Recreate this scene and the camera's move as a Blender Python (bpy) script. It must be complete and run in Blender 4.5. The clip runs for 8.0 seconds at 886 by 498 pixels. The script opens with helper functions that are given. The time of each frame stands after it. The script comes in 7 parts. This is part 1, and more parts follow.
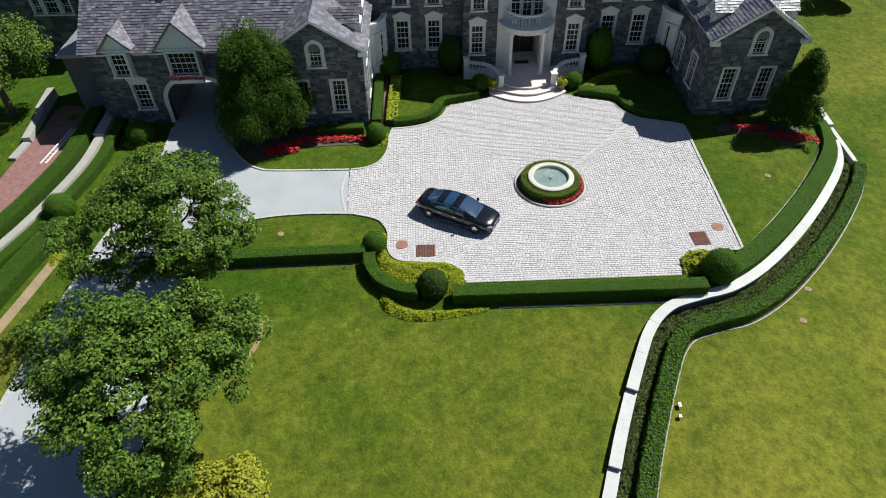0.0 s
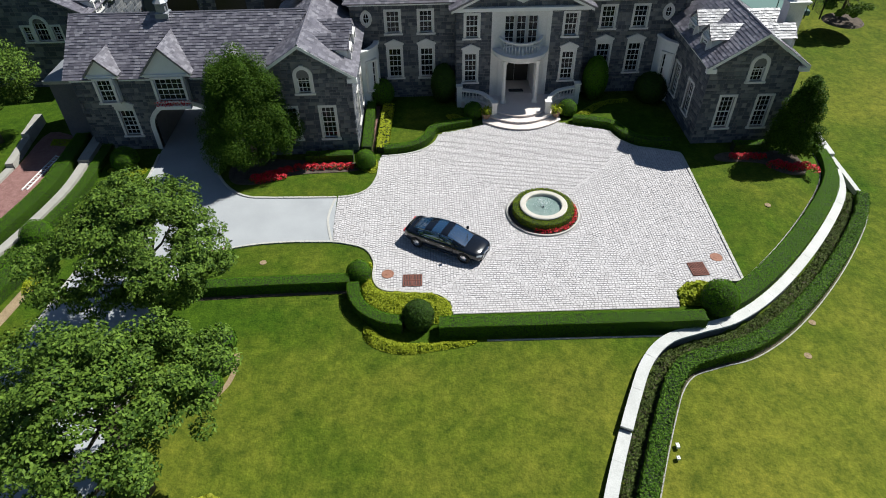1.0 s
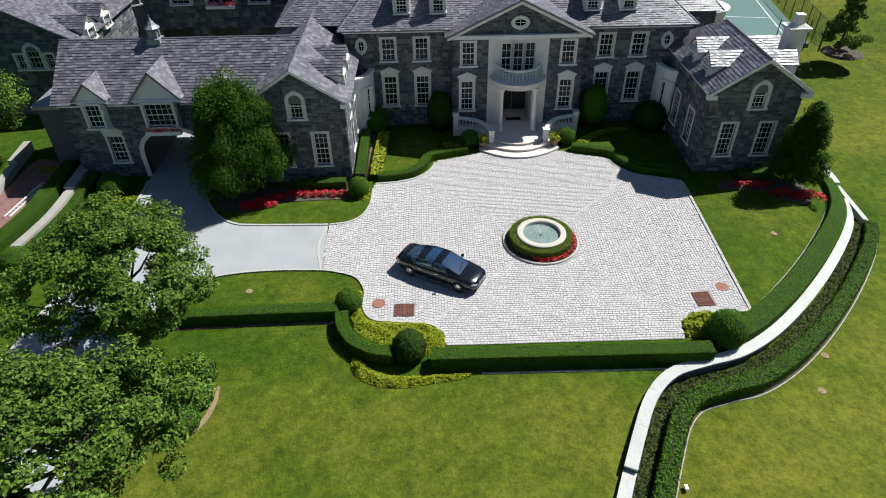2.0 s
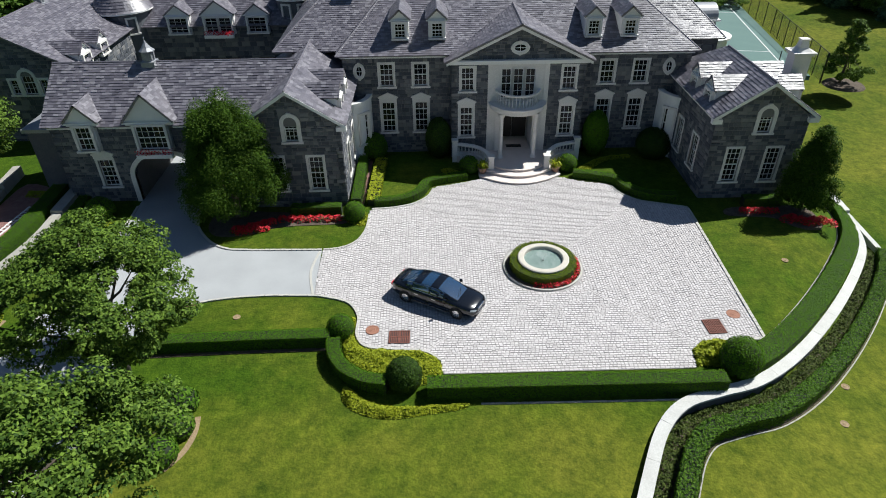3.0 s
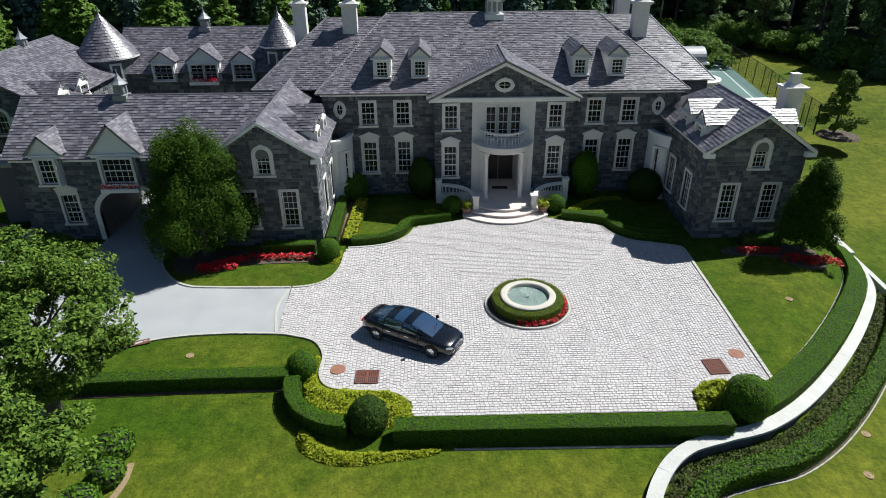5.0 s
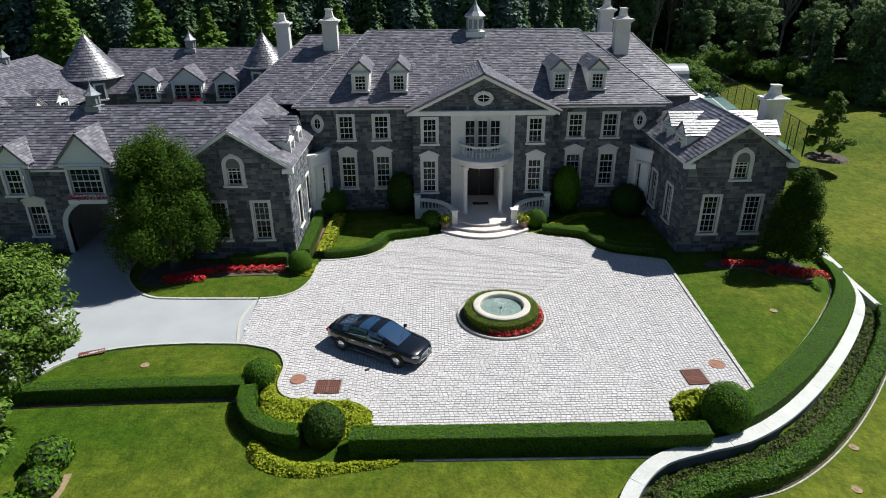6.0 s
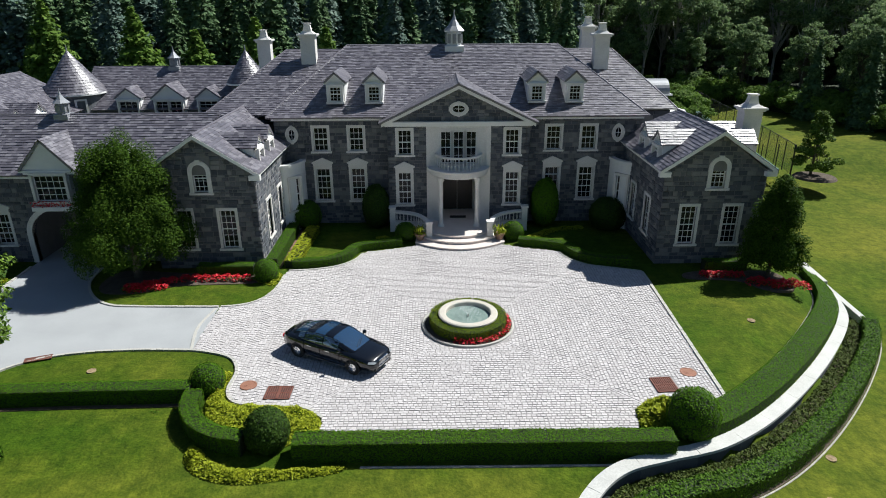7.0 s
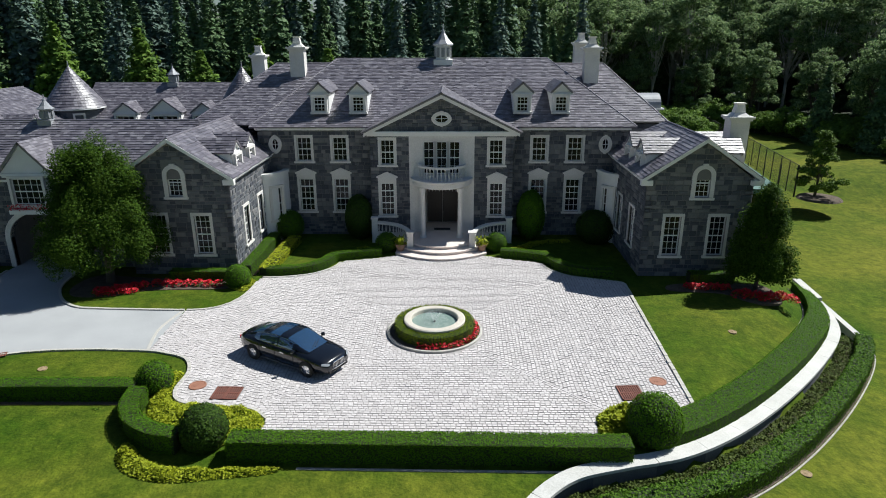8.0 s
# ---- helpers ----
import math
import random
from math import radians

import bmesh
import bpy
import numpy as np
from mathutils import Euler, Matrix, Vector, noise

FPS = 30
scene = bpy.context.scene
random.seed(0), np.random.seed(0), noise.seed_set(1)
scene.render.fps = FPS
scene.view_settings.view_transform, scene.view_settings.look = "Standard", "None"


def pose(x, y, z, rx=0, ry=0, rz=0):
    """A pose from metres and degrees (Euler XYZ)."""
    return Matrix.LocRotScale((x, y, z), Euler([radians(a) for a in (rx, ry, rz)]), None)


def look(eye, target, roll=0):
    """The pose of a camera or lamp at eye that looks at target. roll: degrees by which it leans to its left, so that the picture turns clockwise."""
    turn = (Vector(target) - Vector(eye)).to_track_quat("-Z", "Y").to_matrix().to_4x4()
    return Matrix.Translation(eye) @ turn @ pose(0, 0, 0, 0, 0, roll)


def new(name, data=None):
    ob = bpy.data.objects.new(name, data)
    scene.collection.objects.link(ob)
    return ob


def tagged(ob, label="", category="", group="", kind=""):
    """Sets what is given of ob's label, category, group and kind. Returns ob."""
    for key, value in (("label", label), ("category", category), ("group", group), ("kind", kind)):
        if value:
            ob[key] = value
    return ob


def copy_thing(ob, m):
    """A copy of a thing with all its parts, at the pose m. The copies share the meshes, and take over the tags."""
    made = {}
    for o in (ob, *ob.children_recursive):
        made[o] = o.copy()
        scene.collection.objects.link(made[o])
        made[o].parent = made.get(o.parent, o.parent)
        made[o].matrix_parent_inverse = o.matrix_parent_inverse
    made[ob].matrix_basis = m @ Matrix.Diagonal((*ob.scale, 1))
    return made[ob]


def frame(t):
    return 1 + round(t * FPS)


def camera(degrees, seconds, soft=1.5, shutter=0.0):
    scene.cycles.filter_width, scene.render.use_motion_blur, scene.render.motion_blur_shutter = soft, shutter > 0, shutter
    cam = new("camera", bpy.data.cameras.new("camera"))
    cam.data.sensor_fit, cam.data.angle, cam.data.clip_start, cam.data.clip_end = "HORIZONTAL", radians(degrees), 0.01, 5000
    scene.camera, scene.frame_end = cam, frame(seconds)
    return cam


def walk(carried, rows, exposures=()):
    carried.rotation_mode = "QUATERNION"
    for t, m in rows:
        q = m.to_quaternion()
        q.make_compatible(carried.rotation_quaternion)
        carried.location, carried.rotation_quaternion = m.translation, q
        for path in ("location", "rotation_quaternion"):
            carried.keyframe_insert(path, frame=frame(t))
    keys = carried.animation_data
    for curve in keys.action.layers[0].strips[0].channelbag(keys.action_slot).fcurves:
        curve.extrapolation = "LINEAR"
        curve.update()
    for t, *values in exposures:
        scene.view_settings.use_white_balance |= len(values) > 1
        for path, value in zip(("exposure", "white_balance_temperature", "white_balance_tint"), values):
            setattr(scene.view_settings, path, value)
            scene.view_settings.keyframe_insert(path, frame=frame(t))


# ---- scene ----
cam = camera(70.3, 8.0, soft=1.0)
PATH = [
    (0, (-8.076, -0.01, 26.554), (-8.041, 1.416, 25.152), -1.0),
    (0.5, (-7.559, 0.421, 26.056), (-7.528, 1.881, 24.69), -1.0),
    (1, (-7.13, 0.849, 25.457), (-7.103, 2.345, 24.131), -1.0),
    (1.5, (-6.842, 1.271, 24.849), (-6.816, 2.803, 23.565), -1.0),
    (3, (-6.535, 2.335, 22.479), (-6.507, 3.982, 21.344), -0.7),
    (3.5, (-6.41, 2.685, 21.752), (-6.381, 4.363, 20.665), -0.7),
    (4, (-6.206, 2.992, 20.983), (-6.175, 4.7, 19.942), -0.6),
    (4.5, (-5.832, 3.253, 20.203), (-5.8, 4.989, 19.21), -0.5),
    (6, (-3.644, 3.699, 17.422), (-3.613, 5.516, 16.586), -0.4),
    (6.5, (-2.727, 3.84, 16.586), (-2.697, 5.678, 15.798), -0.3),
    (7, (-1.671, 4.011, 15.689), (-1.648, 5.869, 14.95), -0.3),
    (7.5, (-0.439, 4.194, 14.805), (-0.437, 6.072, 14.115), -0.3),
    (8, (0.964, 4.338, 14.021), (0.925, 6.231, 13.378), -0.2),
]
walk(cam, [(t, look(eye, target, roll)) for t, eye, target, roll in PATH], [(0, 0.46, 6200, 6), (8, 0.46, 6200, 6)])

# ---- light ----
SUN_TO = Vector((0.72, 0.38, 1.0)).normalized()
world = bpy.data.worlds.new("sky")
scene.world = world
world.use_nodes = True
_wn = world.node_tree.nodes
_sky = _wn.new("ShaderNodeTexSky")
_sky.sky_type = "NISHITA"
_sky.sun_disc = False
_sky.ozone_density, _sky.dust_density = 3.5, 0.4
_sky.sun_elevation = math.asin(SUN_TO.z)
_sky.sun_rotation = math.atan2(SUN_TO.x, SUN_TO.y)
_wn["Background"].inputs["Strength"].default_value = 0.042
world.node_tree.links.new(_sky.outputs[0], _wn["Background"].inputs["Color"])
_sd = bpy.data.lights.new("sun", "SUN")
_sd.energy, _sd.angle, _sd.color = 5.0, radians(0.55), (1.0, 0.96, 0.90)
_so = new("sun", _sd)
_so.matrix_world = look((40, 60, 80), Vector((40, 60, 80)) - SUN_TO)

# ---- materials ----
RNG = np.random.default_rng(7)


def mat(name, c1, c2, rough=0.8, scale=3.0, fine=30.0, bump=0.3, island=0.0, objrand=0.0, metal=0.0, c3=None,
        spec=0.5, trans=0.0, coat=0.0, stretch=(1, 1, 1), bumpdist=0.02):
    """Two noise scales between c1 and c2, optional third colour in patches, per-piece variation and fine relief."""
    m = bpy.data.materials.new(name)
    m.use_nodes = True
    nt = m.node_tree
    n, lk = nt.nodes, nt.links
    p = n["Principled BSDF"]
    p.inputs["Roughness"].default_value = rough
    p.inputs["Metallic"].default_value = metal
    p.inputs["Specular IOR Level"].default_value = spec
    p.inputs["Coat Weight"].default_value = coat
    tc = n.new("ShaderNodeTexCoord")
    mp = n.new("ShaderNodeMapping")
    mp.inputs["Scale"].default_value = stretch
    lk.new(tc.outputs["Object"], mp.inputs["Vector"])
    na = n.new("ShaderNodeTexNoise")
    na.inputs["Scale"].default_value = scale
    na.inputs["Detail"].default_value = 6
    nb = n.new("ShaderNodeTexNoise")
    nb.inputs["Scale"].default_value = fine
    nb.inputs["Detail"].default_value = 4
    for q in (na, nb):
        lk.new(mp.outputs[0], q.inputs["Vector"])
    add = n.new("ShaderNodeMath")
    add.operation = "MULTIPLY_ADD"
    add.inputs[1].default_value = 0.6
    lk.new(nb.outputs["Fac"], add.inputs[0])
    sc = n.new("ShaderNodeMath")
    sc.operation = "MULTIPLY"
    sc.inputs[1].default_value = 0.4
    lk.new(na.outputs["Fac"], sc.inputs[0])
    lk.new(sc.outputs[0], add.inputs[2])
    fac = add.outputs[0]
    if island or objrand:
        src = n.new("ShaderNodeNewGeometry").outputs["Random Per Island"] if island else n.new("ShaderNodeObjectInfo").outputs["Random"]
        amt = island or objrand
        mm = n.new("ShaderNodeMath")
        mm.operation = "MULTIPLY_ADD"
        mm.inputs[1].default_value = amt
        lk.new(src, mm.inputs[0])
        s2 = n.new("ShaderNodeMath")
        s2.operation = "MULTIPLY"
        s2.inputs[1].default_value = 1.0 - amt
        lk.new(fac, s2.inputs[0])
        lk.new(s2.outputs[0], mm.inputs[2])
        fac = mm.outputs[0]
    ramp = n.new("ShaderNodeValToRGB")
    lo, hi = (0.12, 0.88) if (island or objrand) else (0.32, 0.68)
    ramp.color_ramp.elements[0].position, ramp.color_ramp.elements[1].position = lo, hi
    ramp.color_ramp.elements[0].color, ramp.color_ramp.elements[1].color = (*c1, 1), (*c2, 1)
    if c3:
        e = ramp.color_ramp.elements.new((lo + hi) / 2)
        e.color = (*c3, 1)
    lk.new(fac, ramp.inputs[0])
    lk.new(ramp.outputs[0], p.inputs["Base Color"])
    if bump:
        b = n.new("ShaderNodeBump")
        b.inputs["Strength"].default_value = bump
        b.inputs["Distance"].default_value = bumpdist
        lk.new(nb.outputs["Fac"], b.inputs["Height"])
        lk.new(b.outputs[0], p.inputs["Normal"])
    if trans:
        tr = n.new("ShaderNodeBsdfTranslucent")
        lk.new(ramp.outputs[0], tr.inputs["Color"])
        mx = n.new("ShaderNodeMixShader")
        mx.inputs[0].default_value = trans
        lk.new(p.outputs[0], mx.inputs[1])
        lk.new(tr.outputs[0], mx.inputs[2])
        lk.new(mx.outputs[0], n["Material Output"].inputs["Surface"])
    return m


def glass_mat(name, tint, clear, gloss=0.35):
    m = bpy.data.materials.new(name)
    m.use_nodes = True
    n, lk = m.node_tree.nodes, m.node_tree.links
    p = n["Principled BSDF"]
    p.inputs["Base Color"].default_value = (*tint, 1)
    p.inputs["Roughness"].default_value = 0.04
    p.inputs["Specular IOR Level"].default_value = min(gloss, 1.0)
    if gloss > 0.9:
        p.inputs["IOR"].default_value = 2.2
    t = n.new("ShaderNodeBsdfTransparent")
    mx = n.new("ShaderNodeMixShader")
    mx.inputs[0].default_value = clear
    lk.new(p.outputs[0], mx.inputs[1])
    lk.new(t.outputs[0], mx.inputs[2])
    lk.new(mx.outputs[0], n["Material Output"].inputs["Surface"])
    return m


def lawn_mat():
    """Turf: broad dry and lush patches, faint mowing stripes and a fine blade grain."""
    m = mat("lawn_grass", (0.030, 0.073, 0.005), (0.062, 0.114, 0.008), 0.95, 0.30, 9.0, 0.9, spec=0.1, bumpdist=0.05)
    n, lk = m.node_tree.nodes, m.node_tree.links
    p = n["Principled BSDF"]
    src = p.inputs["Base Color"].links[0].from_socket
    tc = n.new("ShaderNodeTexCoord")
    dry = n.new("ShaderNodeTexNoise")
    dry.inputs["Scale"].default_value = 0.09
    dry.inputs["Detail"].default_value = 8
    dry.inputs["Roughness"].default_value = 0.7
    lk.new(tc.outputs["Object"], dry.inputs["Vector"])
    r = n.new("ShaderNodeValToRGB")
    r.color_ramp.elements[0].position, r.color_ramp.elements[1].position = 0.40, 0.85
    # the outer lawn is drier than the lawn round the house
    sx = n.new("ShaderNodeSeparateXYZ")
    lk.new(tc.outputs["Object"], sx.inputs[0])
    mr = n.new("ShaderNodeMapRange")
    mr.inputs["From Min"].default_value, mr.inputs["From Max"].default_value = -15.0, -7.0
    mr.inputs["To Min"].default_value, mr.inputs["To Max"].default_value = 0.0, 0.15
    df = n.new("ShaderNodeMath")
    df.operation = "SUBTRACT"
    lk.new(sx.outputs["X"], df.inputs[0])
    lk.new(sx.outputs["Y"], df.inputs[1])
    lk.new(df.outputs[0], mr.inputs["Value"])
    ad = n.new("ShaderNodeMath")
    lk.new(dry.outputs["Fac"], ad.inputs[0])
    lk.new(mr.outputs[0], ad.inputs[1])
    mf = n.new("ShaderNodeMapRange")
    mf.inputs["From Min"].default_value, mf.inputs["From Max"].default_value = 23.5, 20.0
    mf.inputs["To Min"].default_value, mf.inputs["To Max"].default_value = -0.06, 0.12
    lk.new(sx.outputs["Y"], mf.inputs["Value"])
    a2 = n.new("ShaderNodeMath")
    lk.new(ad.outputs[0], a2.inputs[0])
    lk.new(mf.outputs[0], a2.inputs[1])
    mg = n.new("ShaderNodeMapRange")
    mg.inputs["From Min"].default_value, mg.inputs["From Max"].default_value = 22.0, 27.0
    mg.inputs["To Min"].default_value, mg.inputs["To Max"].default_value = 0.0, 0.16
    lk.new(sx.outputs["X"], mg.inputs["Value"])
    a3 = n.new("ShaderNodeMath")
    lk.new(a2.outputs[0], a3.inputs[0])
    lk.new(mg.outputs[0], a3.inputs[1])
    lk.new(a3.outputs[0], r.inputs[0])
    a = n.new("ShaderNodeMixRGB")
    a.inputs["Color2"].default_value = (0.178, 0.182, 0.028, 1)
    lk.new(r.outputs[0], a.inputs["Fac"])
    lk.new(src, a.inputs["Color1"])
    wave = n.new("ShaderNodeTexWave")
    wave.inputs["Scale"].default_value = 0.16
    wave.inputs["Distortion"].default_value = 0.7
    rot = n.new("ShaderNodeMapping")
    rot.inputs["Rotation"].default_value = (0, 0, radians(52))
    lk.new(tc.outputs["Object"], rot.inputs["Vector"])
    lk.new(rot.outputs[0], wave.inputs["Vector"])
    w2 = n.new("ShaderNodeMath")
    w2.operation = "MULTIPLY"
    w2.inputs[1].default_value = 0.22
    lk.new(wave.outputs["Fac"], w2.inputs[0])
    b = n.new("ShaderNodeMixRGB")
    b.blend_type = "MULTIPLY"
    b.inputs["Color2"].default_value = (0.72, 0.80, 0.7, 1)
    lk.new(w2.outputs[0], b.inputs["Fac"])
    lk.new(a.outputs[0], b.inputs["Color1"])
    speck = n.new("ShaderNodeTexNoise")
    speck.inputs["Scale"].default_value = 1.6
    speck.inputs["Detail"].default_value = 9
    speck.inputs["Roughness"].default_value = 0.75
    lk.new(tc.outputs["Object"], speck.inputs["Vector"])
    sr = n.new("ShaderNodeValToRGB")
    sr.color_ramp.elements[0].position, sr.color_ramp.elements[1].position = 0.3, 0.75
    sr.color_ramp.elements[0].color = (0.36, 0.46, 0.4, 1)
    sr.color_ramp.elements[1].color = (1.62, 1.44, 1.2, 1)
    lk.new(speck.outputs["Fac"], sr.inputs[0])
    c = n.new("ShaderNodeMixRGB")
    c.blend_type = "MULTIPLY"
    c.inputs["Fac"].default_value = 0.9
    lk.new(b.outputs[0], c.inputs["Color1"])
    lk.new(sr.outputs[0], c.inputs["Color2"])
    # blade grain and pale clippings
    grain = n.new("ShaderNodeTexNoise")
    grain.inputs["Scale"].default_value = 5.5
    grain.inputs["Detail"].default_value = 7
    grain.inputs["Roughness"].default_value = 0.8
    lk.new(tc.outputs["Object"], grain.inputs["Vector"])
    gr = n.new("ShaderNodeValToRGB")
    gr.color_ramp.elements[0].position, gr.color_ramp.elements[1].position = 0.36, 0.68
    gr.color_ramp.elements[0].color = (0.62, 0.68, 0.6, 1)
    gr.color_ramp.elements[1].color = (1.36, 1.26, 1.2, 1)
    lk.new(grain.outputs["Fac"], gr.inputs[0])
    e = n.new("ShaderNodeMixRGB")
    e.blend_type = "MULTIPLY"
    e.inputs["Fac"].default_value = 0.8
    lk.new(c.outputs[0], e.inputs["Color1"])
    lk.new(gr.outputs[0], e.inputs["Color2"])
    lk.new(e.outputs[0], p.inputs["Base Color"])
    return m


GRASS = lawn_mat()
COBBLE = mat("granite_cobble", (0.37, 0.345, 0.345), (0.63, 0.60, 0.60), 0.8, 0.7, 40, 0.2, island=0.36)
COBBLE_ONE = mat("granite_cobble_single", (0.37, 0.345, 0.345), (0.63, 0.60, 0.60), 0.8, 0.7, 40, 0.2, objrand=0.36)
JOINT = mat("cobble_joint", (0.26, 0.245, 0.24), (0.39, 0.37, 0.365), 0.95, 1.0, 30, 0.3)
KERB = mat("granite_kerb", (0.36, 0.35, 0.32), (0.52, 0.50, 0.46), 0.8, 1.5, 25, 0.3)
ASPHALT = mat("pale_asphalt", (0.30, 0.31, 0.32), (0.40, 0.41, 0.42), 0.9, 0.5, 35, 0.3)
CAPSTONE = mat("capstone", (0.40, 0.40, 0.375), (0.58, 0.575, 0.55), 0.8, 1.2, 20, 0.2)
STONE = mat("wall_stone", (0.044, 0.050, 0.064), (0.24, 0.235, 0.23), 0.85, 1.6, 18, 0.6, island=0.6, c3=(0.086, 0.095, 0.112))
MORTAR = mat("wall_mortar", (0.13, 0.13, 0.13), (0.21, 0.205, 0.20), 0.95, 2, 25, 0.4)
TRIM = mat("limestone_trim", (0.60, 0.58, 0.55), (0.76, 0.74, 0.71), 0.7, 1.5, 14, 0.12)
PAINT = mat("white_paint", (0.70, 0.70, 0.69), (0.80, 0.80, 0.79), 0.5, 2, 20, 0.05)
SLATE = mat("roof_slate", (0.055, 0.053, 0.066), (0.27, 0.26, 0.285), 0.40, 3.5, 22, 0.4, island=0.5, c3=(0.128, 0.118, 0.142), spec=1.0)
LEAD = mat("lead_sheet", (0.22, 0.23, 0.25), (0.34, 0.35, 0.37), 0.45, 1.0, 12, 0.1, metal=0.3)
GLASS = glass_mat("window_glass", (0.012, 0.014, 0.018), 0.07, 0.2)
# blue base colour paints in the sky's reflection on the car windows
CARGLASS = glass_mat("car_glass", (0.014, 0.045, 0.10), 0.06, 1.0)
LEAF = mat("maple_leaf", (0.018, 0.050, 0.006), (0.160, 0.250, 0.034), 0.62, 0.5, 4, 0, island=0.7, trans=0.16, spec=0.12)
LEAF_DARK = mat("hornbeam_leaf", (0.012, 0.040, 0.004), (0.084, 0.150, 0.014), 0.65, 0.5, 4, 0, island=0.65, trans=0.3, spec=0.08)
LEAF_YELLOW = mat("golden_leaf", (0.17, 0.19, 0.012), (0.40, 0.40, 0.04), 0.6, 0.8, 6, 0, island=0.7, trans=0.25, spec=0.2)
BOX_LEAF = mat("boxwood_leaf", (0.030, 0.082, 0.006), (0.100, 0.200, 0.012), 0.7, 0.7, 5, 0, island=0.4, trans=0.06, spec=0.04)
YEW_LEAF = mat("yew_leaf", (0.014, 0.036, 0.006), (0.060, 0.110, 0.014), 0.65, 0.7, 5, 0, island=0.6, trans=0.1, spec=0.1)
GOLD_COVER = mat("golden_groundcover", (0.165, 0.21, 0.008), (0.40, 0.44, 0.022), 0.65, 1.0, 6, 0, island=0.6, trans=0.2, spec=0.2)
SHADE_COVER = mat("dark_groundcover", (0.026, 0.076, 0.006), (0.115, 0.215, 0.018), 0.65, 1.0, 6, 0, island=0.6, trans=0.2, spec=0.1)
OLIVE_COVER = mat("olive_groundcover", (0.022, 0.042, 0.008), (0.105, 0.135, 0.030), 0.65, 1.0, 6, 0, island=0.6, trans=0.1, spec=0.1)
# near-black green: shade inside foliage and under trees, put into the colour
SHADE_DARK = mat("hedge_core", (0.008, 0.016, 0.004), (0.02, 0.036, 0.007), 0.9, 2, 20, 0.3)
FLOWER = mat("scarlet_petal", (0.42, 0.004, 0.016), (0.80, 0.020, 0.045), 0.55, 1.0, 6, 0, island=0.7, trans=0.2)
SPRUCE = mat("spruce_needle", (0.030, 0.074, 0.026), (0.150, 0.235, 0.100), 0.7, 0.3, 4, 0, island=0.6, trans=0.1, spec=0.2)
SPRUCE_BLUE = mat("blue_spruce_needle", (0.044, 0.086, 0.064), (0.190, 0.265, 0.215), 0.7, 0.3, 4, 0, island=0.6, trans=0.1, spec=0.2)
FIR = mat("fresh_conifer_needle", (0.060, 0.130, 0.018), (0.200, 0.310, 0.052), 0.7, 0.3, 4, 0, island=0.6, trans=0.35, spec=0.2)
BARK = mat("bark", (0.06, 0.048, 0.036), (0.15, 0.125, 0.10), 0.95, 3, 20, 0.7, stretch=(3, 3, 0.6))
PALE_BARK = mat("pale_bark", (0.30, 0.29, 0.26), (0.50, 0.48, 0.45), 0.9, 3, 20, 0.5, stretch=(3, 3, 0.6))
MULCH = mat("bark_mulch", (0.040, 0.030, 0.022), (0.15, 0.115, 0.085), 0.95, 3, 30, 0.9, bumpdist=0.05)
RED_MULCH = mat("red_mulch", (0.16, 0.07, 0.06), (0.34, 0.19, 0.17), 0.95, 3, 30, 0.9, bumpdist=0.05)
RUST = mat("rusted_iron", (0.10, 0.032, 0.022), (0.22, 0.085, 0.06), 0.8, 3, 30, 0.3)
RUST_PALE = mat("rusted_cover", (0.20, 0.085, 0.05), (0.34, 0.165, 0.11), 0.8, 3, 30, 0.3)
IRON = mat("black_iron", (0.012, 0.012, 0.012), (0.03, 0.03, 0.03), 0.5, 3, 30, 0.1)
STEP = mat("step_stone", (0.60, 0.52, 0.47), (0.76, 0.68, 0.63), 0.75, 1.2, 20, 0.15)
BASIN = mat("fountain_stone", (0.44, 0.40, 0.34), (0.60, 0.56, 0.49), 0.75, 1.5, 18, 0.2)
WATER = mat("pool_water", (0.13, 0.20, 0.18), (0.30, 0.36, 0.33), 0.06, 3, 14, 0.5, spec=0.6, bumpdist=0.03)
FOAM = mat("water_spray", (0.75, 0.80, 0.80), (0.9, 0.92, 0.92), 0.2, 5, 30, 0, trans=0.4)
CARBODY = mat("black_car_paint", (0.003, 0.004, 0.007), (0.006, 0.008, 0.013), 0.16, 1, 60, 0, coat=0.5)
CHROME = mat("chrome", (0.7, 0.7, 0.7), (0.8, 0.8, 0.8), 0.12, 2, 20, 0, metal=1.0)
RUBBER = mat("tyre_rubber", (0.012, 0.012, 0.012), (0.025, 0.025, 0.025), 0.85, 5, 40, 0.2)
LAMPGLASS = mat("headlamp_glass", (0.20, 0.22, 0.24), (0.34, 0.36, 0.38), 0.1, 3, 20, 0, spec=0.8)
TERRACOTTA = mat("terracotta", (0.22, 0.13, 0.09), (0.34, 0.21, 0.15), 0.85, 3, 25, 0.2)
DARK_DOOR = mat("dark_oak", (0.016, 0.011, 0.008), (0.04, 0.027, 0.019), 0.45, 2, 14, 0.1, stretch=(6, 6, 1))
CURTAIN = mat("drawn_curtain", (0.30, 0.26, 0.21), (0.42, 0.38, 0.32), 0.9, 2, 10, 0.2)
COURTGREEN = mat("tennis_court", (0.09, 0.16, 0.15), (0.12, 0.20, 0.18), 0.9, 0.4, 10, 0.05)
LINE = mat("court_line", (0.6, 0.62, 0.62), (0.7, 0.72, 0.72), 0.8, 2, 20, 0.05)
RING_LEAF = mat("bright_box_leaf", (0.060, 0.105, 0.006), (0.190, 0.240, 0.018), 0.7, 1, 6, 0, island=0.5, trans=0.2, spec=0.05)
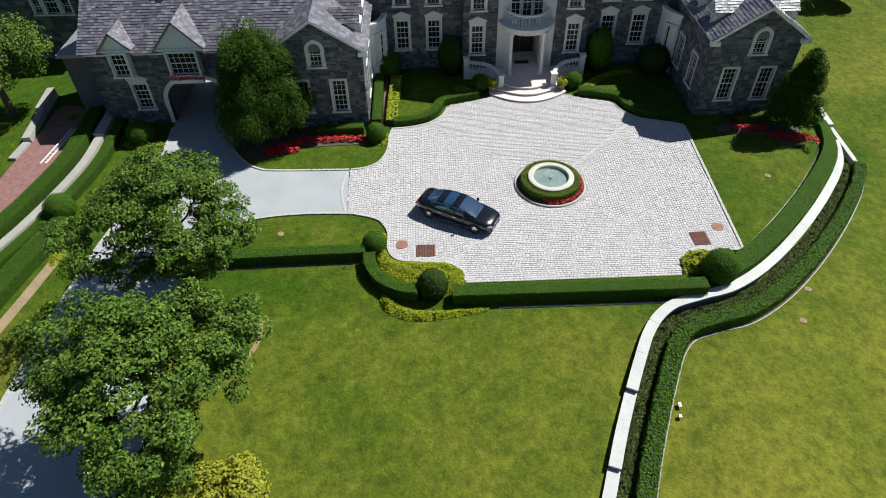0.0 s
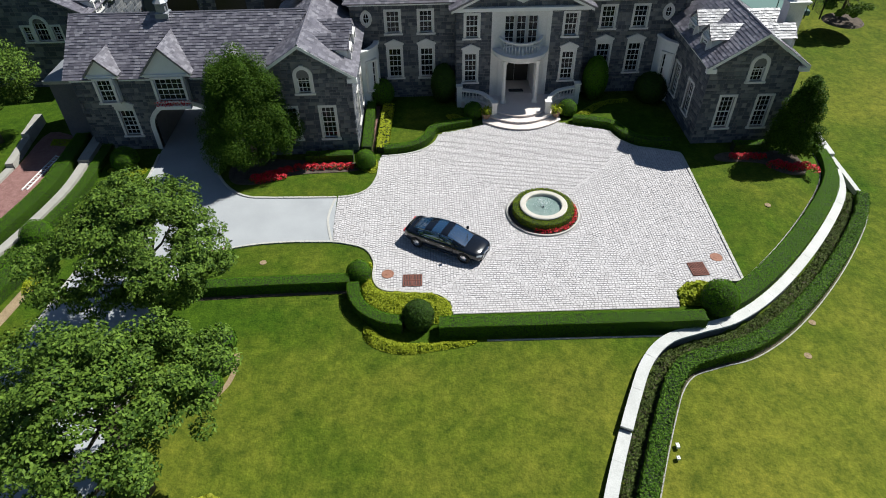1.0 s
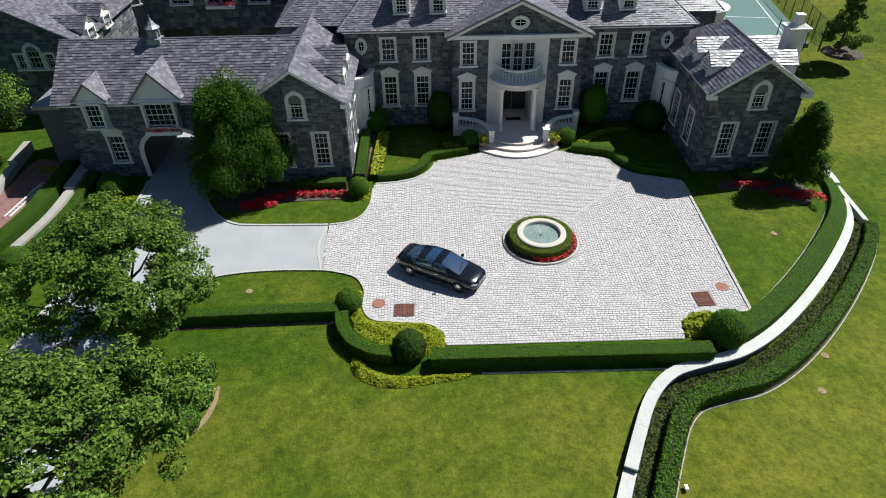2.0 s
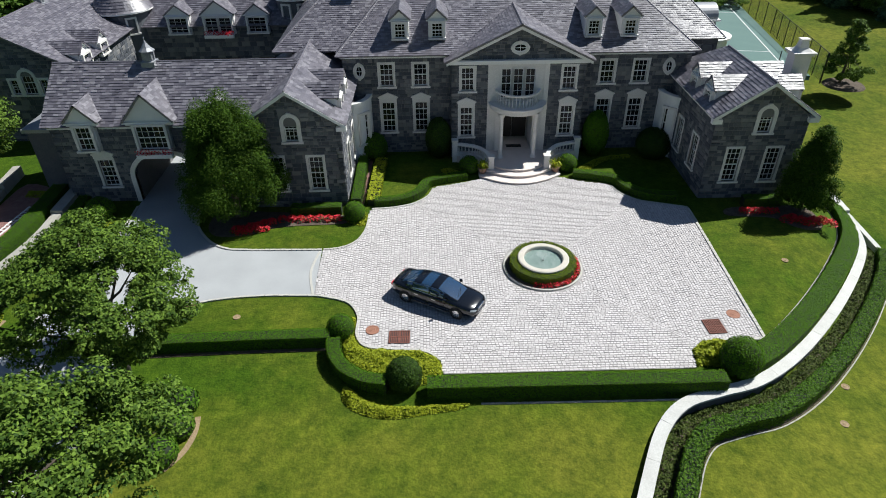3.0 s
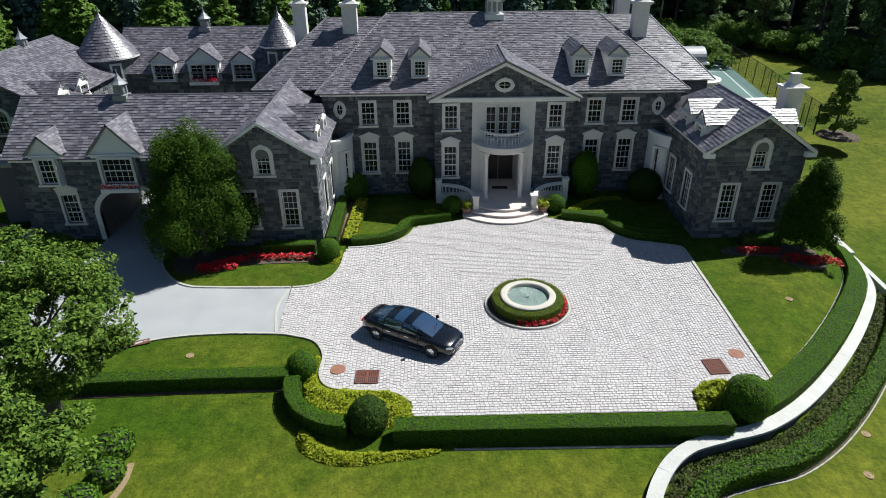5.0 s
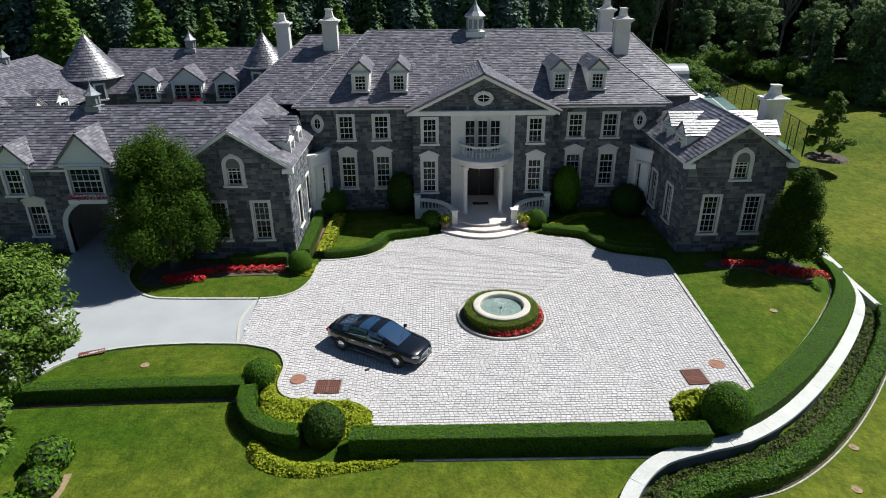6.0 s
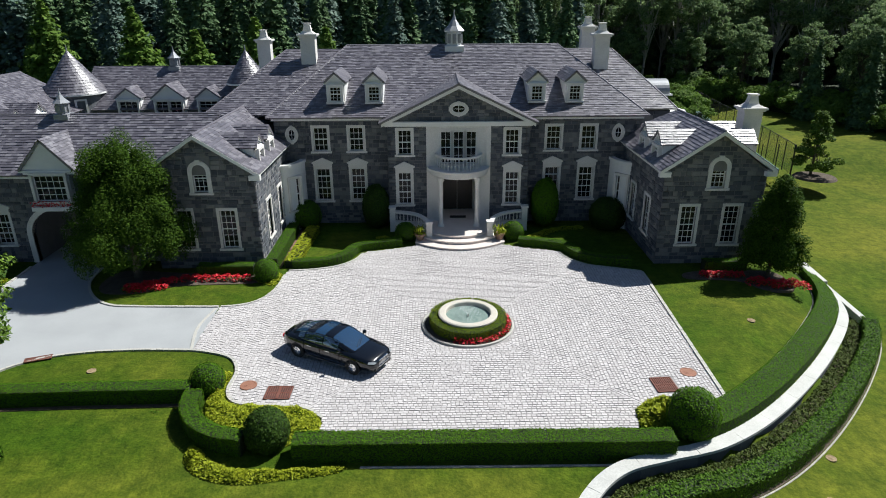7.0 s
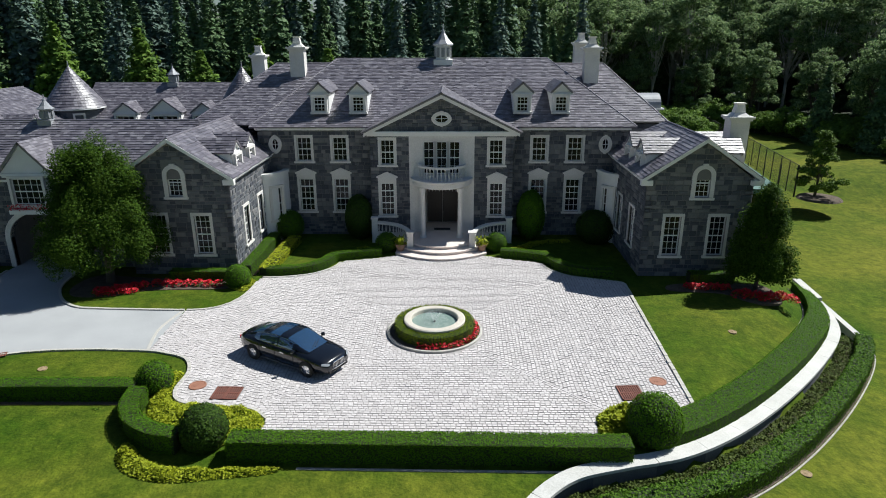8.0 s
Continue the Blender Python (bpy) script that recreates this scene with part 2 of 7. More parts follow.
WOOD_LEAF = mat("woodland_leaf", (0.050, 0.105, 0.040), (0.32, 0.42, 0.19), 0.65, 0.4, 4, 0, island=0.7, trans=0.5, spec=0.1)
PATHSTONE = mat("weathered_stone", (0.26, 0.25, 0.22), (0.40, 0.38, 0.34), 0.85, 1.5, 20, 0.3)
GRAVEL = mat("grey_gravel", (0.14, 0.135, 0.12), (0.52, 0.49, 0.45), 0.9, 5, 45, 0.6)
DIRT = mat("bare_soil", (0.20, 0.14, 0.075), (0.36, 0.27, 0.16), 0.95, 1, 14, 0.5)


# ---- mesh helpers ----
class M:
    """Collects verts and faces of one mesh."""

    def __init__(self):
        self.v, self.f = [], []

    def add(self, verts, faces):
        o = len(self.v)
        self.v += [tuple(q) for q in verts]
        self.f += [tuple(i + o for i in f) for f in faces]
        return self

    def box(self, x0, y0, z0, x1, y1, z1):
        v = [(x0, y0, z0), (x1, y0, z0), (x1, y1, z0), (x0, y1, z0), (x0, y0, z1), (x1, y0, z1), (x1, y1, z1), (x0, y1, z1)]
        return self.add(v, [(3, 2, 1, 0), (4, 5, 6, 7), (0, 1, 5, 4), (1, 2, 6, 5), (2, 3, 7, 6), (3, 0, 4, 7)])

    def prism(self, poly, z0, z1):
        """Upright prism over a counter-clockwise polygon in plan."""
        n = len(poly)
        v = [(x, y, z0) for x, y in poly] + [(x, y, z1) for x, y in poly]
        return self.add(v, [tuple(range(n, 2 * n)), tuple(range(n - 1, -1, -1))] + [(i, (i + 1) % n, n + (i + 1) % n, n + i) for i in range(n)])

    def slab(self, poly, y0, y1):
        """Polygon in x, z (counter-clockwise seen from -y), thickened from y0 (front) to y1."""
        n = len(poly)
        v = [(x, y0, z) for x, z in poly] + [(x, y1, z) for x, z in poly]
        return self.add(v, [tuple(range(n)), tuple(range(2 * n - 1, n - 1, -1))] + [(i, n + i, n + (i + 1) % n, (i + 1) % n) for i in range(n)])

    def ring(self, inner, outer, y0, y1):
        """Band between two x, z outlines of equal length, from y0 (front) to y1."""
        n = len(inner)
        v = [(x, y0, z) for x, z in inner] + [(x, y0, z) for x, z in outer] + [(x, y1, z) for x, z in inner] + [(x, y1, z) for x, z in outer]
        f = []
        for i in range(n):
            j = (i + 1) % n
            f += [(i, n + i, n + j, j), (n + i, 3 * n + i, 3 * n + j, n + j), (i, j, 2 * n + j, 2 * n + i)]
        return self.add(v, f)

    def tube(self, pts, radii, n=8):
        pts = [Vector(p) for p in pts]
        rings = []
        for i, p in enumerate(pts):
            d = (pts[min(i + 1, len(pts) - 1)] - pts[max(i - 1, 0)]).normalized()
            a = d.orthogonal().normalized()
            b = d.cross(a)
            rings.append([p + radii[i] * (a * math.cos(2 * math.pi * k / n) + b * math.sin(2 * math.pi * k / n)) for k in range(n)])
        v = [q for r in rings for q in r]
        f = [(i * n + k, i * n + (k + 1) % n, (i + 1) * n + (k + 1) % n, (i + 1) * n + k) for i in range(len(pts) - 1) for k in range(n)]
        f += [tuple(range(n - 1, -1, -1)), tuple((len(pts) - 1) * n + k for k in range(n))]
        return self.add(v, f)

    def lathe(self, profile, cx, cy, n=24, a0=0.0, a1=2 * math.pi):
        """Profile of (r, z) turned round an upright axis."""
        full = abs(a1 - a0 - 2 * math.pi) < 1e-6
        m = n if full else n + 1
        v = [(cx + r * math.cos(a0 + (a1 - a0) * k / n), cy + r * math.sin(a0 + (a1 - a0) * k / n), z) for r, z in profile for k in range(m)]
        f = []
        for i in range(len(profile) - 1):
            for k in range(n):
                k2 = (k + 1) % m
                f.append((i * m + k, i * m + k2, (i + 1) * m + k2, (i + 1) * m + k))
        return self.add(v, f)

    def ribbon(self, pts, left, right, z0, z1, closed=False):
        """Band along a plan line, its sides left and right metres off it, from z0 to z1 (numbers, or functions of x and y)."""
        pts = [Vector((p[0], p[1], 0)) for p in pts]
        n = len(pts)
        a, b = [], []
        for i, p in enumerate(pts):
            q0, q1 = (pts[i - 1], pts[(i + 1) % n]) if closed else (pts[max(i - 1, 0)], pts[min(i + 1, n - 1)])
            d = (q1 - q0).normalized()
            nn = Vector((-d.y, d.x, 0))
            a.append(p + nn * left)
            b.append(p - nn * right)
        hz = lambda z, p: z(p.x, p.y) if callable(z) else z
        v = []
        for p, q in zip(a, b):
            v += [(p.x, p.y, hz(z0, p)), (q.x, q.y, hz(z0, q)), (q.x, q.y, hz(z1, q)), (p.x, p.y, hz(z1, p))]
        f = []
        for i in range(n if closed else n - 1):
            j = (i + 1) % n
            for k in range(4):
                f.append((4 * i + k, 4 * i + (k + 1) % 4, 4 * j + (k + 1) % 4, 4 * j + k))
        if not closed:
            f += [(3, 2, 1, 0), tuple(4 * (n - 1) + k for k in range(4))]
        return self.add(v, f)

    def mesh(self, name, off=(0, 0, 0)):
        me = bpy.data.meshes.new(name)
        me.from_pydata([(x - off[0], y - off[1], z - off[2]) for x, y, z in self.v], [], self.f)
        me.update()
        return me


def world_at(ob):
    return ob.matrix_basis.translation + (world_at(ob.parent) if ob.parent else Vector())


def part(name, m, material, parent, label="", smooth=False):
    """One mesh under a thing or a part; m is an M in world metres, or a ready mesh in the parent's own metres."""
    me = m.mesh(name, world_at(parent)) if isinstance(m, M) else m
    if not me.materials:
        me.materials.append(material)
    if smooth:
        me.shade_smooth()
    ob = new(name, me)
    ob.parent = parent
    if label:
        ob["label"] = label
    return ob


def thing(name, at, label, category, group="", kind=""):
    ob = new(name)
    ob.empty_display_size = 0.2
    ob.location = at
    return tagged(ob, label, category, group, kind)


def solid(name, m, material, label, category="", group="", kind="", smooth=False, at=(0, 0, 0)):
    me = m.mesh(name, at)
    me.materials.append(material)
    if smooth:
        me.shade_smooth()
    ob = new(name, me)
    ob.location = at
    return tagged(ob, label, category, group, kind)


def quads_mesh(name, c, u, w):
    """Many loose quads: centres c, half axes u and w (N x 3 arrays)."""
    n = len(c)
    v = np.empty((n, 4, 3))
    v[:, 0], v[:, 1], v[:, 2], v[:, 3] = c - u, c - w * 0.9 + u * 0.1, c + u, c + w * 0.9 + u * 0.1
    me = bpy.data.meshes.new(name)
    me.vertices.add(4 * n)
    me.vertices.foreach_set("co", v.ravel())
    me.loops.add(4 * n)
    me.loops.foreach_set("vertex_index", np.arange(4 * n, dtype=np.int32))
    me.polygons.add(n)
    me.polygons.foreach_set("loop_start", np.arange(0, 4 * n, 4, dtype=np.int32))
    me.polygons.foreach_set("loop_total", np.full(n, 4, dtype=np.int32))
    me.update()
    me.validate()
    return me


def leaf_quads(name, centres, normals, size, tilt=0.8, rng=None):
    """Leaves at centres, facing about along normals."""
    rng = rng or RNG
    n = len(centres)
    nn = normals + rng.normal(0, tilt, (n, 3))
    nn /= np.linalg.norm(nn, axis=1)[:, None] + 1e-9
    r = rng.normal(0, 1, (n, 3))
    u = np.cross(nn, r)
    u /= np.linalg.norm(u, axis=1)[:, None] + 1e-9
    w = np.cross(nn, u)
    s = size * rng.uniform(0.65, 1.35, (n, 1))
    return quads_mesh(name, centres, u * s, w * s * 0.62)


def catmull(pts, step=8, closed=False):
    p = [Vector((a[0], a[1], 0)) for a in pts]
    n = len(p)
    out = []
    for i in range(n if closed else n - 1):
        g = (lambda k: p[k % n]) if closed else (lambda k: p[min(max(k, 0), n - 1)])
        a, b, c, d = g(i - 1), g(i), g(i + 1), g(i + 2)
        for k in range(step):
            t = k / step
            q = 0.5 * (2 * b + (c - a) * t + (2 * a - 5 * b + 4 * c - d) * t * t + (3 * b - a - 3 * c + d) * t ** 3)
            out.append((q.x, q.y))
    if not closed:
        out.append((p[-1].x, p[-1].y))
    return out


def inside(poly, x, y):
    """Which of the points x, y (arrays) lie in the polygon."""
    r = np.zeros(np.shape(x), bool)
    for (x0, y0), (x1, y1) in zip(poly, poly[1:] + poly[:1]):
        if y0 != y1:
            r ^= ((y0 > y) != (y1 > y)) & (x < (x1 - x0) * (y - y0) / (y1 - y0) + x0)
    return r


# ---- plan ----
# line of the retaining wall's capstones, from the lower lawn up round the court
CAP = catmull([(-9.0, -12), (-4.5, 3.0), (-1.2, 10.6), (0.5, 14.7), (2.3, 18.5), (3.5, 20.6), (4.9, 21.9), (6.8, 22.55), (8.68, 23.12), (11.41, 24.92), (14.77, 27.90), (18.46, 31.77), (21.59, 35.66), (22.91, 38.50), (23.39, 41.03)], 8)
CAPN = np.array(CAP + [(23.9, 44.0), (25.0, 54.0), (25.5, 75.0)])


def cap_z(x):
    """Height of the capstones, which fall towards the lower lawn on the right."""
    return 0.12 - 0.1185 * np.clip(np.asarray(x, float) - 8.2, 0, 15.5)


def side_of_wall(x, y):
    """Signed distance to the retaining wall: plus on the lower, outer side."""
    best = np.full(np.shape(x), 1e9)
    sign = np.ones(np.shape(x))
    for (x0, y0), (x1, y1) in zip(CAPN[:-1], CAPN[1:]):
        dx, dy = x1 - x0, y1 - y0
        t = np.clip(((x - x0) * dx + (y - y0) * dy) / (dx * dx + dy * dy), 0, 1)
        d = np.hypot(x - x0 - t * dx, y - y0 - t * dy)
        s = (x - x0) * dy - (y - y0) * dx
        near = d < best
        best = np.where(near, d, best)
        sign = np.where(near, np.where(s > 0, 1.0, -1.0), sign)
    return best * sign


def ease(t):
    t = np.clip(t, 0, 1)
    return t * t * (3 - 2 * t)


def ground_z(x, y):
    """Height of the land."""
    x, y = np.asarray(x, float), np.asarray(y, float)
    d = side_of_wall(x, y)
    upper = -0.14 * ease((23.4 - y) / 1.0) - 0.045 * np.clip(21.5 - y, 0, 40)
    upper = np.where((x < -22) | (x > 12), np.minimum(0, upper + 0.14), upper)
    upper = upper + (cap_z(x) - 0.12) * ease((4.2 + np.minimum(d, 0)) / 4.2)
    lower = np.minimum(-0.72 + cap_z(x) - 0.12 - 0.06 * np.clip(d - 2, 0, 18), upper - 0.45)
    z = np.where(d > 0.1, lower, upper)
    back = ease((y - 66) / 14)
    z = z * (1 - back) + back * (-1.4 + 2.6 * ease((-x - 5) / 40))
    return z + 0.05 * np.sin(x * 0.21 + 1) * np.sin(y * 0.17) * ease((d - 4) / 6)


COURT = (catmull([(-13.5, 35.1), (-12.4, 35.3), (-11.5, 36.0), (-11.0, 37.4), (-10.9, 39.3)], 5) + catmull([(-10.8, 39.95), (-9.3, 40.1), (-7.9, 40.6), (-6.9, 41.6), (-6.5, 42.7)], 5)
         + catmull([(-6.2, 43.0), (-4.4, 43.5), (-2.9, 44.1), (0, 45.0), (2.9, 44.1), (4.4, 43.4), (6.2, 42.9)], 4)
         + catmull([(6.5, 42.6), (6.9, 41.5), (7.9, 40.4), (9.3, 39.9), (11.0, 39.3)], 5) + [(10.9, 38.0), (10.38, 26.1), (7.2, 26.1), (6.4, 25.4), (6.2, 24.15), (-6.2, 24.15)]
         + catmull([(-6.3, 25.1), (-7.1, 25.75), (-8.5, 25.95), (-10.1, 26.2), (-10.7, 27.1), (-10.75, 28.6), (-11.4, 29.8), (-12.7, 30.35), (-13.45, 30.5)], 5))[::-1]


# ---- ground ----
def ground_sheet():
    xs = np.concatenate([[-1500, -700, -350, -200, -130, -95], np.arange(-75, -46, 3.0), np.arange(-46, 34, 0.5), np.arange(34, 80, 3.0), [95, 130, 200, 350, 700, 1500]])
    ys = np.concatenate([[-800, -300, -120, -60, -35], np.arange(-22, 4, 2.0), np.arange(4, 48, 0.5), np.arange(48, 140, 3.0), [150, 180, 250, 400, 800, 2000]])
    X, Y = np.meshgrid(xs, ys)
    Z = ground_z(X, Y)
    ny, nx = X.shape
    me = bpy.data.meshes.new("ground")
    idx = np.arange(nx * ny).reshape(ny, nx)
    f = np.stack([idx[:-1, :-1], idx[:-1, 1:], idx[1:, 1:], idx[1:, :-1]], -1).reshape(-1, 4)
    me.from_pydata(np.stack([X, Y, Z], -1).reshape(-1, 3).tolist(), [], f.tolist())
    me.materials.append(GRASS)
    me.shade_smooth()
    tagged(new("ground", me), "mown green lawn with paler dry patches", "lawn", kind="structure")


ground_sheet()

# court bed under the cobbles, drive, kerbs
court = solid("pavement", M().prism(COURT, -0.2, 0.036), JOINT, "forecourt of pale grey granite cobbles in four fields", "forecourt", kind="structure")
DRIVE_S = catmull([(-13.45, 30.5), (-16.0, 30.6), (-18.5, 30.4), (-20.5, 29.8), (-21.9, 28.4), (-22.4, 26), (-22.3, 20), (-21.6, 12), (-21, -15)], 5)
DRIVE_N = catmull([(-13.6, 35.1), (-18.0, 35.25), (-19.8, 35.5), (-21.2, 36.6), (-22.4, 38.6), (-22.7, 41.0)], 5)
DRIVE_W = catmull([(-27.3, 41.0), (-27.2, 38.0), (-27.6, 33), (-28.6, 27), (-29.2, 19), (-29.2, 8), (-28.6, -15)], 5)
drive_poly = DRIVE_S[::-1] + DRIVE_N + [(-22.7, 64.8), (-27.3, 64.8)] + DRIVE_W
solid("road", M().prism(drive_poly, -0.9, 0.025), ASPHALT, "pale grey asphalt driveway with worn patches", "driveway", kind="structure")


def kerb(line, w=0.14, z=0.09, material=KERB):
    """A line of granite setts, each an own piece under one kerb."""
    base = thing("kerb", (line[0][0], line[0][1], 0), "low granite sett kerb along the lawn edge", "kerb", kind="structure")
    m = M()
    p = [Vector((a, b, 0)) for a, b in line]
    for a, b in zip(p, p[1:]):
        d = b - a
        k = max(1, round(d.length / 0.32))
        for i in range(k):
            q0, q1 = a + d * ((i + 0.04) / k), a + d * ((i + 0.96) / k)
            m.ribbon([(q0.x, q0.y), (q1.x, q1.y)], w / 2, w / 2, -0.2, z + RNG.uniform(-0.008, 0.008))
    s = part("sett_row", m, material, base)
    s["kind"] = "stuff"


kerb(DRIVE_S)
kerb(DRIVE_N)
kerb(DRIVE_W)
kerb([(10.96, 39.2), (10.95, 38.0), (10.45, 26.05), (7.3, 26.05)], 0.16, 0.11)
kerb(catmull([(-13.5, 35.1), (-12.4, 35.3), (-11.5, 36.0), (-11.0, 37.4), (-10.9, 39.3)], 5))
kerb(catmull([(-10.8, 39.95), (-9.3, 40.1), (-7.9, 40.6), (-6.9, 41.6), (-6.5, 42.7)], 5))
kerb(catmull([(6.5, 42.6), (6.9, 41.5), (7.9, 40.4), (9.3, 39.9), (11.0, 39.3)], 5))
kerb(catmull([(-6.3, 25.1), (-7.1, 25.75), (-8.5, 25.95), (-10.1, 26.2), (-10.7, 27.1), (-10.75, 28.6), (-11.4, 29.8), (-12.7, 30.35), (-13.45, 30.5)], 5))
solid("drive_seam", M().ribbon(catmull([(-13.7, 34.95), (-13.95, 32.8), (-13.5, 30.55)], 6), 0.07, 0.07, -0.1, 0.05), KERB, "row of pale setts between asphalt and cobbles", "edging", kind="structure")


def retaining_wall():
    line = CAP
    wall = thing("retaining_wall", (8.6, 23.1, -1), "curved low stone retaining wall with pale flat capstones", "wall", kind="structure")
    # the cap steps down towards the low lawn
    level = lambda y: 0.12 if y > 16.3 else (-0.12 if y > 12.6 else -0.36)
    core, k = M(), 0
    p = [Vector((a, b, 0)) for a, b in line]
    run = 0.0
    seg = [p[0]]
    for a, b in zip(p, p[1:]):
        seg.append(b)
        run += (b - a).length
        if run > 2.2 or level(b.y) != level(a.y):
            zt = level((seg[0].y + seg[-1].y) / 2)
            q = [(s.x, s.y) for s in seg]
            drop = lambda dz: (lambda x, y: zt + dz + float(cap_z(x)) - 0.12)
            core.ribbon(q, 0.2, 0.2, -3.6, drop(-0.12))
            e = (Vector((*q[-1], 0)) - Vector((*q[-2], 0))).normalized() * 0.012
            q[-1] = (q[-1][0] - e.x, q[-1][1] - e.y)
            part("capstone", M().ribbon(q, 0.29, 0.29, drop(-0.12), drop(RNG.uniform(-0.006, 0.006))), CAPSTONE, wall)
            seg, run = [b], 0.0
    part("wall_core", core, STONE, wall)


retaining_wall()
lw = thing("garden_wall", (22.7, 39.2, -2), "straight low wall with white sloping capstones on the lawn", "wall", kind="structure")
for (x0, y0, z0), (x1, y1, z1), w in (((23.9, 44.2, -1.55), (23.75, 41.2, -1.65), 0.26), ((23.75, 41.0, -1.8), (23.85, 37.0, -2.15), 0.17)):
    m = M()
    m.add([(x0 - w, y0, z0 - 1.6), (x0 + w, y0, z0 - 1.6), (x1 + w, y1, z1 - 1.6), (x1 - w, y1, z1 - 1.6), (x0 - w, y0, z0), (x0 + w, y0, z0), (x1 + w, y1, z1), (x1 - w, y1, z1)],
          [(0, 1, 2, 3), (7, 6, 5, 4), (4, 5, 1, 0), (5, 6, 2, 1), (6, 7, 3, 2), (7, 4, 0, 3)])
    part("capstone", m, CAPSTONE, lw)


# ---- house shell helpers ----
def oriented(p0, p1):
    """Frame of a wall from p0 to p1 (outside on the right hand): start, along, outward."""
    a, b = Vector((*p0, 0)), Vector((*p1, 0))
    u = (b - a).normalized()
    return a, u, Vector((u.y, -u.x, 0)), (b - a).length


def wall_cells(m, p0, p1, z0, z1, openings, thick=0.4):
    a, u, o, L = oriented(p0, p1)
    ss = sorted({0.0, L, *[q for w in openings for q in w[:2]]})
    zs = sorted({z0, z1, *[q for w in openings for q in w[2:4]]})
    for s0, s1 in zip(ss, ss[1:]):
        run = None
        cells = []
        for q0, q1 in zip(zs, zs[1:]):
            sm, zm = (s0 + s1) / 2, (q0 + q1) / 2
            if not any(w[0] < sm < w[1] and w[2] < zm < w[3] for w in openings):
                if cells and cells[-1][1] == q0:
                    cells[-1][1] = q1
                else:
                    cells.append([q0, q1])
        for q0, q1 in cells:
            c = [a + u * s0, a + u * s1, a + u * s1 - o * thick, a + u * s0 - o * thick]
            m.add([(p.x, p.y, q0) for p in c] + [(p.x, p.y, q1) for p in c], [(3, 2, 1, 0), (4, 5, 6, 7), (0, 1, 5, 4), (1, 2, 6, 5), (2, 3, 7, 6), (3, 0, 4, 7)])


def stones(m, p0, p1, z0, z1, openings, span=None, big=1.0):
    """Rough-squared stones standing a little proud of the wall face; span(z) narrows a gable."""
    a, u, o, L = oriented(p0, p1)
    z = z0
    while z < z1 - 0.08:
        h = min(RNG.uniform(0.17, 0.36) * big, z1 - z)
        lo, hi = span(z + h) if span else (0.0, L)
        if hi - lo < 0.15:
            z += h
            continue
        free = [(lo, hi)]
        for w in openings:
            if w[2] < z + h and w[3] > z:
                nxt = []
                for f0, f1 in free:
                    if w[0] > f0:
                        nxt.append((f0, min(f1, w[0])))
                    if w[1] < f1:
                        nxt.append((max(f0, w[1]), f1))
                free = [q for q in nxt if q[1] - q[0] > 0.06]
        for f0, f1 in free:
            s = f0
            while s < f1 - 0.02:
                e = s + RNG.uniform(0.2, 0.62) * big
                if e > f1 - 0.18:
                    e = f1
                d = RNG.uniform(0.015, 0.055)
                g = 0.014
                j = RNG.uniform(-0.012, 0.012, 4)
                q = [(s + g, z + g + j[0]), (e - g, z + g + j[1]), (e - g, z + h - g + j[2]), (s + g, z + h - g + j[3])]
                k = 0.03
                r = [(s + g + k, z + g + k), (e - g - k, z + g + k), (e - g - k, z + h - g - k), (s + g + k, z + h - g - k)]
                v = [a + u * t + o * 0.001 + Vector((0, 0, zz)) for t, zz in q] + [a + u * t + o * d + Vector((0, 0, zz)) for t, zz in r]
                m.add(v, [(4, 5, 6, 7), (0, 1, 5, 4), (1, 2, 6, 5), (2, 3, 7, 6), (3, 0, 4, 7)])
                s = e
        z += h


def slope(deck, sl, poly, exposure=0.22, width=(0.2, 0.42), lift=0.035):
    """One roof plane: a deck and its courses of slates, cut to the plane's outline."""
    P = [Vector(p) for p in poly]
    n = (P[1] - P[0]).cross(P[2] - P[0]).normalized()
    if n.z < 0:
        n = -n
        P = P[::-1]
    u = Vector((0, 0, 1)).cross(n).normalized()
    v = n.cross(u)
    o = P[0]
    Q = [((p - o).dot(u), (p - o).dot(v)) for p in P]
    k = len(P)
    deck.add([p for p in P] + [p - n * 0.12 for p in P], [tuple(range(k)), tuple(range(2 * k - 1, k - 1, -1))] + [(i, k + i, k + (i + 1) % k, (i + 1) % k) for i in range(k)])
    v0, v1 = min(q[1] for q in Q), max(q[1] for q in Q)
    t = v0 - 0.03
    row = 0
    while t < v1 - 0.05:
        vm = min(max(t + exposure * 0.5, v0 + 0.001), v1 - 0.001)
        xs = sorted(a[0] + (vm - a[1]) * (b[0] - a[0]) / (b[1] - a[1]) for a, b in zip(Q, Q[1:] + Q[:1]) if (a[1] > vm) != (b[1] > vm))
        for x0, x1 in zip(xs[::2], xs[1::2]):
            s = x0 - RNG.uniform(0, 0.2)
            while s < x1 - 0.02:
                e = min(s + RNG.uniform(*width), x1)
                if e > x1 - 0.1:
                    e = x1
                s0 = max(s, x0)
                up = lift * RNG.uniform(0.7, 1.5)
                d = RNG.uniform(-0.015, 0.015)
                top = min(t + exposure * 1.12, v1)
                c = lambda a, b, h: o + u * a + v * b + n * h
                sl.add([c(s0, t + d, up), c(e - 0.008, t + d, up), c(e - 0.008, top, 0.008), c(s0, top, 0.008), c(s0, t + d, 0.0), c(e - 0.008, t + d, 0.0)],
                       [(0, 1, 2, 3), (4, 5, 1, 0)])
                s = e
        t += exposure
        row += 1


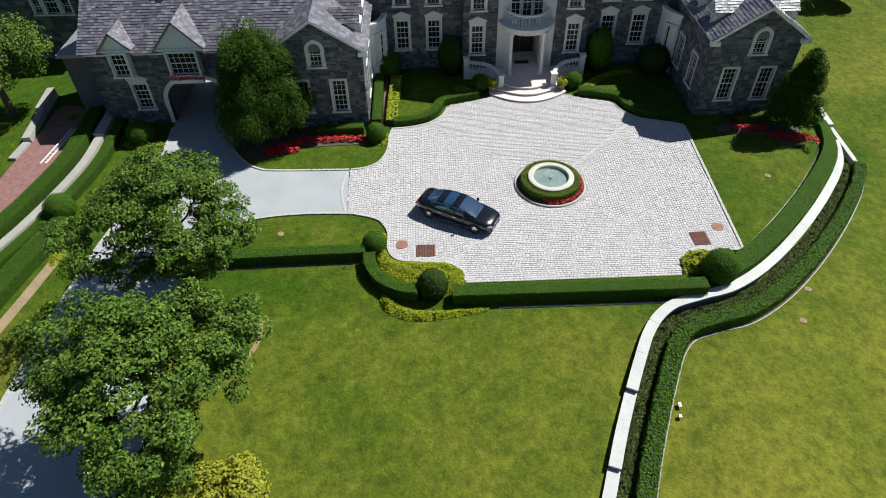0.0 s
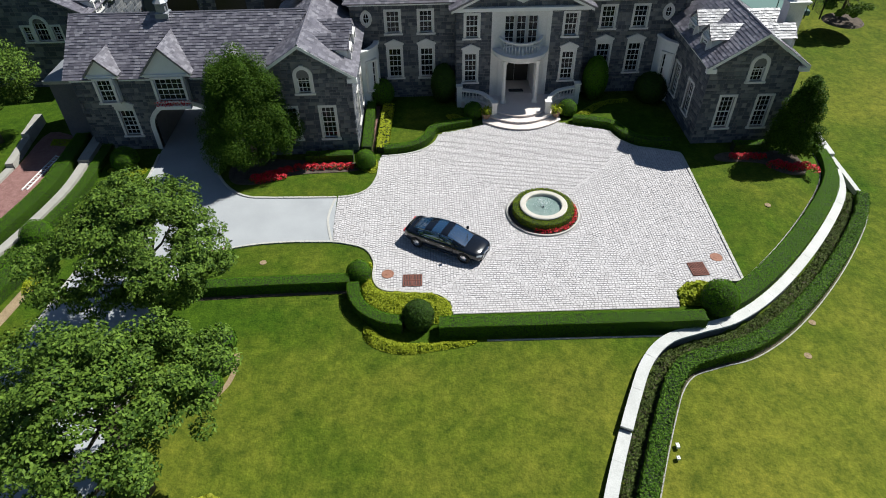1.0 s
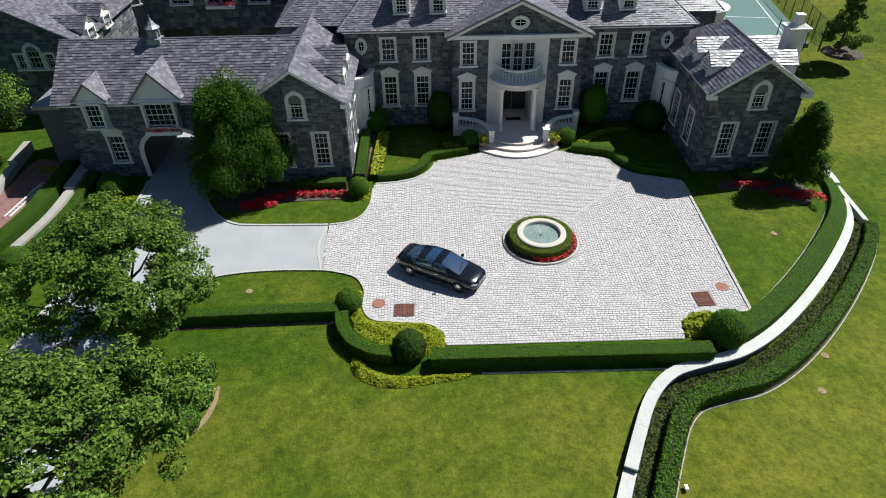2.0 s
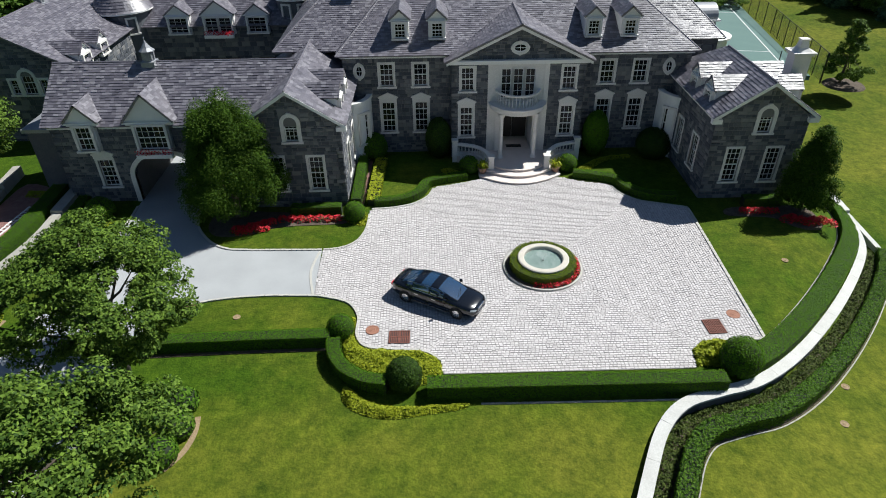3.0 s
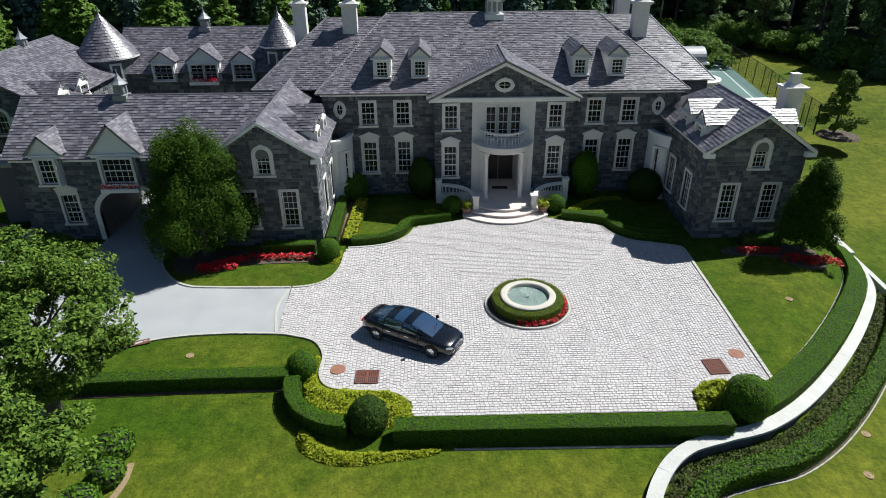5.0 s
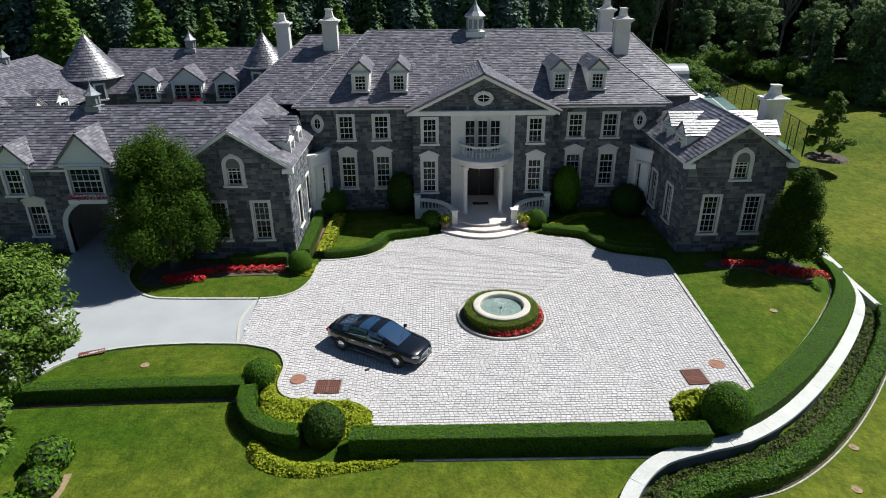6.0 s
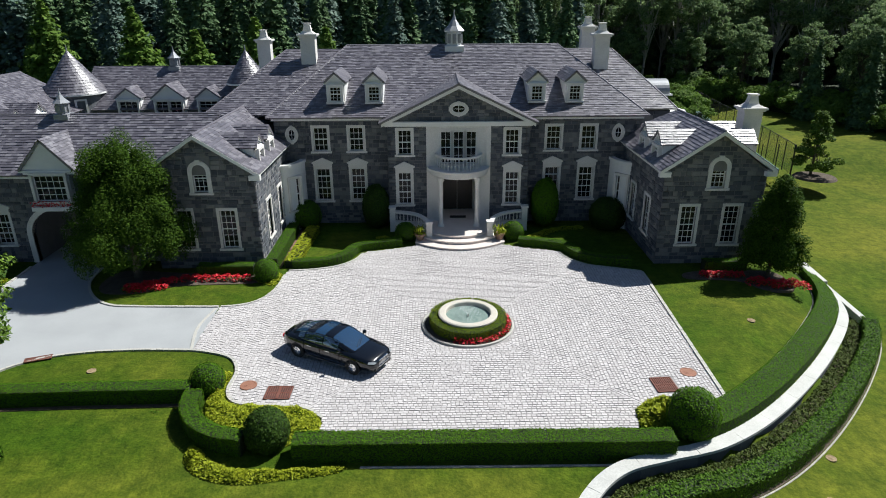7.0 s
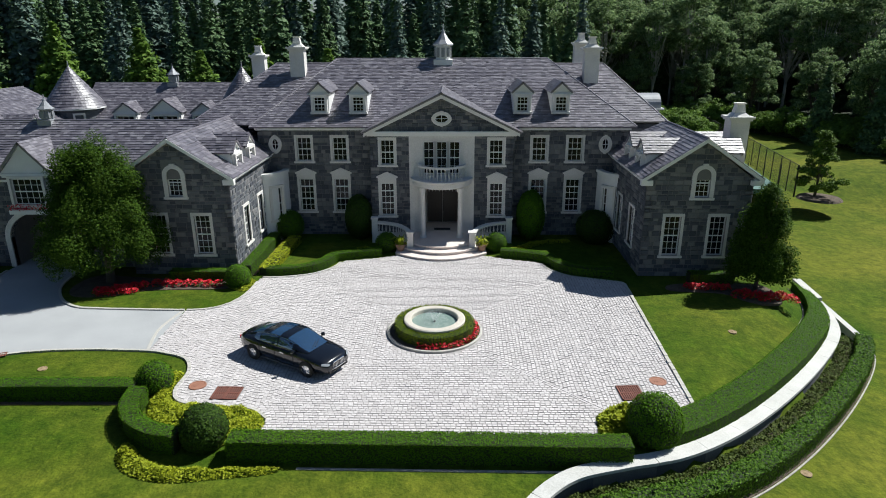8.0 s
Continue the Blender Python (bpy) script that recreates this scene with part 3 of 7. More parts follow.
def roof(parent, planes, caps=(), label="grey-purple slate roof", **kw):
    deck, sl = M(), M()
    for p in planes:
        slope(deck, sl, p, **kw)
    r = part("roof", deck, SLATE, parent, label)
    s = part("slating", sl, SLATE, r)
    s["kind"] = "stuff"
    if caps:
        m = M()
        for a, b in caps:
            m.tube([a, b], [0.07, 0.07], 6)
        part("ridge_cap", m, SLATE, r, "slate-grey ridge and hip rolls")
    return r


_wcache = {}


def window_meshes(w, h, style, cols, rows):
    key = (round(w, 2), round(h, 2), style, cols, rows)
    if key in _wcache:
        return _wcache[key]
    s, g, p, sill, ped = M(), M(), M(), M(), M()
    keys = []
    hw, tr = w / 2, 0.17
    if style == "arch":
        n = 14
        arc = lambda r: [(r * math.cos(math.pi * k / n), h - hw + r * math.sin(math.pi * k / n)) for k in range(n + 1)]
        inner = [(-hw, 0), (hw, 0)] + arc(hw)
        ro = hw + 0.24
        outer = [(-ro, -0.02), (ro, -0.02)] + arc(ro)
        s.ring(inner, outer, -0.07, 0.2)
        sill.box(-hw - 0.3, -0.13, -0.14, hw + 0.3, 0.2, 0.0)
        ped.slab([(-0.1, h + 0.02), (0.1, h + 0.02), (0.15, h + 0.3), (-0.15, h + 0.3)], -0.12, 0.1)
        frame_in = [(-hw + 0.07, 0.07), (hw - 0.07, 0.07)] + arc(hw - 0.07)
        g.ring(frame_in, inner, 0.1, 0.16)
        p.slab(inner, 0.135, 0.145)
    elif style == "oval":
        n = 28
        ov = lambda a, b: [(a * math.cos(2 * math.pi * k / n), h / 2 + b * math.sin(2 * math.pi * k / n)) for k in range(n)]
        s.ring(ov(hw, h / 2), ov(hw + 0.2, h / 2 + 0.2), -0.07, 0.1)
        for ax, az in ((1, 0), (-1, 0), (0, 1), (0, -1)):
            cx, cz = ax * (hw + 0.12), h / 2 + az * (h / 2 + 0.12)
            keys.append(M())
            keys[-1].slab([(cx - 0.09, cz - 0.12), (cx + 0.09, cz - 0.12), (cx + 0.09, cz + 0.12), (cx - 0.09, cz + 0.12)], -0.11, 0.05)
        g.ring(ov(hw - 0.05, h / 2 - 0.05), ov(hw, h / 2), -0.03, 0.05)
        p.slab(ov(hw, h / 2), 0.0, 0.01)
    else:
        s.ring([(-hw, 0), (hw, 0), (hw, h), (-hw, h)], [(-hw - tr, -0.01), (hw + tr, -0.01), (hw + tr, h + tr), (-hw - tr, h + tr)], -0.07, 0.2)
        sill.box(-hw - tr - 0.08, -0.14, -0.14, hw + tr + 0.08, 0.2, 0.0)
        if style == "pediment":
            t = hw + tr
            ped.slab([(-t, h + tr), (t, h + tr), (t, h + tr + 0.2), (t + 0.1, h + tr + 0.24), (t + 0.1, h + tr + 0.32), (0, h + tr + 0.66), (-t - 0.1, h + tr + 0.32), (-t - 0.1, h + tr + 0.24), (-t, h + tr + 0.2)], -0.15, 0.1)
        g.box(-hw, 0.1, 0, -hw + 0.06, 0.17, h).box(hw - 0.06, 0.1, 0, hw, 0.17, h).box(-hw, 0.1, 0, hw, 0.17, 0.07).box(-hw, 0.1, h - 0.07, hw, 0.17, h)
        p.box(-hw, 0.14, 0, hw, 0.15, h)
    if style != "oval":
        top = h
        if style == "pediment":
            g.box(-hw, 0.1, h - 0.62, hw, 0.17, h - 0.54)
            top = h - 0.56
        g.box(-hw, 0.1, top * 0.5 - 0.035, hw, 0.165, top * 0.5 + 0.035)
        for k in range(1, cols):
            x = -hw + w * k / cols
            g.box(x - 0.014, 0.115, 0, x + 0.014, 0.16, h if style != "arch" else h - hw + math.sqrt(max(hw * hw - x * x, 0)))
        for k in range(1, rows):
            z = top * k / rows
            if style == "arch" and z > h - hw:
                b = math.sqrt(max(hw * hw - (z - h + hw) ** 2, 0.01))
            else:
                b = hw
            g.box(-b, 0.115, z - 0.014, b, 0.16, z + 0.014)
    else:
        g.box(-0.015, -0.02, 0, 0.015, 0.03, h).box(-hw, -0.02, h / 2 - 0.015, hw, 0.03, h / 2 + 0.015)
    out = []
    for nm, m, mt in (("window", s, TRIM), ("sash", g, PAINT), ("pane", p, GLASS), ("sill", sill, TRIM), ("pediment", ped, TRIM), *[("keystone", q, TRIM) for q in keys]):
        if not m.v:
            continue
        me = m.mesh(nm)
        me.materials.append(mt)
        out.append(me)
    _wcache[key] = out
    return out


def window(parent, at, w, h, rot=0.0, style="plain", cols=3, rows=4, curtain=False):
    """A window whose sill middle is at; it looks along -y turned by rot degrees."""
    ms = window_meshes(w, h, style, cols, rows)
    ob = new("window", ms[0])
    ob.parent = parent
    ob.location = Vector(at) - world_at(parent)
    ob.rotation_euler = (0, 0, radians(rot))
    for me in ms[1:]:
        nm = me.name.split(".")[0]
        c = new(nm, me)
        c.parent = ob
        if nm == "pane":
            c.visible_shadow = False
    if curtain:
        c = new("curtain", M().box(-w / 2, 0.3, 0.02, w / 2, 0.32, h).mesh("curtain"))
        c.data.materials.append(CURTAIN)
        c.parent = ob
    return ob


def open_at(x0, wins):
    """Openings of a wall that starts at x0 and runs along +x, from windows (x, z, w, h)."""
    return [(x - w / 2 - x0, x + w / 2 - x0, z, z + h) for x, z, w, h in wins]


def wall_part(parent, runs, name="wall", big=1.0):
    """Wall of a building: runs of (p0, p1, z0, z1, openings) with facing stones."""
    for p0, p1, z0, z1, ops in runs:
        core, st = M(), M()
        wall_cells(core, p0, p1, z0, z1, ops)
        stones(st, p0, p1, z0, z1, ops, big=big)
        w = part(name, core, MORTAR, parent, "grey fieldstone wall with pale mortar joints")
        part("stone_facing", st, STONE, w)["kind"] = "stuff"


def gable(parent, p0, p1, z0, za, openings=(), thick=0.35):
    """Triangular stone gable on a wall from p0 to p1, its apex over the middle at za."""
    a, u, o, L = oriented(p0, p1)
    n = len(openings)
    m = M()
    tri = [(0, z0), (L, z0), (L / 2, za)]
    v = [a + u * s + Vector((0, 0, z)) for s, z in tri] + [a + u * s - o * thick + Vector((0, 0, z)) for s, z in tri]
    m.add(v, [(0, 1, 2), (5, 4, 3), (0, 3, 4, 1), (1, 4, 5, 2), (2, 5, 3, 0)])
    g = part("gable", m, MORTAR, parent, "grey fieldstone gable")
    st = M()
    stones(st, p0, p1, z0, za, openings, span=lambda z: (L / 2 * (z - z0) / (za - z0), L - L / 2 * (z - z0) / (za - z0)))
    part("stone_facing", st, STONE, g)["kind"] = "stuff"
    return g


def dormer(parent, x, y, zb, w, hwall, peak, depth, rot=0.0, win=True, wide=1, pale=True):
    """A gabled dormer: face at y, base zb, wall height hwall, peak height over base, running back depth."""
    R = Matrix.Translation((x, y, zb)) @ Matrix.Rotation(radians(rot), 4, "Z")
    T = lambda q: R @ Vector(q)
    hw = w / 2
    m = M()
    v = [T(q) for q in ((-hw, 0, 0), (hw, 0, 0), (hw, 0, hwall), (0, 0, peak - 0.1), (-hw, 0, hwall), (-hw, depth, 0), (hw, depth, 0), (hw, depth, hwall), (0, depth, peak - 0.1), (-hw, depth, hwall))]
    m.add(v, [(0, 1, 2, 3, 4), (1, 6, 7, 2), (5, 0, 4, 9)])
    d = part("dormer", m, PAINT, parent, "white-painted dormer with a slate gable roof")
    # cornice and raking boards
    e = 0.16
    for sx in (-1, 1):
        c = M()
        q = [(sx * (hw + e), -0.12, hwall - 0.02), (0, -0.12, peak), (0, -0.12, peak - 0.16), (sx * (hw + e), -0.12, hwall - 0.16)]
        q2 = [(a, 0.02, z) for a, _, z in q]
        c.add([T(k) for k in q + q2], [(0, 1, 2, 3), (7, 6, 5, 4), (0, 4, 5, 1), (1, 5, 6, 2), (2, 6, 7, 3), (3, 7, 4, 0)])
        part("rake_board", c, PAINT, d)
    for b0, b1, zz in ((-hw - e, hw + e, hwall - 0.16),):
        c = M()
        q = [(b0, -0.13, zz), (b1, -0.13, zz), (b1, 0.0, zz), (b0, 0.0, zz)]
        c.add([T(k) for k in q] + [T((k[0], k[1], k[2] + 0.13)) for k in q], [(3, 2, 1, 0), (4, 5, 6, 7), (0, 1, 5, 4), (1, 2, 6, 5), (2, 3, 7, 6), (3, 0, 4, 7)])
    part("dormer_cornice", c, PAINT, d)
    dk, sl = M(), M()
    for sx in (-1, 1):
        slope(dk, sl, [T((sx * (hw + e), -0.2, hwall)), T((0, -0.2, peak + 0.03)), T((0, depth, peak + 0.03)), T((sx * (hw + e), depth, hwall))], exposure=0.2, width=(0.2, 0.4))
    r = part("dormer_roof", dk, SLATE, parent, "small slate gable roof")
    part("slating", sl, SLATE, r)["kind"] = "stuff"
    if win:
        for k in range(wide):
            ww = (w - 0.5) / wide - (0.12 if wide > 1 else 0)
            xx = 0 if wide == 1 else (k - (wide - 1) / 2) * (w - 0.42) / wide
            at = T((xx, -0.19, 0.16))
            window(parent, at, ww, hwall - 0.45, rot, "plain", 3 if wide == 1 else 2, 4)
    return d


def eave_board(parent, lines, name="cornice", h=0.28, d=0.3):
    for (x0, y0, z0), (x1, y1, z1) in lines:
        m = M()
        a, u, o, L = oriented((x0, y0), (x1, y1))
        for hh0, hh1, dd in ((-h, -0.1, d * 0.55), (-0.1, 0.0, d)):
            c = [a - u * 0.02, a + u * (L + 0.02), a + u * (L + 0.02) + o * dd, a - u * 0.02 + o * dd]
            m.add([(p.x, p.y, z0 + hh0) for p in c] + [(p.x, p.y, z0 + hh1) for p in c], [(0, 1, 2, 3), (7, 6, 5, 4), (4, 5, 1, 0), (5, 6, 2, 1), (6, 7, 3, 2), (7, 4, 0, 3)])
        part(name, m, PAINT, parent, "white moulded eaves cornice")


def chimney(parent, x, y, z0, z1, w=1.15, d=0.9):
    m = M()
    m.box(x - w / 2, y - d / 2, z0, x + w / 2, y + d / 2, z1 - 1.05)
    m.box(x - w / 2 - 0.1, y - d / 2 - 0.1, z1 - 1.05, x + w / 2 + 0.1, y + d / 2 + 0.1, z1 - 0.93)
    m.box(x - w / 2 - 0.2, y - d / 2 - 0.2, z1 - 0.93, x + w / 2 + 0.2, y + d / 2 + 0.2, z1 - 0.8)
    c = part("chimney", m, TRIM, parent, "tall pale limestone chimney with a moulded cap")
    t = M()
    q = lambda s, z: [(x - w * s, y - d * s, z), (x + w * s, y - d * s, z), (x + w * s, y + d * s, z), (x - w * s, y + d * s, z)]
    levels = [q(0.5, z1 - 0.8), q(0.28, z1 - 0.58), q(0.2, z1 - 0.1), q(0.26, z1 - 0.05), q(0.26, z1)]
    v = [p for l in levels for p in l]
    t.add(v, [(4 * i + k, 4 * i + (k + 1) % 4, 4 * i + 4 + (k + 1) % 4, 4 * i + 4 + k) for i in range(4) for k in range(4)] + [(16, 17, 18, 19)])
    part("chimney_pot", t, TRIM, c, "tapered chimney pot")
    return c


def cupola(parent, x, y, z0, s=1.0, body=PAINT):
    m = M()
    m.box(x - 0.75 * s, y - 0.75 * s, z0 - 0.7 * s, x + 0.75 * s, y + 0.75 * s, z0)
    m.lathe([(0.78 * s, z0), (0.62 * s, z0 + 0.05), (0.62 * s, z0 + 1.0 * s), (0.85 * s, z0 + 1.08 * s), (0.85 * s, z0 + 1.16 * s)], x, y, 8, math.pi / 8, 2 * math.pi + math.pi / 8)
    c = part("cupola", m, body, parent, "small octagonal roof cupola")
    t = M().lathe([(0.88 * s, z0 + 1.16 * s), (0.5 * s, z0 + 1.5 * s), (0.2 * s, z0 + 1.95 * s), (0.05 * s, z0 + 2.3 * s), (0.05 * s, z0 + 2.6 * s), (0.0, z0 + 2.7 * s)], x, y, 8, math.pi / 8, 2 * math.pi + math.pi / 8)
    part("cupola_roof", t, LEAD, c, "flared lead cupola roof")
    v = M()
    for k in range(8):
        a = math.pi / 4 * k
        cx, cy = x + 0.575 * s * math.cos(a), y + 0.575 * s * math.sin(a)
        v.box(cx - 0.13 * s, cy - 0.13 * s, z0 + 0.2 * s, cx + 0.13 * s, cy + 0.13 * s, z0 + 0.9 * s)
    part("louvre", v, LEAD, c, "grey louvred openings")


# ---- mansion ----
house = thing("mansion", (0, 49, 0), "two-storey grey fieldstone mansion with white trim and slate hip roofs", "house")

# main block: front wall in two runs beside the pavilion
Y0, YP = 49.0, 47.85
WX = (-7.3, -9.85, 6.9, 9.42)
lo_w = [(x, 1.8, 1.0, 2.4) for x in WX]
up_w = [(x, 5.5, 1.0, 1.7) for x in WX]
left = [w for w in lo_w + up_w if w[0] < 0]
right = [w for w in lo_w + up_w if w[0] > 0]
wall_part(house, [((-13.1, Y0), (-4.7, Y0), 0, 7.75, open_at(-13.1, left)), ((4.7, Y0), (13.1, Y0), 0, 7.75, open_at(4.7, right)),
                  ((13.1, Y0), (13.1, 52.0), 0, 7.75, []), ((-13.1, 52.0), (-13.1, Y0), 0, 7.75, [])])
for i, (x, z, w, h) in enumerate(lo_w):
    window(house, (x, Y0, z), w, h, 0, "pediment", 3, 4, i % 2 == 0)
for i, (x, z, w, h) in enumerate(up_w):
    window(house, (x, Y0, z), w, h, 0, "plain", 3, 4, i == 1)
for x in (-11.88, 11.52):
    window(house, (x, Y0 - 0.06, 6.28), 0.5, 0.85, 0, "oval", 2, 2)
# plain walls that close the block behind
wall_part(house, [((13.1, 52), (16.2, 52), 0, 7.75, []), ((16.2, 52), (16.2, 66), 0, 7.75, []), ((16.2, 66), (-17.0, 66), 0, 7.75, []), ((-17.0, 66), (-17.0, 52), 0, 7.75, []), ((-17.0, 52), (-13.1, 52), 0, 7.75, [])], "back_wall", 2.0)
E_Z, R_Z, RY = 8.0, 12.25, 57.2
roof(house, [[(-13.5, 48.45, E_Z), (13.5, 48.45, E_Z), (8.3, RY, R_Z), (-8.65, RY, R_Z)],
             [(13.5, 48.45, E_Z), (13.5, 66, E_Z), (8.3, RY, R_Z)], [(-13.5, 66, E_Z), (-13.5, 48.45, E_Z), (-8.65, RY, R_Z)],
             [(13.5, 66, E_Z), (-13.5, 66, E_Z), (-8.65, RY, R_Z), (8.3, RY, R_Z)]],
     [((-13.5, 48.45, E_Z), (-8.65, RY, R_Z)), ((13.5, 48.45, E_Z), (8.3, RY, R_Z)), ((-8.65, RY, R_Z), (8.3, RY, R_Z))])
# lower hip roofs behind each end
roof(house, [[(10.0, 51.6, 7.95), (16.6, 51.6, 7.95), (13.0, 58.2, 11.8), (7.0, 58.2, 11.8)], [(16.6, 51.6, 7.95), (16.6, 66.4, 7.95), (13.0, 58.2, 11.8)],
             [(16.6, 66.4, 7.95), (7, 66.4, 7.95), (7, 58.2, 11.8), (13, 58.2, 11.8)]], [((16.6, 51.6, 7.95), (13.0, 58.2, 11.8)), ((7, 58.2, 11.8), (13.0, 58.2, 11.8))])
roof(house, [[(-18.4, 50.0, 7.95), (-10.0, 50.0, 7.95), (-7.0, 57.4, 11.9), (-13.6, 57.4, 11.9)], [(-18.4, 66.0, 7.95), (-18.4, 50.0, 7.95), (-13.6, 57.4, 11.9)],
             [(-7, 66, 7.95), (-18.4, 66, 7.95), (-13.6, 57.4, 11.9), (-7, 57.4, 11.9)]], [((-18.4, 50.0, 7.95), (-13.6, 57.4, 11.9)), ((-7, 57.4, 11.9), (-13.6, 57.4, 11.9))])
eave_board(house, [((-13.2, Y0, 8.0), (-4.8, Y0, 8.0)), ((4.8, Y0, 8.0), (13.2, Y0, 8.0))], d=0.45)
for x in (-8.72, -5.97, 5.68, 8.4):
    dormer(house, x, 49.95, 8.72, 1.3, 1.5, 2.2, 3.6)
chimney(house, -11.5, 56.0, 10.0, 14.0)
chimney(house, 11.6, 56.2, 9.5, 13.9)
chimney(house, 11.9, 62.5, 9.5, 14.2)
chimney(house, -16.85, 63.5, 7.0, 13.2)
cupola(house, -0.05, 56.9, 12.2, 1.0)
# hooded dormer on the end slope, a round bay roof below it
hr, hz0 = 1.2, 8.6
hv = [(14.2 + 2.7 * e, 55.6 + hr * math.cos(math.pi * k / 14), hz0 + hr * 0.9 * math.sin(math.pi * k / 14)) for e in (0, 1) for k in range(15)]
hd = M().add(hv, [(k, k + 1, 16 + k, 15 + k) for k in range(14)] + [tuple(range(15, 30))])
hd.box(14.1, 55.6 - hr, 7.6, 16.8, 55.6 + hr, hz0)
part("hood_dormer", hd, LEAD, house, "barrel-roofed lead dormer")
part("hood_cornice", M().box(14.8, 55.6 - hr - 0.15, hz0 - 0.1, 17.1, 55.6 + hr + 0.15, hz0 + 0.02), PAINT, house)
part("round_bay", M().lathe([(1.7, 0.0), (1.7, 7.0), (1.95, 7.1), (1.95, 7.25), (0.0, 7.7)], 16.6, 55.2, 24), PAINT, house, "round white bay with a low lead roof")

# pavilion with pediment
pw = [(s * 3.85, 1.8, 0.95, 2.35) for s in (-1, 1)] + [(s * 3.78, 5.45, 0.95, 1.75) for s in (-1, 1)]
pavl, pavr = [w for w in pw if w[0] < 0], [w for w in pw if w[0] > 0]
wall_part(house, [((-5.0, YP), (-2.15, YP), 0, 7.6, open_at(-5.0, pavl)), ((2.15, YP), (5.0, YP), 0, 7.6, open_at(2.15, pavr)),
                  ((5.0, YP), (5.0, Y0), 0, 7.6, []), ((-5.0, Y0), (-5.0, YP), 0, 7.6, [])], "pavilion_wall")
for x, z, w, h in pw:
    window(house, (x, YP, z), w, h, 0, "pediment" if z < 3 else "plain", 3, 4, z > 3 and x > 0)
core = M()
wall_cells(core, (-2.15, YP - 0.03), (2.15, YP - 0.03), 0.55, 7.6, [(0.9, 3.4, 0.55, 4.05), (0.8, 3.5, 4.75, 7.15)])
part("door_surround", core, TRIM, house, "pale limestone bay round the front door")
part("cornice", M().box(-5.15, YP - 0.12, 7.45, 5.15, Y0, 7.62).box(-5.3, YP - 0.35, 7.62, 5.3, Y0, 7.8), PAINT, house, "white pediment cornice")
gable(house, (-5.0, YP), (5.0, YP), 7.8, 10.12)
window(house, (0, YP - 0.08, 8.35), 0.95, 0.58, 0, "oval", 2, 2)
rk = M()
for s in (-1, 1):
    q = [(s * 5.35, 7.72), (0, 10.28), (0, 10.02), (s * 5.35, 7.46)]
    if s < 0:
        q = q[::-1]
    rk.slab(q[::-1], YP - 0.42, YP + 0.05)
part("raking_cornice", rk, PAINT, house, "white raking cornice of the pediment")
roof(house, [[(-5.5, 47.3, 7.75), (0, 47.3, 10.4), (0, 53.4, 10.4), (-5.5, 48.4, 7.75)], [(5.5, 48.4, 7.75), (0, 53.4, 10.4), (0, 47.3, 10.4), (5.5, 47.3, 7.75)]],
     [((0, 47.3, 10.42), (0, 53.4, 10.42))])
# entrance recess, door, balcony doors
rec = M()
rec.box(-1.6, 50.4, 0.5, 1.6, 50.5, 4.1).box(-1.35, 48.2, 0.5, -1.25, 50.4, 4.1).box(1.25, 48.2, 0.5, 1.35, 50.4, 4.1).box(-1.35, 48.2, 4.05, 1.35, 50.4, 4.15)
part("entrance_recess", rec, TRIM, house)
fd = thing("front_door", (0, 50.3, 0.6), "dark oak double front door with ironwork glazing", "door")
part("door_leaf", M().box(-1.15, 50.28, 0.62, -0.02, 50.36, 3.2), DARK_DOOR, fd)
part("door_leaf", M().box(0.02, 50.28, 0.62, 1.15, 50.36, 3.2), DARK_DOOR, fd)
part("fanlight", M().box(-1.15, 50.28, 3.3, 1.15, 50.36, 3.95), GLASS, fd)
grl = M()
for k in range(9):
    x = -1.0 + k * 0.25
    grl.box(x - 0.02, 50.2, 3.0, x + 0.02, 50.24, 3.9)
    grl.lathe([(0.1, 3.45), (0.13, 3.47), (0.1, 3.5)], x, 50.22, 8)
part("grille", grl, PAINT, fd, "pale wrought-iron grille")
for k in range(3):
    window(house, (-0.9 + 0.9 * k, YP + 0.02, 4.78), 0.74, 2.3, 0, "plain", 2, 4)
# curved balcony
bal = M()
BR, RB, BY = 2.1, 1.64, YP + 0.1
prof = [(0.2, 4.1), (BR - 0.1, 4.1), (BR, 4.2), (BR, 4.45), (BR + 0.12, 4.52), (BR + 0.12, 4.62), (0.2, 4.62)]
bal.lathe(prof, 0, BY, 28, math.pi, 2 * math.pi)
bb = part("balcony", bal, TRIM, house, "curved limestone balcony on columns")
part("balcony_rail", M().lathe([(RB - 0.13, 5.42), (RB + 0.06, 5.42), (RB + 0.06, 5.55), (RB - 0.13, 5.55), (RB - 0.13, 5.42)], 0, BY, 28, math.pi, 2 * math.pi), TRIM, bb)


def baluster_mesh(h):
    m = M().lathe([(0.05, 0), (0.05, 0.06 * h), (0.028, 0.12 * h), (0.062, 0.35 * h), (0.03, 0.7 * h), (0.026, 0.85 * h), (0.05, 0.92 * h), (0.05, h)], 0, 0, 8)
    me = m.mesh("baluster")
    me.materials.append(TRIM)
    me.shade_smooth()
    return me


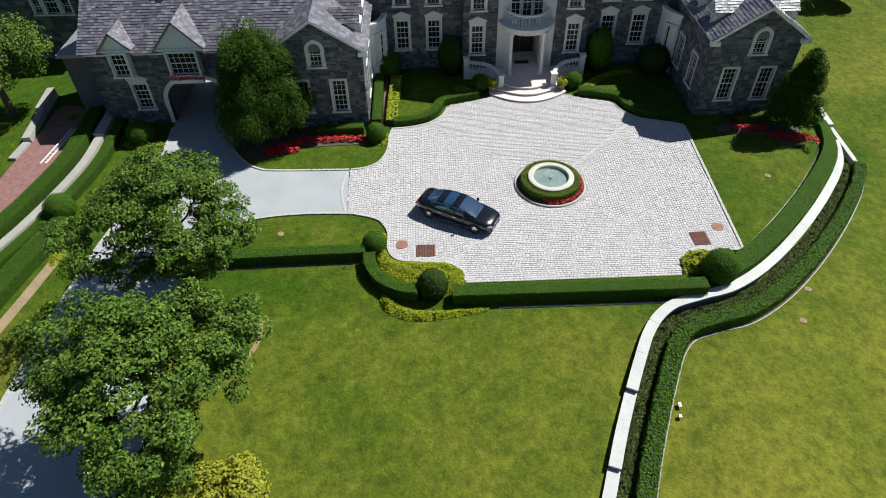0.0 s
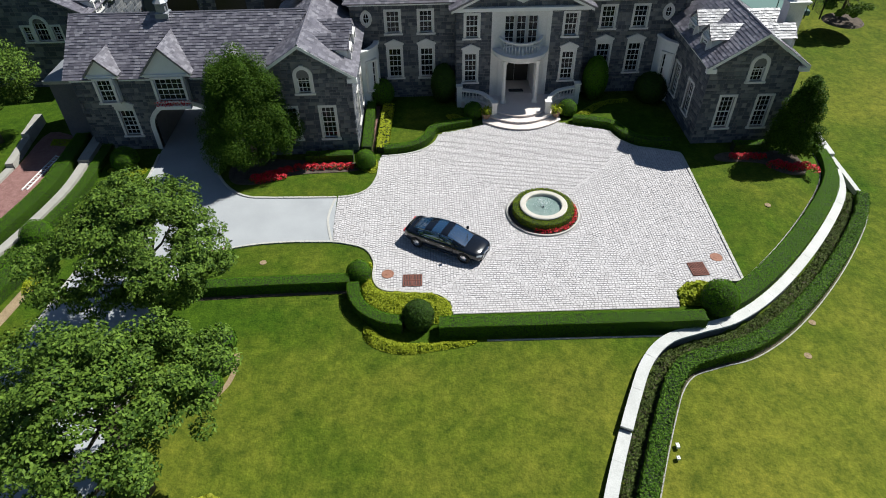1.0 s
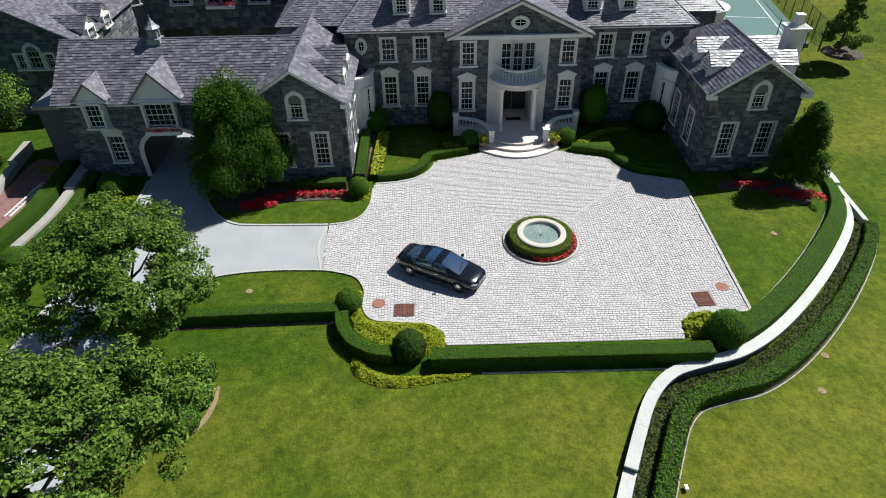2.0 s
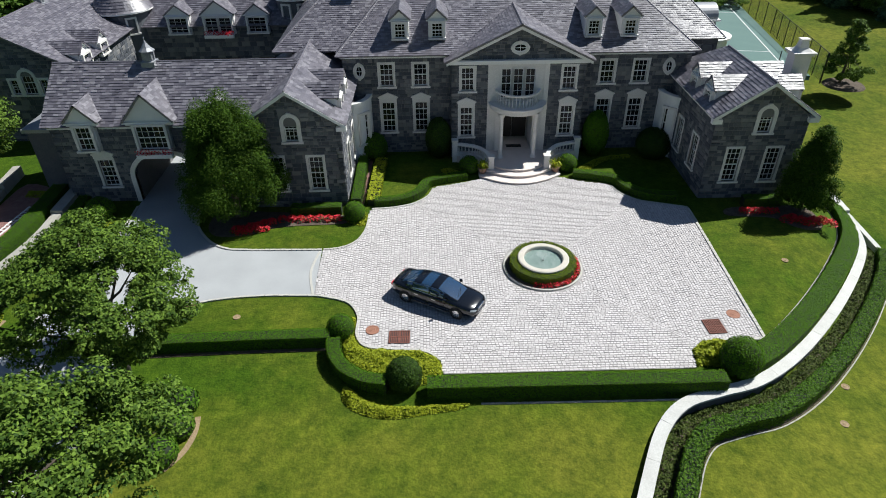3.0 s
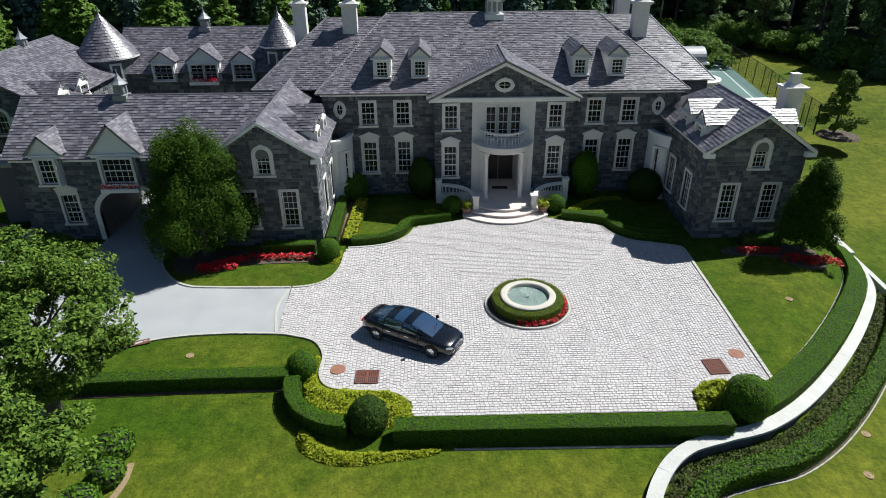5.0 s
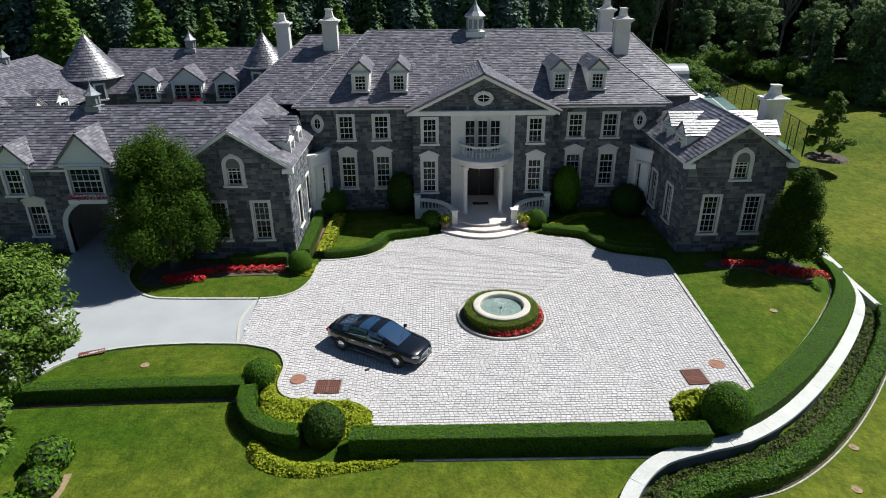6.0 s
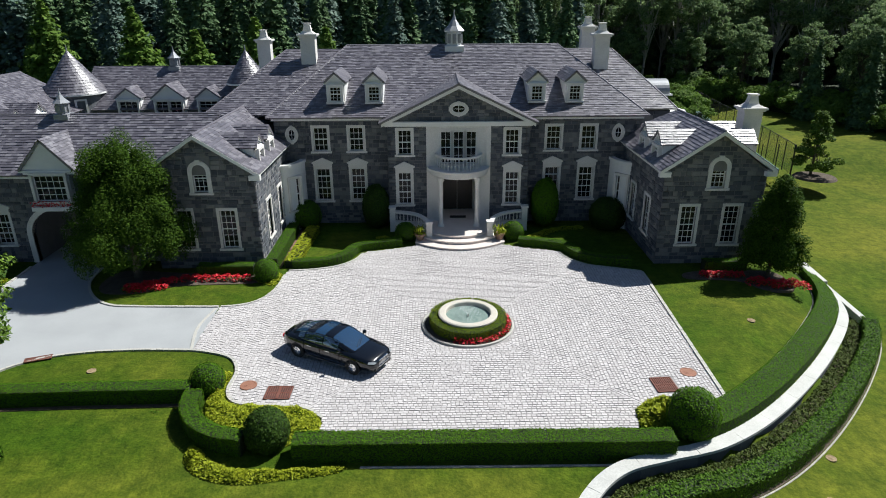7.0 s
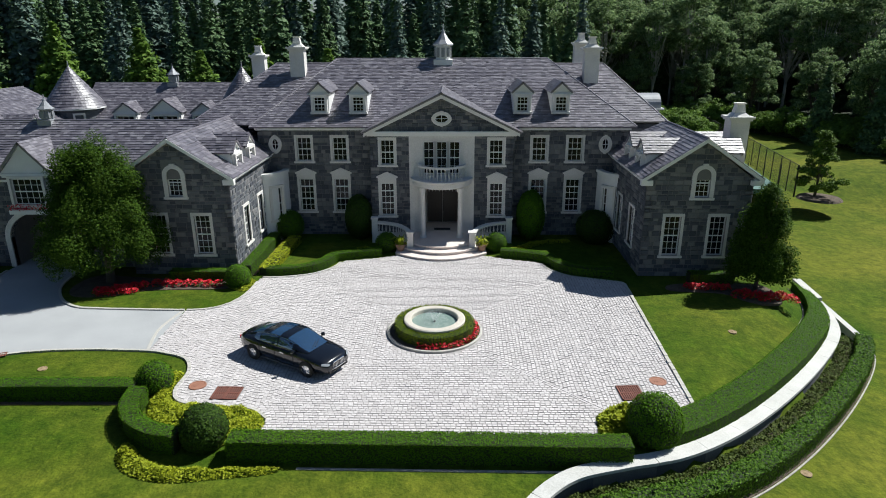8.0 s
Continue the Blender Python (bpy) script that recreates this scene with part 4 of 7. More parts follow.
BAL = baluster_mesh(0.8)
for k in range(19):
    a = math.pi + math.pi * (k + 0.5) / 19
    o = part("baluster", BAL, TRIM, bb)
    o.location = Vector(((RB - 0.03) * math.cos(a), BY + (RB - 0.03) * math.sin(a), 4.62)) - world_at(bb)
for s in (-1, 1):
    c = M().lathe([(0.24, 0.55), (0.24, 0.68), (0.19, 0.72), (0.17, 0.8), (0.15, 3.75), (0.17, 3.8), (0.24, 3.9), (0.24, 4.12)], s * 1.28, 46.55, 20)
    part("column", c, TRIM, house, "round limestone porch column", True)
    part("pilaster", M().box(s * 1.5 - 0.15, YP - 0.14, 0.55, s * 1.5 + 0.15, YP - 0.02, 4.1), TRIM, house)
    part("quoin", M().box(s * 2.1 - 0.17, YP - 0.1, 0.4, s * 2.1 + 0.17, YP + 0.2, 7.5), TRIM, house, "pale corner pilaster")

# curved white corner bays with a tall window
for s in (-1, 1):
    cb = M()
    pts = [(s * (13.0 - 1.75 * math.sin(math.pi / 2 * k / 8)), 46.9 + 2.1 * (1 - math.cos(math.pi / 2 * k / 8))) for k in range(9)]
    cb.ribbon(pts if s > 0 else pts, 0.12, 0.12, 0, 4.75)
    b = part("corner_bay", cb, PAINT, house, "curved white corner bay")
    part("bay_cornice", M().ribbon(pts, 0.22, 0.22, 4.75, 4.95), PAINT, b)
    mx, my = pts[4]
    wn = window(house, (mx + (-s) * 0.14, my - 0.14, 1.6), 0.75, 2.3, s * -38, "plain", 2, 4)

# wings with front gables
def wing(s, xa, xb, name):
    yf, yb, ez, az = 40.6, 49.2, 6.12, 8.45
    xm = (xa + xb) / 2
    ws = [(xm - 1.33, 1.35, 0.95, 2.45), (xm + 1.33, 1.35, 0.95, 2.45), (xm + (0.15 if s > 0 else 0.0), 4.95, 0.85, 1.7)]
    inner = xa if s > 0 else xb
    runs = [((xa, yf), (xb, yf), 0, 6.0, open_at(xa, ws[:2] + [(ws[2][0], ws[2][1], ws[2][2], 1.05)]))]
    sw = [(43.0 - yf, 1.35), (46.0 - yf, 1.35)]
    if s > 0:
        runs += [((xa, yb), (xa, yf), 0, 6.0, [(yb - yf - q - 0.48, yb - yf - q + 0.48, z, z + 2.4) for q, z in sw]), ((xb, yf), (xb, yb), 0, 6.0, [])]
    else:
        runs += [((xb, yf), (xb, yb), 0, 6.0, [(q - 0.48, q + 0.48, z, z + 2.4) for q, z in sw]), ((xa, yb), (xa, yf), 0, 6.0, [])]
    wall_part(house, runs, "wing_wall")
    gx0 = ws[2][0] - xa
    gable(house, (xa, yf), (xb, yf), 6.0, 8.25, [(gx0 - 0.7, gx0 + 0.7, 5, 6.95)])
    for x, z, w, h in ws[:2]:
        window(house, (x, yf, z), w, h, 0, "plain", 3, 6, s > 0 and x < xm)
    window(house, (ws[2][0], yf - 0.03, ws[2][1]), 0.85, 1.7, 0, "arch", 3, 5)
    for q, z in sw:
        window(house, (inner, yf + q, z), 0.96, 2.4, -90 if s > 0 else 90, "plain", 3, 6)
    o, yr = 0.4, yf - 0.35
    yE = yb + 1.6 if s > 0 else yb + 5.0
    planes = [[(xa - o, yr, ez), (xm, yr, az), (xm, yE - (2.8 if s > 0 else 0), az), (xa - o, yE, ez)], [(xb + o, yE, ez), (xm, yE - (2.8 if s > 0 else 0), az), (xm, yr, az), (xb + o, yr, ez)]]
    if s > 0:
        planes.append([(xa - o, yE, ez), (xm, yE - 2.8, az), (xb + o, yE, ez)])
    roof(house, planes, [((xm, yr, az + 0.02), (xm, yE - (2.8 if s > 0 else 0), az + 0.02))], width=(0.22, 0.45), exposure=0.24)
    rk = M()
    for d in (-1, 1):
        e = xa - o if d < 0 else xb + o
        q = [(e, ez - 0.02), (xm, az), (xm, az - 0.22), (e, ez - 0.24)]
        rk.slab(q if d > 0 else q[::-1], yr - 0.04, yf + 0.02)
    part("raking_cornice", rk, PAINT, house, "white raking cornice on the gable")
    part("eaves_return", M().box(xa - 0.42, yr, 5.72, xa + 0.25, yf - 0.05, 6.02), PAINT, house)
    part("eaves_return", M().box(xb - 0.25, yr, 5.72, xb + 0.42, yf - 0.05, 6.02), PAINT, house)
    eave_board(house, [((xa, yb, 6.1), (xa, yf, 6.1)), ((xb, yf, 6.1), (xb, yb, 6.1))], d=0.38)
    for side in (-1, 1):
        if s < 0 and side < 0:
            continue
        for yy in (43.0, 45.6):
            dormer(house, (xa + 0.3 if side < 0 else xb - 0.3), yy, 6.2, 1.45, 1.1, 1.85, 2.3, -90 if side < 0 else 90)
    return xm


wing(1, 12.15, 18.35, "right_wing")
wing(-1, -18.9, -12.45, "left_wing")
chimney(house, 18.4, 44.1, 0.0, 10.05, 1.15, 1.0)

# carriage house with the drive arch
ch = thing("carriage_house", (-25, 42, 0), "grey stone carriage house with a drive arch and slate roof", "house")
cx0, cx1, cy = -32.0, -18.75, 41.9
cw = [(-29.0, 1.25, 1.0, 2.0), (-20.6, 1.25, 1.0, 2.0)]
upw = [(-29.5, 4.25, 1.0, 1.45), (-25.1, 4.25, 1.9, 1.45), (-20.8, 4.25, 1.0, 1.45)]
AX, AW, AS, AH = -24.95, 2.3, 1.9, 1.75
arch_box = (AX - AW - cx0, AX + AW - cx0, 0, AS + AH)
wall_part(ch, [((cx0, cy), (cx1, cy), 0, 5.7, open_at(cx0, cw + upw) + [arch_box]), ((cx0, 49), (cx0, cy), 0, 5.7, []), ((cx1, 49), (cx0, 49), 0, 5.7, [(cx1 - AX - AW, cx1 - AX + AW, 0, 3.4)])])
n = 16
arcp = [(AX + AW * math.cos(math.pi * k / n), AS + AH * math.sin(math.pi * k / n)) for k in range(n + 1)]
sp = M()
sp.slab([(AX + AW, AS + AH), (AX, AS + AH)] + arcp[8::-1][::1][0:0] + [arcp[k] for k in range(8, -1, -1)], cy + 0.02, cy + 0.4)
sp.slab([(AX, AS + AH), (AX - AW, AS + AH)] + [arcp[k] for k in range(16, 7, -1)], cy + 0.02, cy + 0.4)
part("arch_spandrel", sp, STONE, ch)
outer = [(AX + (AW + 0.32) * math.cos(math.pi * k / n), AS + (AH + 0.3) * math.sin(math.pi * k / n)) for k in range(n + 1)]
for k in range(n):
    part("voussoir", M().slab([arcp[k], outer[k], outer[k + 1], arcp[k + 1]], cy - 0.09, cy + 0.3), TRIM, ch)
for s in (-1, 1):
    part("arch_jamb", M().box(AX + s * (AW + 0.16) - 0.16, cy - 0.09, 0, AX + s * (AW + 0.16) + 0.16, cy + 0.3, AS), TRIM, ch, "pale limestone arch jamb")
tun = M()
tun.box(AX - AW - 0.3, cy + 0.4, 0, AX - AW, 49, 3.7).box(AX + AW, cy + 0.4, 0, AX + AW + 0.3, 49, 3.7).box(AX - AW, cy + 0.4, 3.65, AX + AW, 48.6, 3.8)
part("passage_wall", tun, MORTAR, ch)
for x, z, w, h in cw:
    window(ch, (x, cy, z), w, h, 0, "pediment", 3, 4)
for x, z, w, h in upw:
    part("window_bay", M().box(x - w / 2 - 0.2, cy - 0.42, 4.08, x + w / 2 + 0.2, cy + 0.1, 5.95), PAINT, ch)
    window(ch, (x, cy - 0.6, z), w, 1.62, 0, "plain", 3 if w < 1.5 else 5, 4)
fb = thing("window_box", (-25.1, cy - 0.6, 3.9), "window box of red geraniums below a window", "planter")
part("trough", M().box(-26.3, cy - 0.95, 3.72, -23.9, cy - 0.6, 3.98), PAINT, fb)
pp = np.stack([RNG.uniform(-26.3, -23.9, 260), RNG.uniform(cy - 1.0, cy - 0.55, 260), RNG.uniform(3.95, 4.3, 260)], 1) - np.array(world_at(fb))
part("blossom", leaf_quads("blossom", pp, np.tile([0, -0.5, 1.0], (260, 1)), 0.06), FLOWER, fb)["kind"] = "stuff"
ry, rz, ez = 45.5, 8.85, 5.85
roof(ch, [[(cx0 - 0.3, cy - 0.4, ez), (cx1 + 0.6, cy - 0.4, ez), (cx1 + 3.2, ry, rz), (cx0 - 0.3, ry, rz)], [(cx1, 49.3, ez), (cx0 - 0.3, 49.3, ez), (cx0 - 0.3, ry, rz), (cx1 + 2, ry, rz)]],
     [((cx0 - 0.3, ry, rz), (cx1 + 3, ry, rz))])
eave_board(ch, [((cx0, cy, 5.85), (-30.4, cy, 5.85)), ((-28.6, cy, 5.85), (-26.5, cy, 5.85)), ((-23.7, cy, 5.85), (-21.7, cy, 5.85)), ((-19.9, cy, 5.85), (cx1, cy, 5.85))])
gable(ch, (cx0, 49), (cx0, cy), 5.7, 8.7)
for x, w in ((-29.5, 2.0), (-25.1, 3.1), (-20.8, 2.0)):
    dormer(ch, x, cy - 0.45, 5.9, w, 0.3, 0.3 + w * 0.6, 3.6, 0, False)
cupola(ch, -25.7, 45.5, 8.9, 0.6, LEAD)
part("porch_roof", M().prism([(-35.0, 43.5), (-32.4, 43.5), (-32.4, 48), (-35.0, 48)], 4.6, 4.85), LEAD, ch, "pale flat porch roof")
part("porch_wall", M().box(-34.8, 43.8, 0, -32.5, 47.8, 4.6), STONE, ch)

# garage range with turrets behind the carriage court
ga = thing("garage_range", (-27, 65, 0), "grey stone garage range with slate roof and dormers", "house")
wall_part(ga, [((-34.9, 65.0), (-18.7, 65.0), 0, 6.1, [])], big=1.4)
for gx in (-31.6, -26.8, -22.0):
    part("garage_door", M().box(gx - 1.5, 64.9, 0.05, gx + 1.5, 64.99, 2.9), DARK_DOOR, ga, "dark wooden garage door")
roof(ga, [[(-35.3, 64.5, 6.1), (-18.1, 64.5, 6.1), (-18.1, 69.0, 9.6), (-35.3, 69.0, 9.6)], [(-18.1, 73.9, 6.1), (-35.3, 73.9, 6.1), (-35.3, 69.0, 9.6), (-18.1, 69.0, 9.6)]], [((-35.3, 69.0, 9.6), (-18.1, 69.0, 9.6))])
for x, w in ((-30.5, 2.2), (-26.7, 3.0), (-23.0, 2.2)):
    dormer(ga, x, 64.7, 5.3, w, 1.85, 1.85 + w * 0.42, 4.1, 0, True, 1 if w < 2.5 else 2)
fb2 = thing("window_box", (-26.7, 64.4, 5.1), "window box of red geraniums below a dormer", "planter")
part("trough", M().box(-28.1, 64.05, 5.05, -25.3, 64.4, 5.35), PAINT, fb2)
pp = np.stack([RNG.uniform(-28.1, -25.3, 300), RNG.uniform(64.0, 64.45, 300), RNG.uniform(5.3, 5.7, 300)], 1) - np.array(world_at(fb2))
part("blossom", leaf_quads("blossom", pp, np.tile([0, -0.5, 1.0], (300, 1)), 0.07), FLOWER, fb2)
cupola(ga, -27.3, 69.0, 9.6, 0.7, LEAD)


def turret(parent, x, y, r, z0, z1):
    """Round stone turret under a slate cone."""
    t = part("turret", M().lathe([(r - 0.35, 0), (r - 0.35, z0 - 0.3), (r - 0.15, z0 - 0.2), (r - 0.15, z0)], x, y, 32), STONE, parent, "round grey stone turret")
    sl = M()
    rows = 16
    for i in range(rows):
        a, b = i / rows, (i + 1.1) / rows
        ra, rb = r * (1 - a) + 0.02, max(r * (1 - b), 0.01)
        za, zb = z0 + (z1 - z0) * a, z0 + (z1 - z0) * min(b, 1)
        k = max(8, int(2 * math.pi * ra / 0.32))
        for j in range(k):
            t0, t1 = 2 * math.pi * j / k + i, 2 * math.pi * (j + 0.97) / k + i
            up = RNG.uniform(0.02, 0.05)
            q = lambda rr, tt, zz: (x + rr * math.cos(tt), y + rr * math.sin(tt), zz)
            sl.add([q(ra + up, t0, za), q(ra + up, t1, za), q(rb, t1, zb), q(rb, t0, zb), q(ra - 0.04, t0, za - 0.02), q(ra - 0.04, t1, za - 0.02)], [(0, 1, 2, 3), (4, 5, 1, 0)])
    part("turret_slating", sl, SLATE, t, "slate cone roof")["kind"] = "stuff"
    part("turret_cone", M().lathe([(r - 0.02, z0), (0.02, z1 - 0.1)], x, y, 24), SLATE, t)
    part("turret_cornice", M().lathe([(r - 0.4, z0 - 0.2), (r + 0.05, z0 - 0.12), (r + 0.05, z0 + 0.02), (r - 0.3, z0 + 0.02)], x, y, 32), PAINT, t)
    part("finial", M().lathe([(0.08, z1 - 0.15), (0.05, z1 + 0.2), (0.0, z1 + 0.6)], x, y, 8), LEAD, t)
    for a in (-20, 35):
        d = radians(a)
        window(parent, (x + (r - 0.33) * math.sin(d), y - (r - 0.33) * math.cos(d), z0 - 1.9), 0.7, 1.3, a, "plain", 2, 3)


turret(ga, -36.0, 66.0, 2.83, 7.6, 11.4)
turret(ga, -19.6, 66.7, 2.0, 8.3, 11.3)

# side house at the far left
sh = thing("side_house", (-38.5, 52, 0), "grey stone side house with a slate gable roof", "house")
wall_part(sh, [((-46.5, 52.5), (-34.9, 52.5), 0, 6.2, open_at(-46.5, [(-38.9, 4.1, 1.0, 1.5), (-40.1, 4.1, 0.6, 1.2), (-37.7, 4.1, 0.6, 1.2)])), ((-34.9, 52.5), (-34.9, 66), 0, 6.2, []), ((-46.5, 66), (-46.5, 52.5), 0, 6.2, [])], big=1.3)
gable(sh, (-46.5, 52.5), (-34.9, 52.5), 6.2, 9.3)
window(sh, (-38.9, 52.47, 4.1), 1.0, 1.9, 0, "arch", 3, 4)
for x in (-40.1, -37.7):
    window(sh, (x, 52.5, 4.1), 0.6, 1.2, 0, "plain", 2, 3)
roof(sh, [[(-46.9, 52.1, 6.2), (-40.7, 52.1, 9.45), (-40.7, 66, 9.45), (-46.9, 66, 6.2)], [(-34.5, 66, 6.2), (-40.7, 66, 9.45), (-40.7, 52.1, 9.45), (-34.5, 52.1, 6.2)]], [((-40.7, 52.1, 9.47), (-40.7, 66, 9.47))])
for yy in (54.4, 57.6):
    dormer(sh, -34.8, yy, 5.7, 1.6, 1.3, 2.1, 3.0, 90)
cupola(sh, -40.7, 61.0, 9.3, 0.6, LEAD)

# far pool or tennis court with its white lines
tc = thing("tennis_court", (32, 85, -1.2), "blue-green tennis court with white lines", "court", kind="structure")
part("surface", M().prism([(22, 70), (34.5, 68), (41, 108), (28, 110)], -1.6, -1.1), COURTGREEN, tc)
ln = M()
for a, b in (((24, 72), (29.5, 107)), ((33, 70.5), (39, 106)), ((25, 78), (34, 76.5)), ((27.8, 96), (37, 94.4)), ((28.6, 77.3), (31.5, 95.3))):
    ln.ribbon([a, b], 0.06, 0.06, -1.12, -1.09)
part("line", ln, LINE, tc)


# ---- steps and balustrades ----
def steps():
    st = thing("entrance_stair", (0, 45, 0), "three broad curved pale stone steps to the front door", "steps", kind="structure")
    for i, (z, yf, hw) in enumerate(((0.19, 43.0, 3.05), (0.37, 43.75, 2.6), (0.55, 44.4, 2.15))):
        n = 16
        arc = [(-hw + 2 * hw * k / n, yf + 1.35 * ((-1 + 2 * k / n) ** 2) * (1 - 0.12 * i)) for k in range(n + 1)]
        part("step", M().prism(arc + [(hw, 48.0), (-hw, 48.0)], 0.0 if i == 0 else z - 0.18, z), STEP, st)
        part("nosing", M().ribbon(arc, 0.0, 0.05, z - 0.06, z + 0.004), STEP, st)
    part("landing", M().prism([(-4.6, 46.9), (4.6, 46.9), (4.6, 47.85), (-4.6, 47.85)], 0.0, 0.53), STEP, st)
    part("hall_floor", M().prism([(-1.25, 47.9), (1.25, 47.9), (1.25, 50.4), (-1.25, 50.4)], 0.2, 0.56), STEP, st)


steps()
part("doormat", M().box(-0.6, 48.3, 0.56, 0.6, 48.8, 0.58), RUBBER, fd)
for s in (-1, 1):
    b = thing("balustrade", (s * 2.6, 46, 0.3), "curved limestone balustrade beside the entrance steps", "balustrade", "entrance balustrades", "structure")
    line = catmull([(s * 2.15, 45.2), (s * 2.45, 46.0), (s * 3.2, 46.7), (s * 4.6, 47.1)], 6)
    zt = lambda x, y: 1.15 + 0.30 * min(1.0, max(0.0, (y - 45.2) / 1.9)) + 0.1
    part("plinth", M().ribbon(line, 0.13, 0.13, 0.0, lambda x, y: zt(x, y) - 0.75), TRIM, b)
    part("handrail", M().ribbon(line, 0.15, 0.15, lambda x, y: zt(x, y) - 0.13, zt), TRIM, b)
    bm = baluster_mesh(0.62)
    for k in range(0, len(line), 1):
        o = part("baluster", bm, TRIM, b)
        o.location = Vector((line[k][0], line[k][1], zt(*line[k]) - 0.75)) - world_at(b)
    for x, y, h in ((s * 2.1, 45.05, 1.35), (s * 4.75, 47.15, 1.75)):
        part("pier", M().box(x - 0.2, y - 0.2, 0.0, x + 0.2, y + 0.2, h).box(x - 0.26, y - 0.26, h, x + 0.26, y + 0.26, h + 0.1), TRIM, b)


# ---- fountain ----
FX, FY = -0.05, 32.75
fo = thing("fountain", (FX, FY, 0.02), "round stone fountain basin with a small water jet", "fountain")
part("basin", M().lathe([(1.48, 0.05), (1.48, 0.62), (1.52, 0.66), (1.52, 0.74), (1.46, 0.78), (1.19, 0.78), (1.15, 0.74), (1.15, 0.25), (0.0, 0.25)], FX, FY, 48), BASIN, fo, "pale carved stone basin rim")
part("water", M().lathe([(1.15, 0.56), (0.0, 0.56)], FX, FY, 40), WATER, fo, "clear rippled water", True)
part("nozzle", M().lathe([(0.06, 0.3), (0.05, 0.62), (0.0, 0.63)], FX, FY, 10), IRON, fo)
jet = []
for k in range(420):
    a, t = RNG.uniform(0, 2 * math.pi), RNG.uniform(0, 1)
    r = 0.05 + 0.75 * t * RNG.uniform(0.5, 1)
    jet.append((r * math.cos(a), r * math.sin(a), 0.6 + 1.5 * t * 1.1 - 1.7 * t * t + RNG.normal(0, 0.04) - 0.02))
jet = np.array(jet)
part("water_jet", leaf_quads("water_jet", jet, np.tile([0, 0, 1.0], (len(jet), 1)), 0.022, 2.0), FOAM, fo, "fine spray of white droplets")["kind"] = "stuff"
solid("kerb_ring", M().lathe([(2.36, 0.0), (2.36, 0.13), (2.34, 0.15), (2.26, 0.15), (2.24, 0.13), (2.24, 0.0)], FX, FY, 56), KERB, "round granite kerb about the fountain bed", "kerb", kind="structure")
solid("fountain_bed", M().lathe([(2.2, 0.12), (1.4, 0.16)], FX, FY, 40), MULCH, "ring of dark mulch about the fountain", "flower bed", kind="structure")


# ---- clipped plants ----
def hedge(name, line, w, h, label, base=0.0, core=SHADE_DARK, leaf=BOX_LEAF, size=0.033, density=640, category="hedge", group="", closed=False, round_top=0.12, rough=0.02, tilt=0.26):
    """Clipped hedge along a plan line: a core coloured dark for inner shade, and leaves all over it."""
    pts = [Vector((a, b, 0)) for a, b in line]
    segs = list(zip(pts, pts[1:] + ([pts[0]] if closed else [])))
    if not closed:
        segs = segs[:len(pts) - 1]
    zb = base if callable(base) else (lambda x, y: base)
    at = (pts[0].x, pts[0].y, float(zb(pts[0].x, pts[0].y)))
    hd = thing(name, at, label, category, group)
    part("inner_twig", M().ribbon(line, w / 2 - 0.07, w / 2 - 0.07, lambda x, y: float(zb(x, y)) - 0.1, lambda x, y: float(zb(x, y)) + h - 0.07, closed), core, hd, "inner twigs with shade painted in")
    ls = np.array([(b - a).length for a, b in segs])
    per = w + 2 * h
    n = int(ls.sum() * per * density)
    pick = RNG.choice(len(segs), n, p=ls / ls.sum())
    A = np.array([[a.x, a.y] for a, _ in segs])[pick]
    D = np.array([[(b - a).x, (b - a).y] for a, b in segs])[pick]
    nn = np.stack([-D[:, 1], D[:, 0]], 1) / ls[pick][:, None]
    t = RNG.uniform(0, 1, n)
    c = RNG.uniform(0, per, n)
    side = np.where(c < h, -w / 2, np.where(c > h + w, w / 2, c - h - w / 2))
    z = np.where(c < h, c, np.where(c > h + w, per - c, h))
    nx = np.where(c < h, -1.0, np.where(c > h + w, 1.0, 0.0))
    nz = np.where((c >= h) & (c <= h + w), 1.0, -0.1)
    # rounded shoulders
    sh = np.clip((np.abs(side) - (w / 2 - round_top)) / round_top, 0, 1) * np.clip((z - (h - round_top)) / round_top, 0, 1)
    z = z - sh * round_top * 0.45
    side = side * (1 - sh * 0.06)
    P = A + D * t[:, None] + nn * side[:, None]
    lump = np.sin(P[:, 0] * 3.1 + P[:, 1] * 1.7) * np.sin(P[:, 1] * 2.3 - P[:, 0] * 0.9)
    Z = z + lump * rough * 0.6 + RNG.normal(0, rough, n) + (base(P[:, 0], P[:, 1]) if callable(base) else base)
    C = np.stack([P[:, 0] + RNG.normal(0, rough * 0.6, n), P[:, 1] + RNG.normal(0, rough * 0.6, n), Z], 1) - np.array(at)
    N = np.stack([nn[:, 0] * nx, nn[:, 1] * nx, nz], 1)
    part("foliage", leaf_quads("foliage", C, N, size, np.where(nz > 0.5, tilt, tilt * 0.45)[:, None]), leaf, hd)["kind"] = "stuff"
    return hd


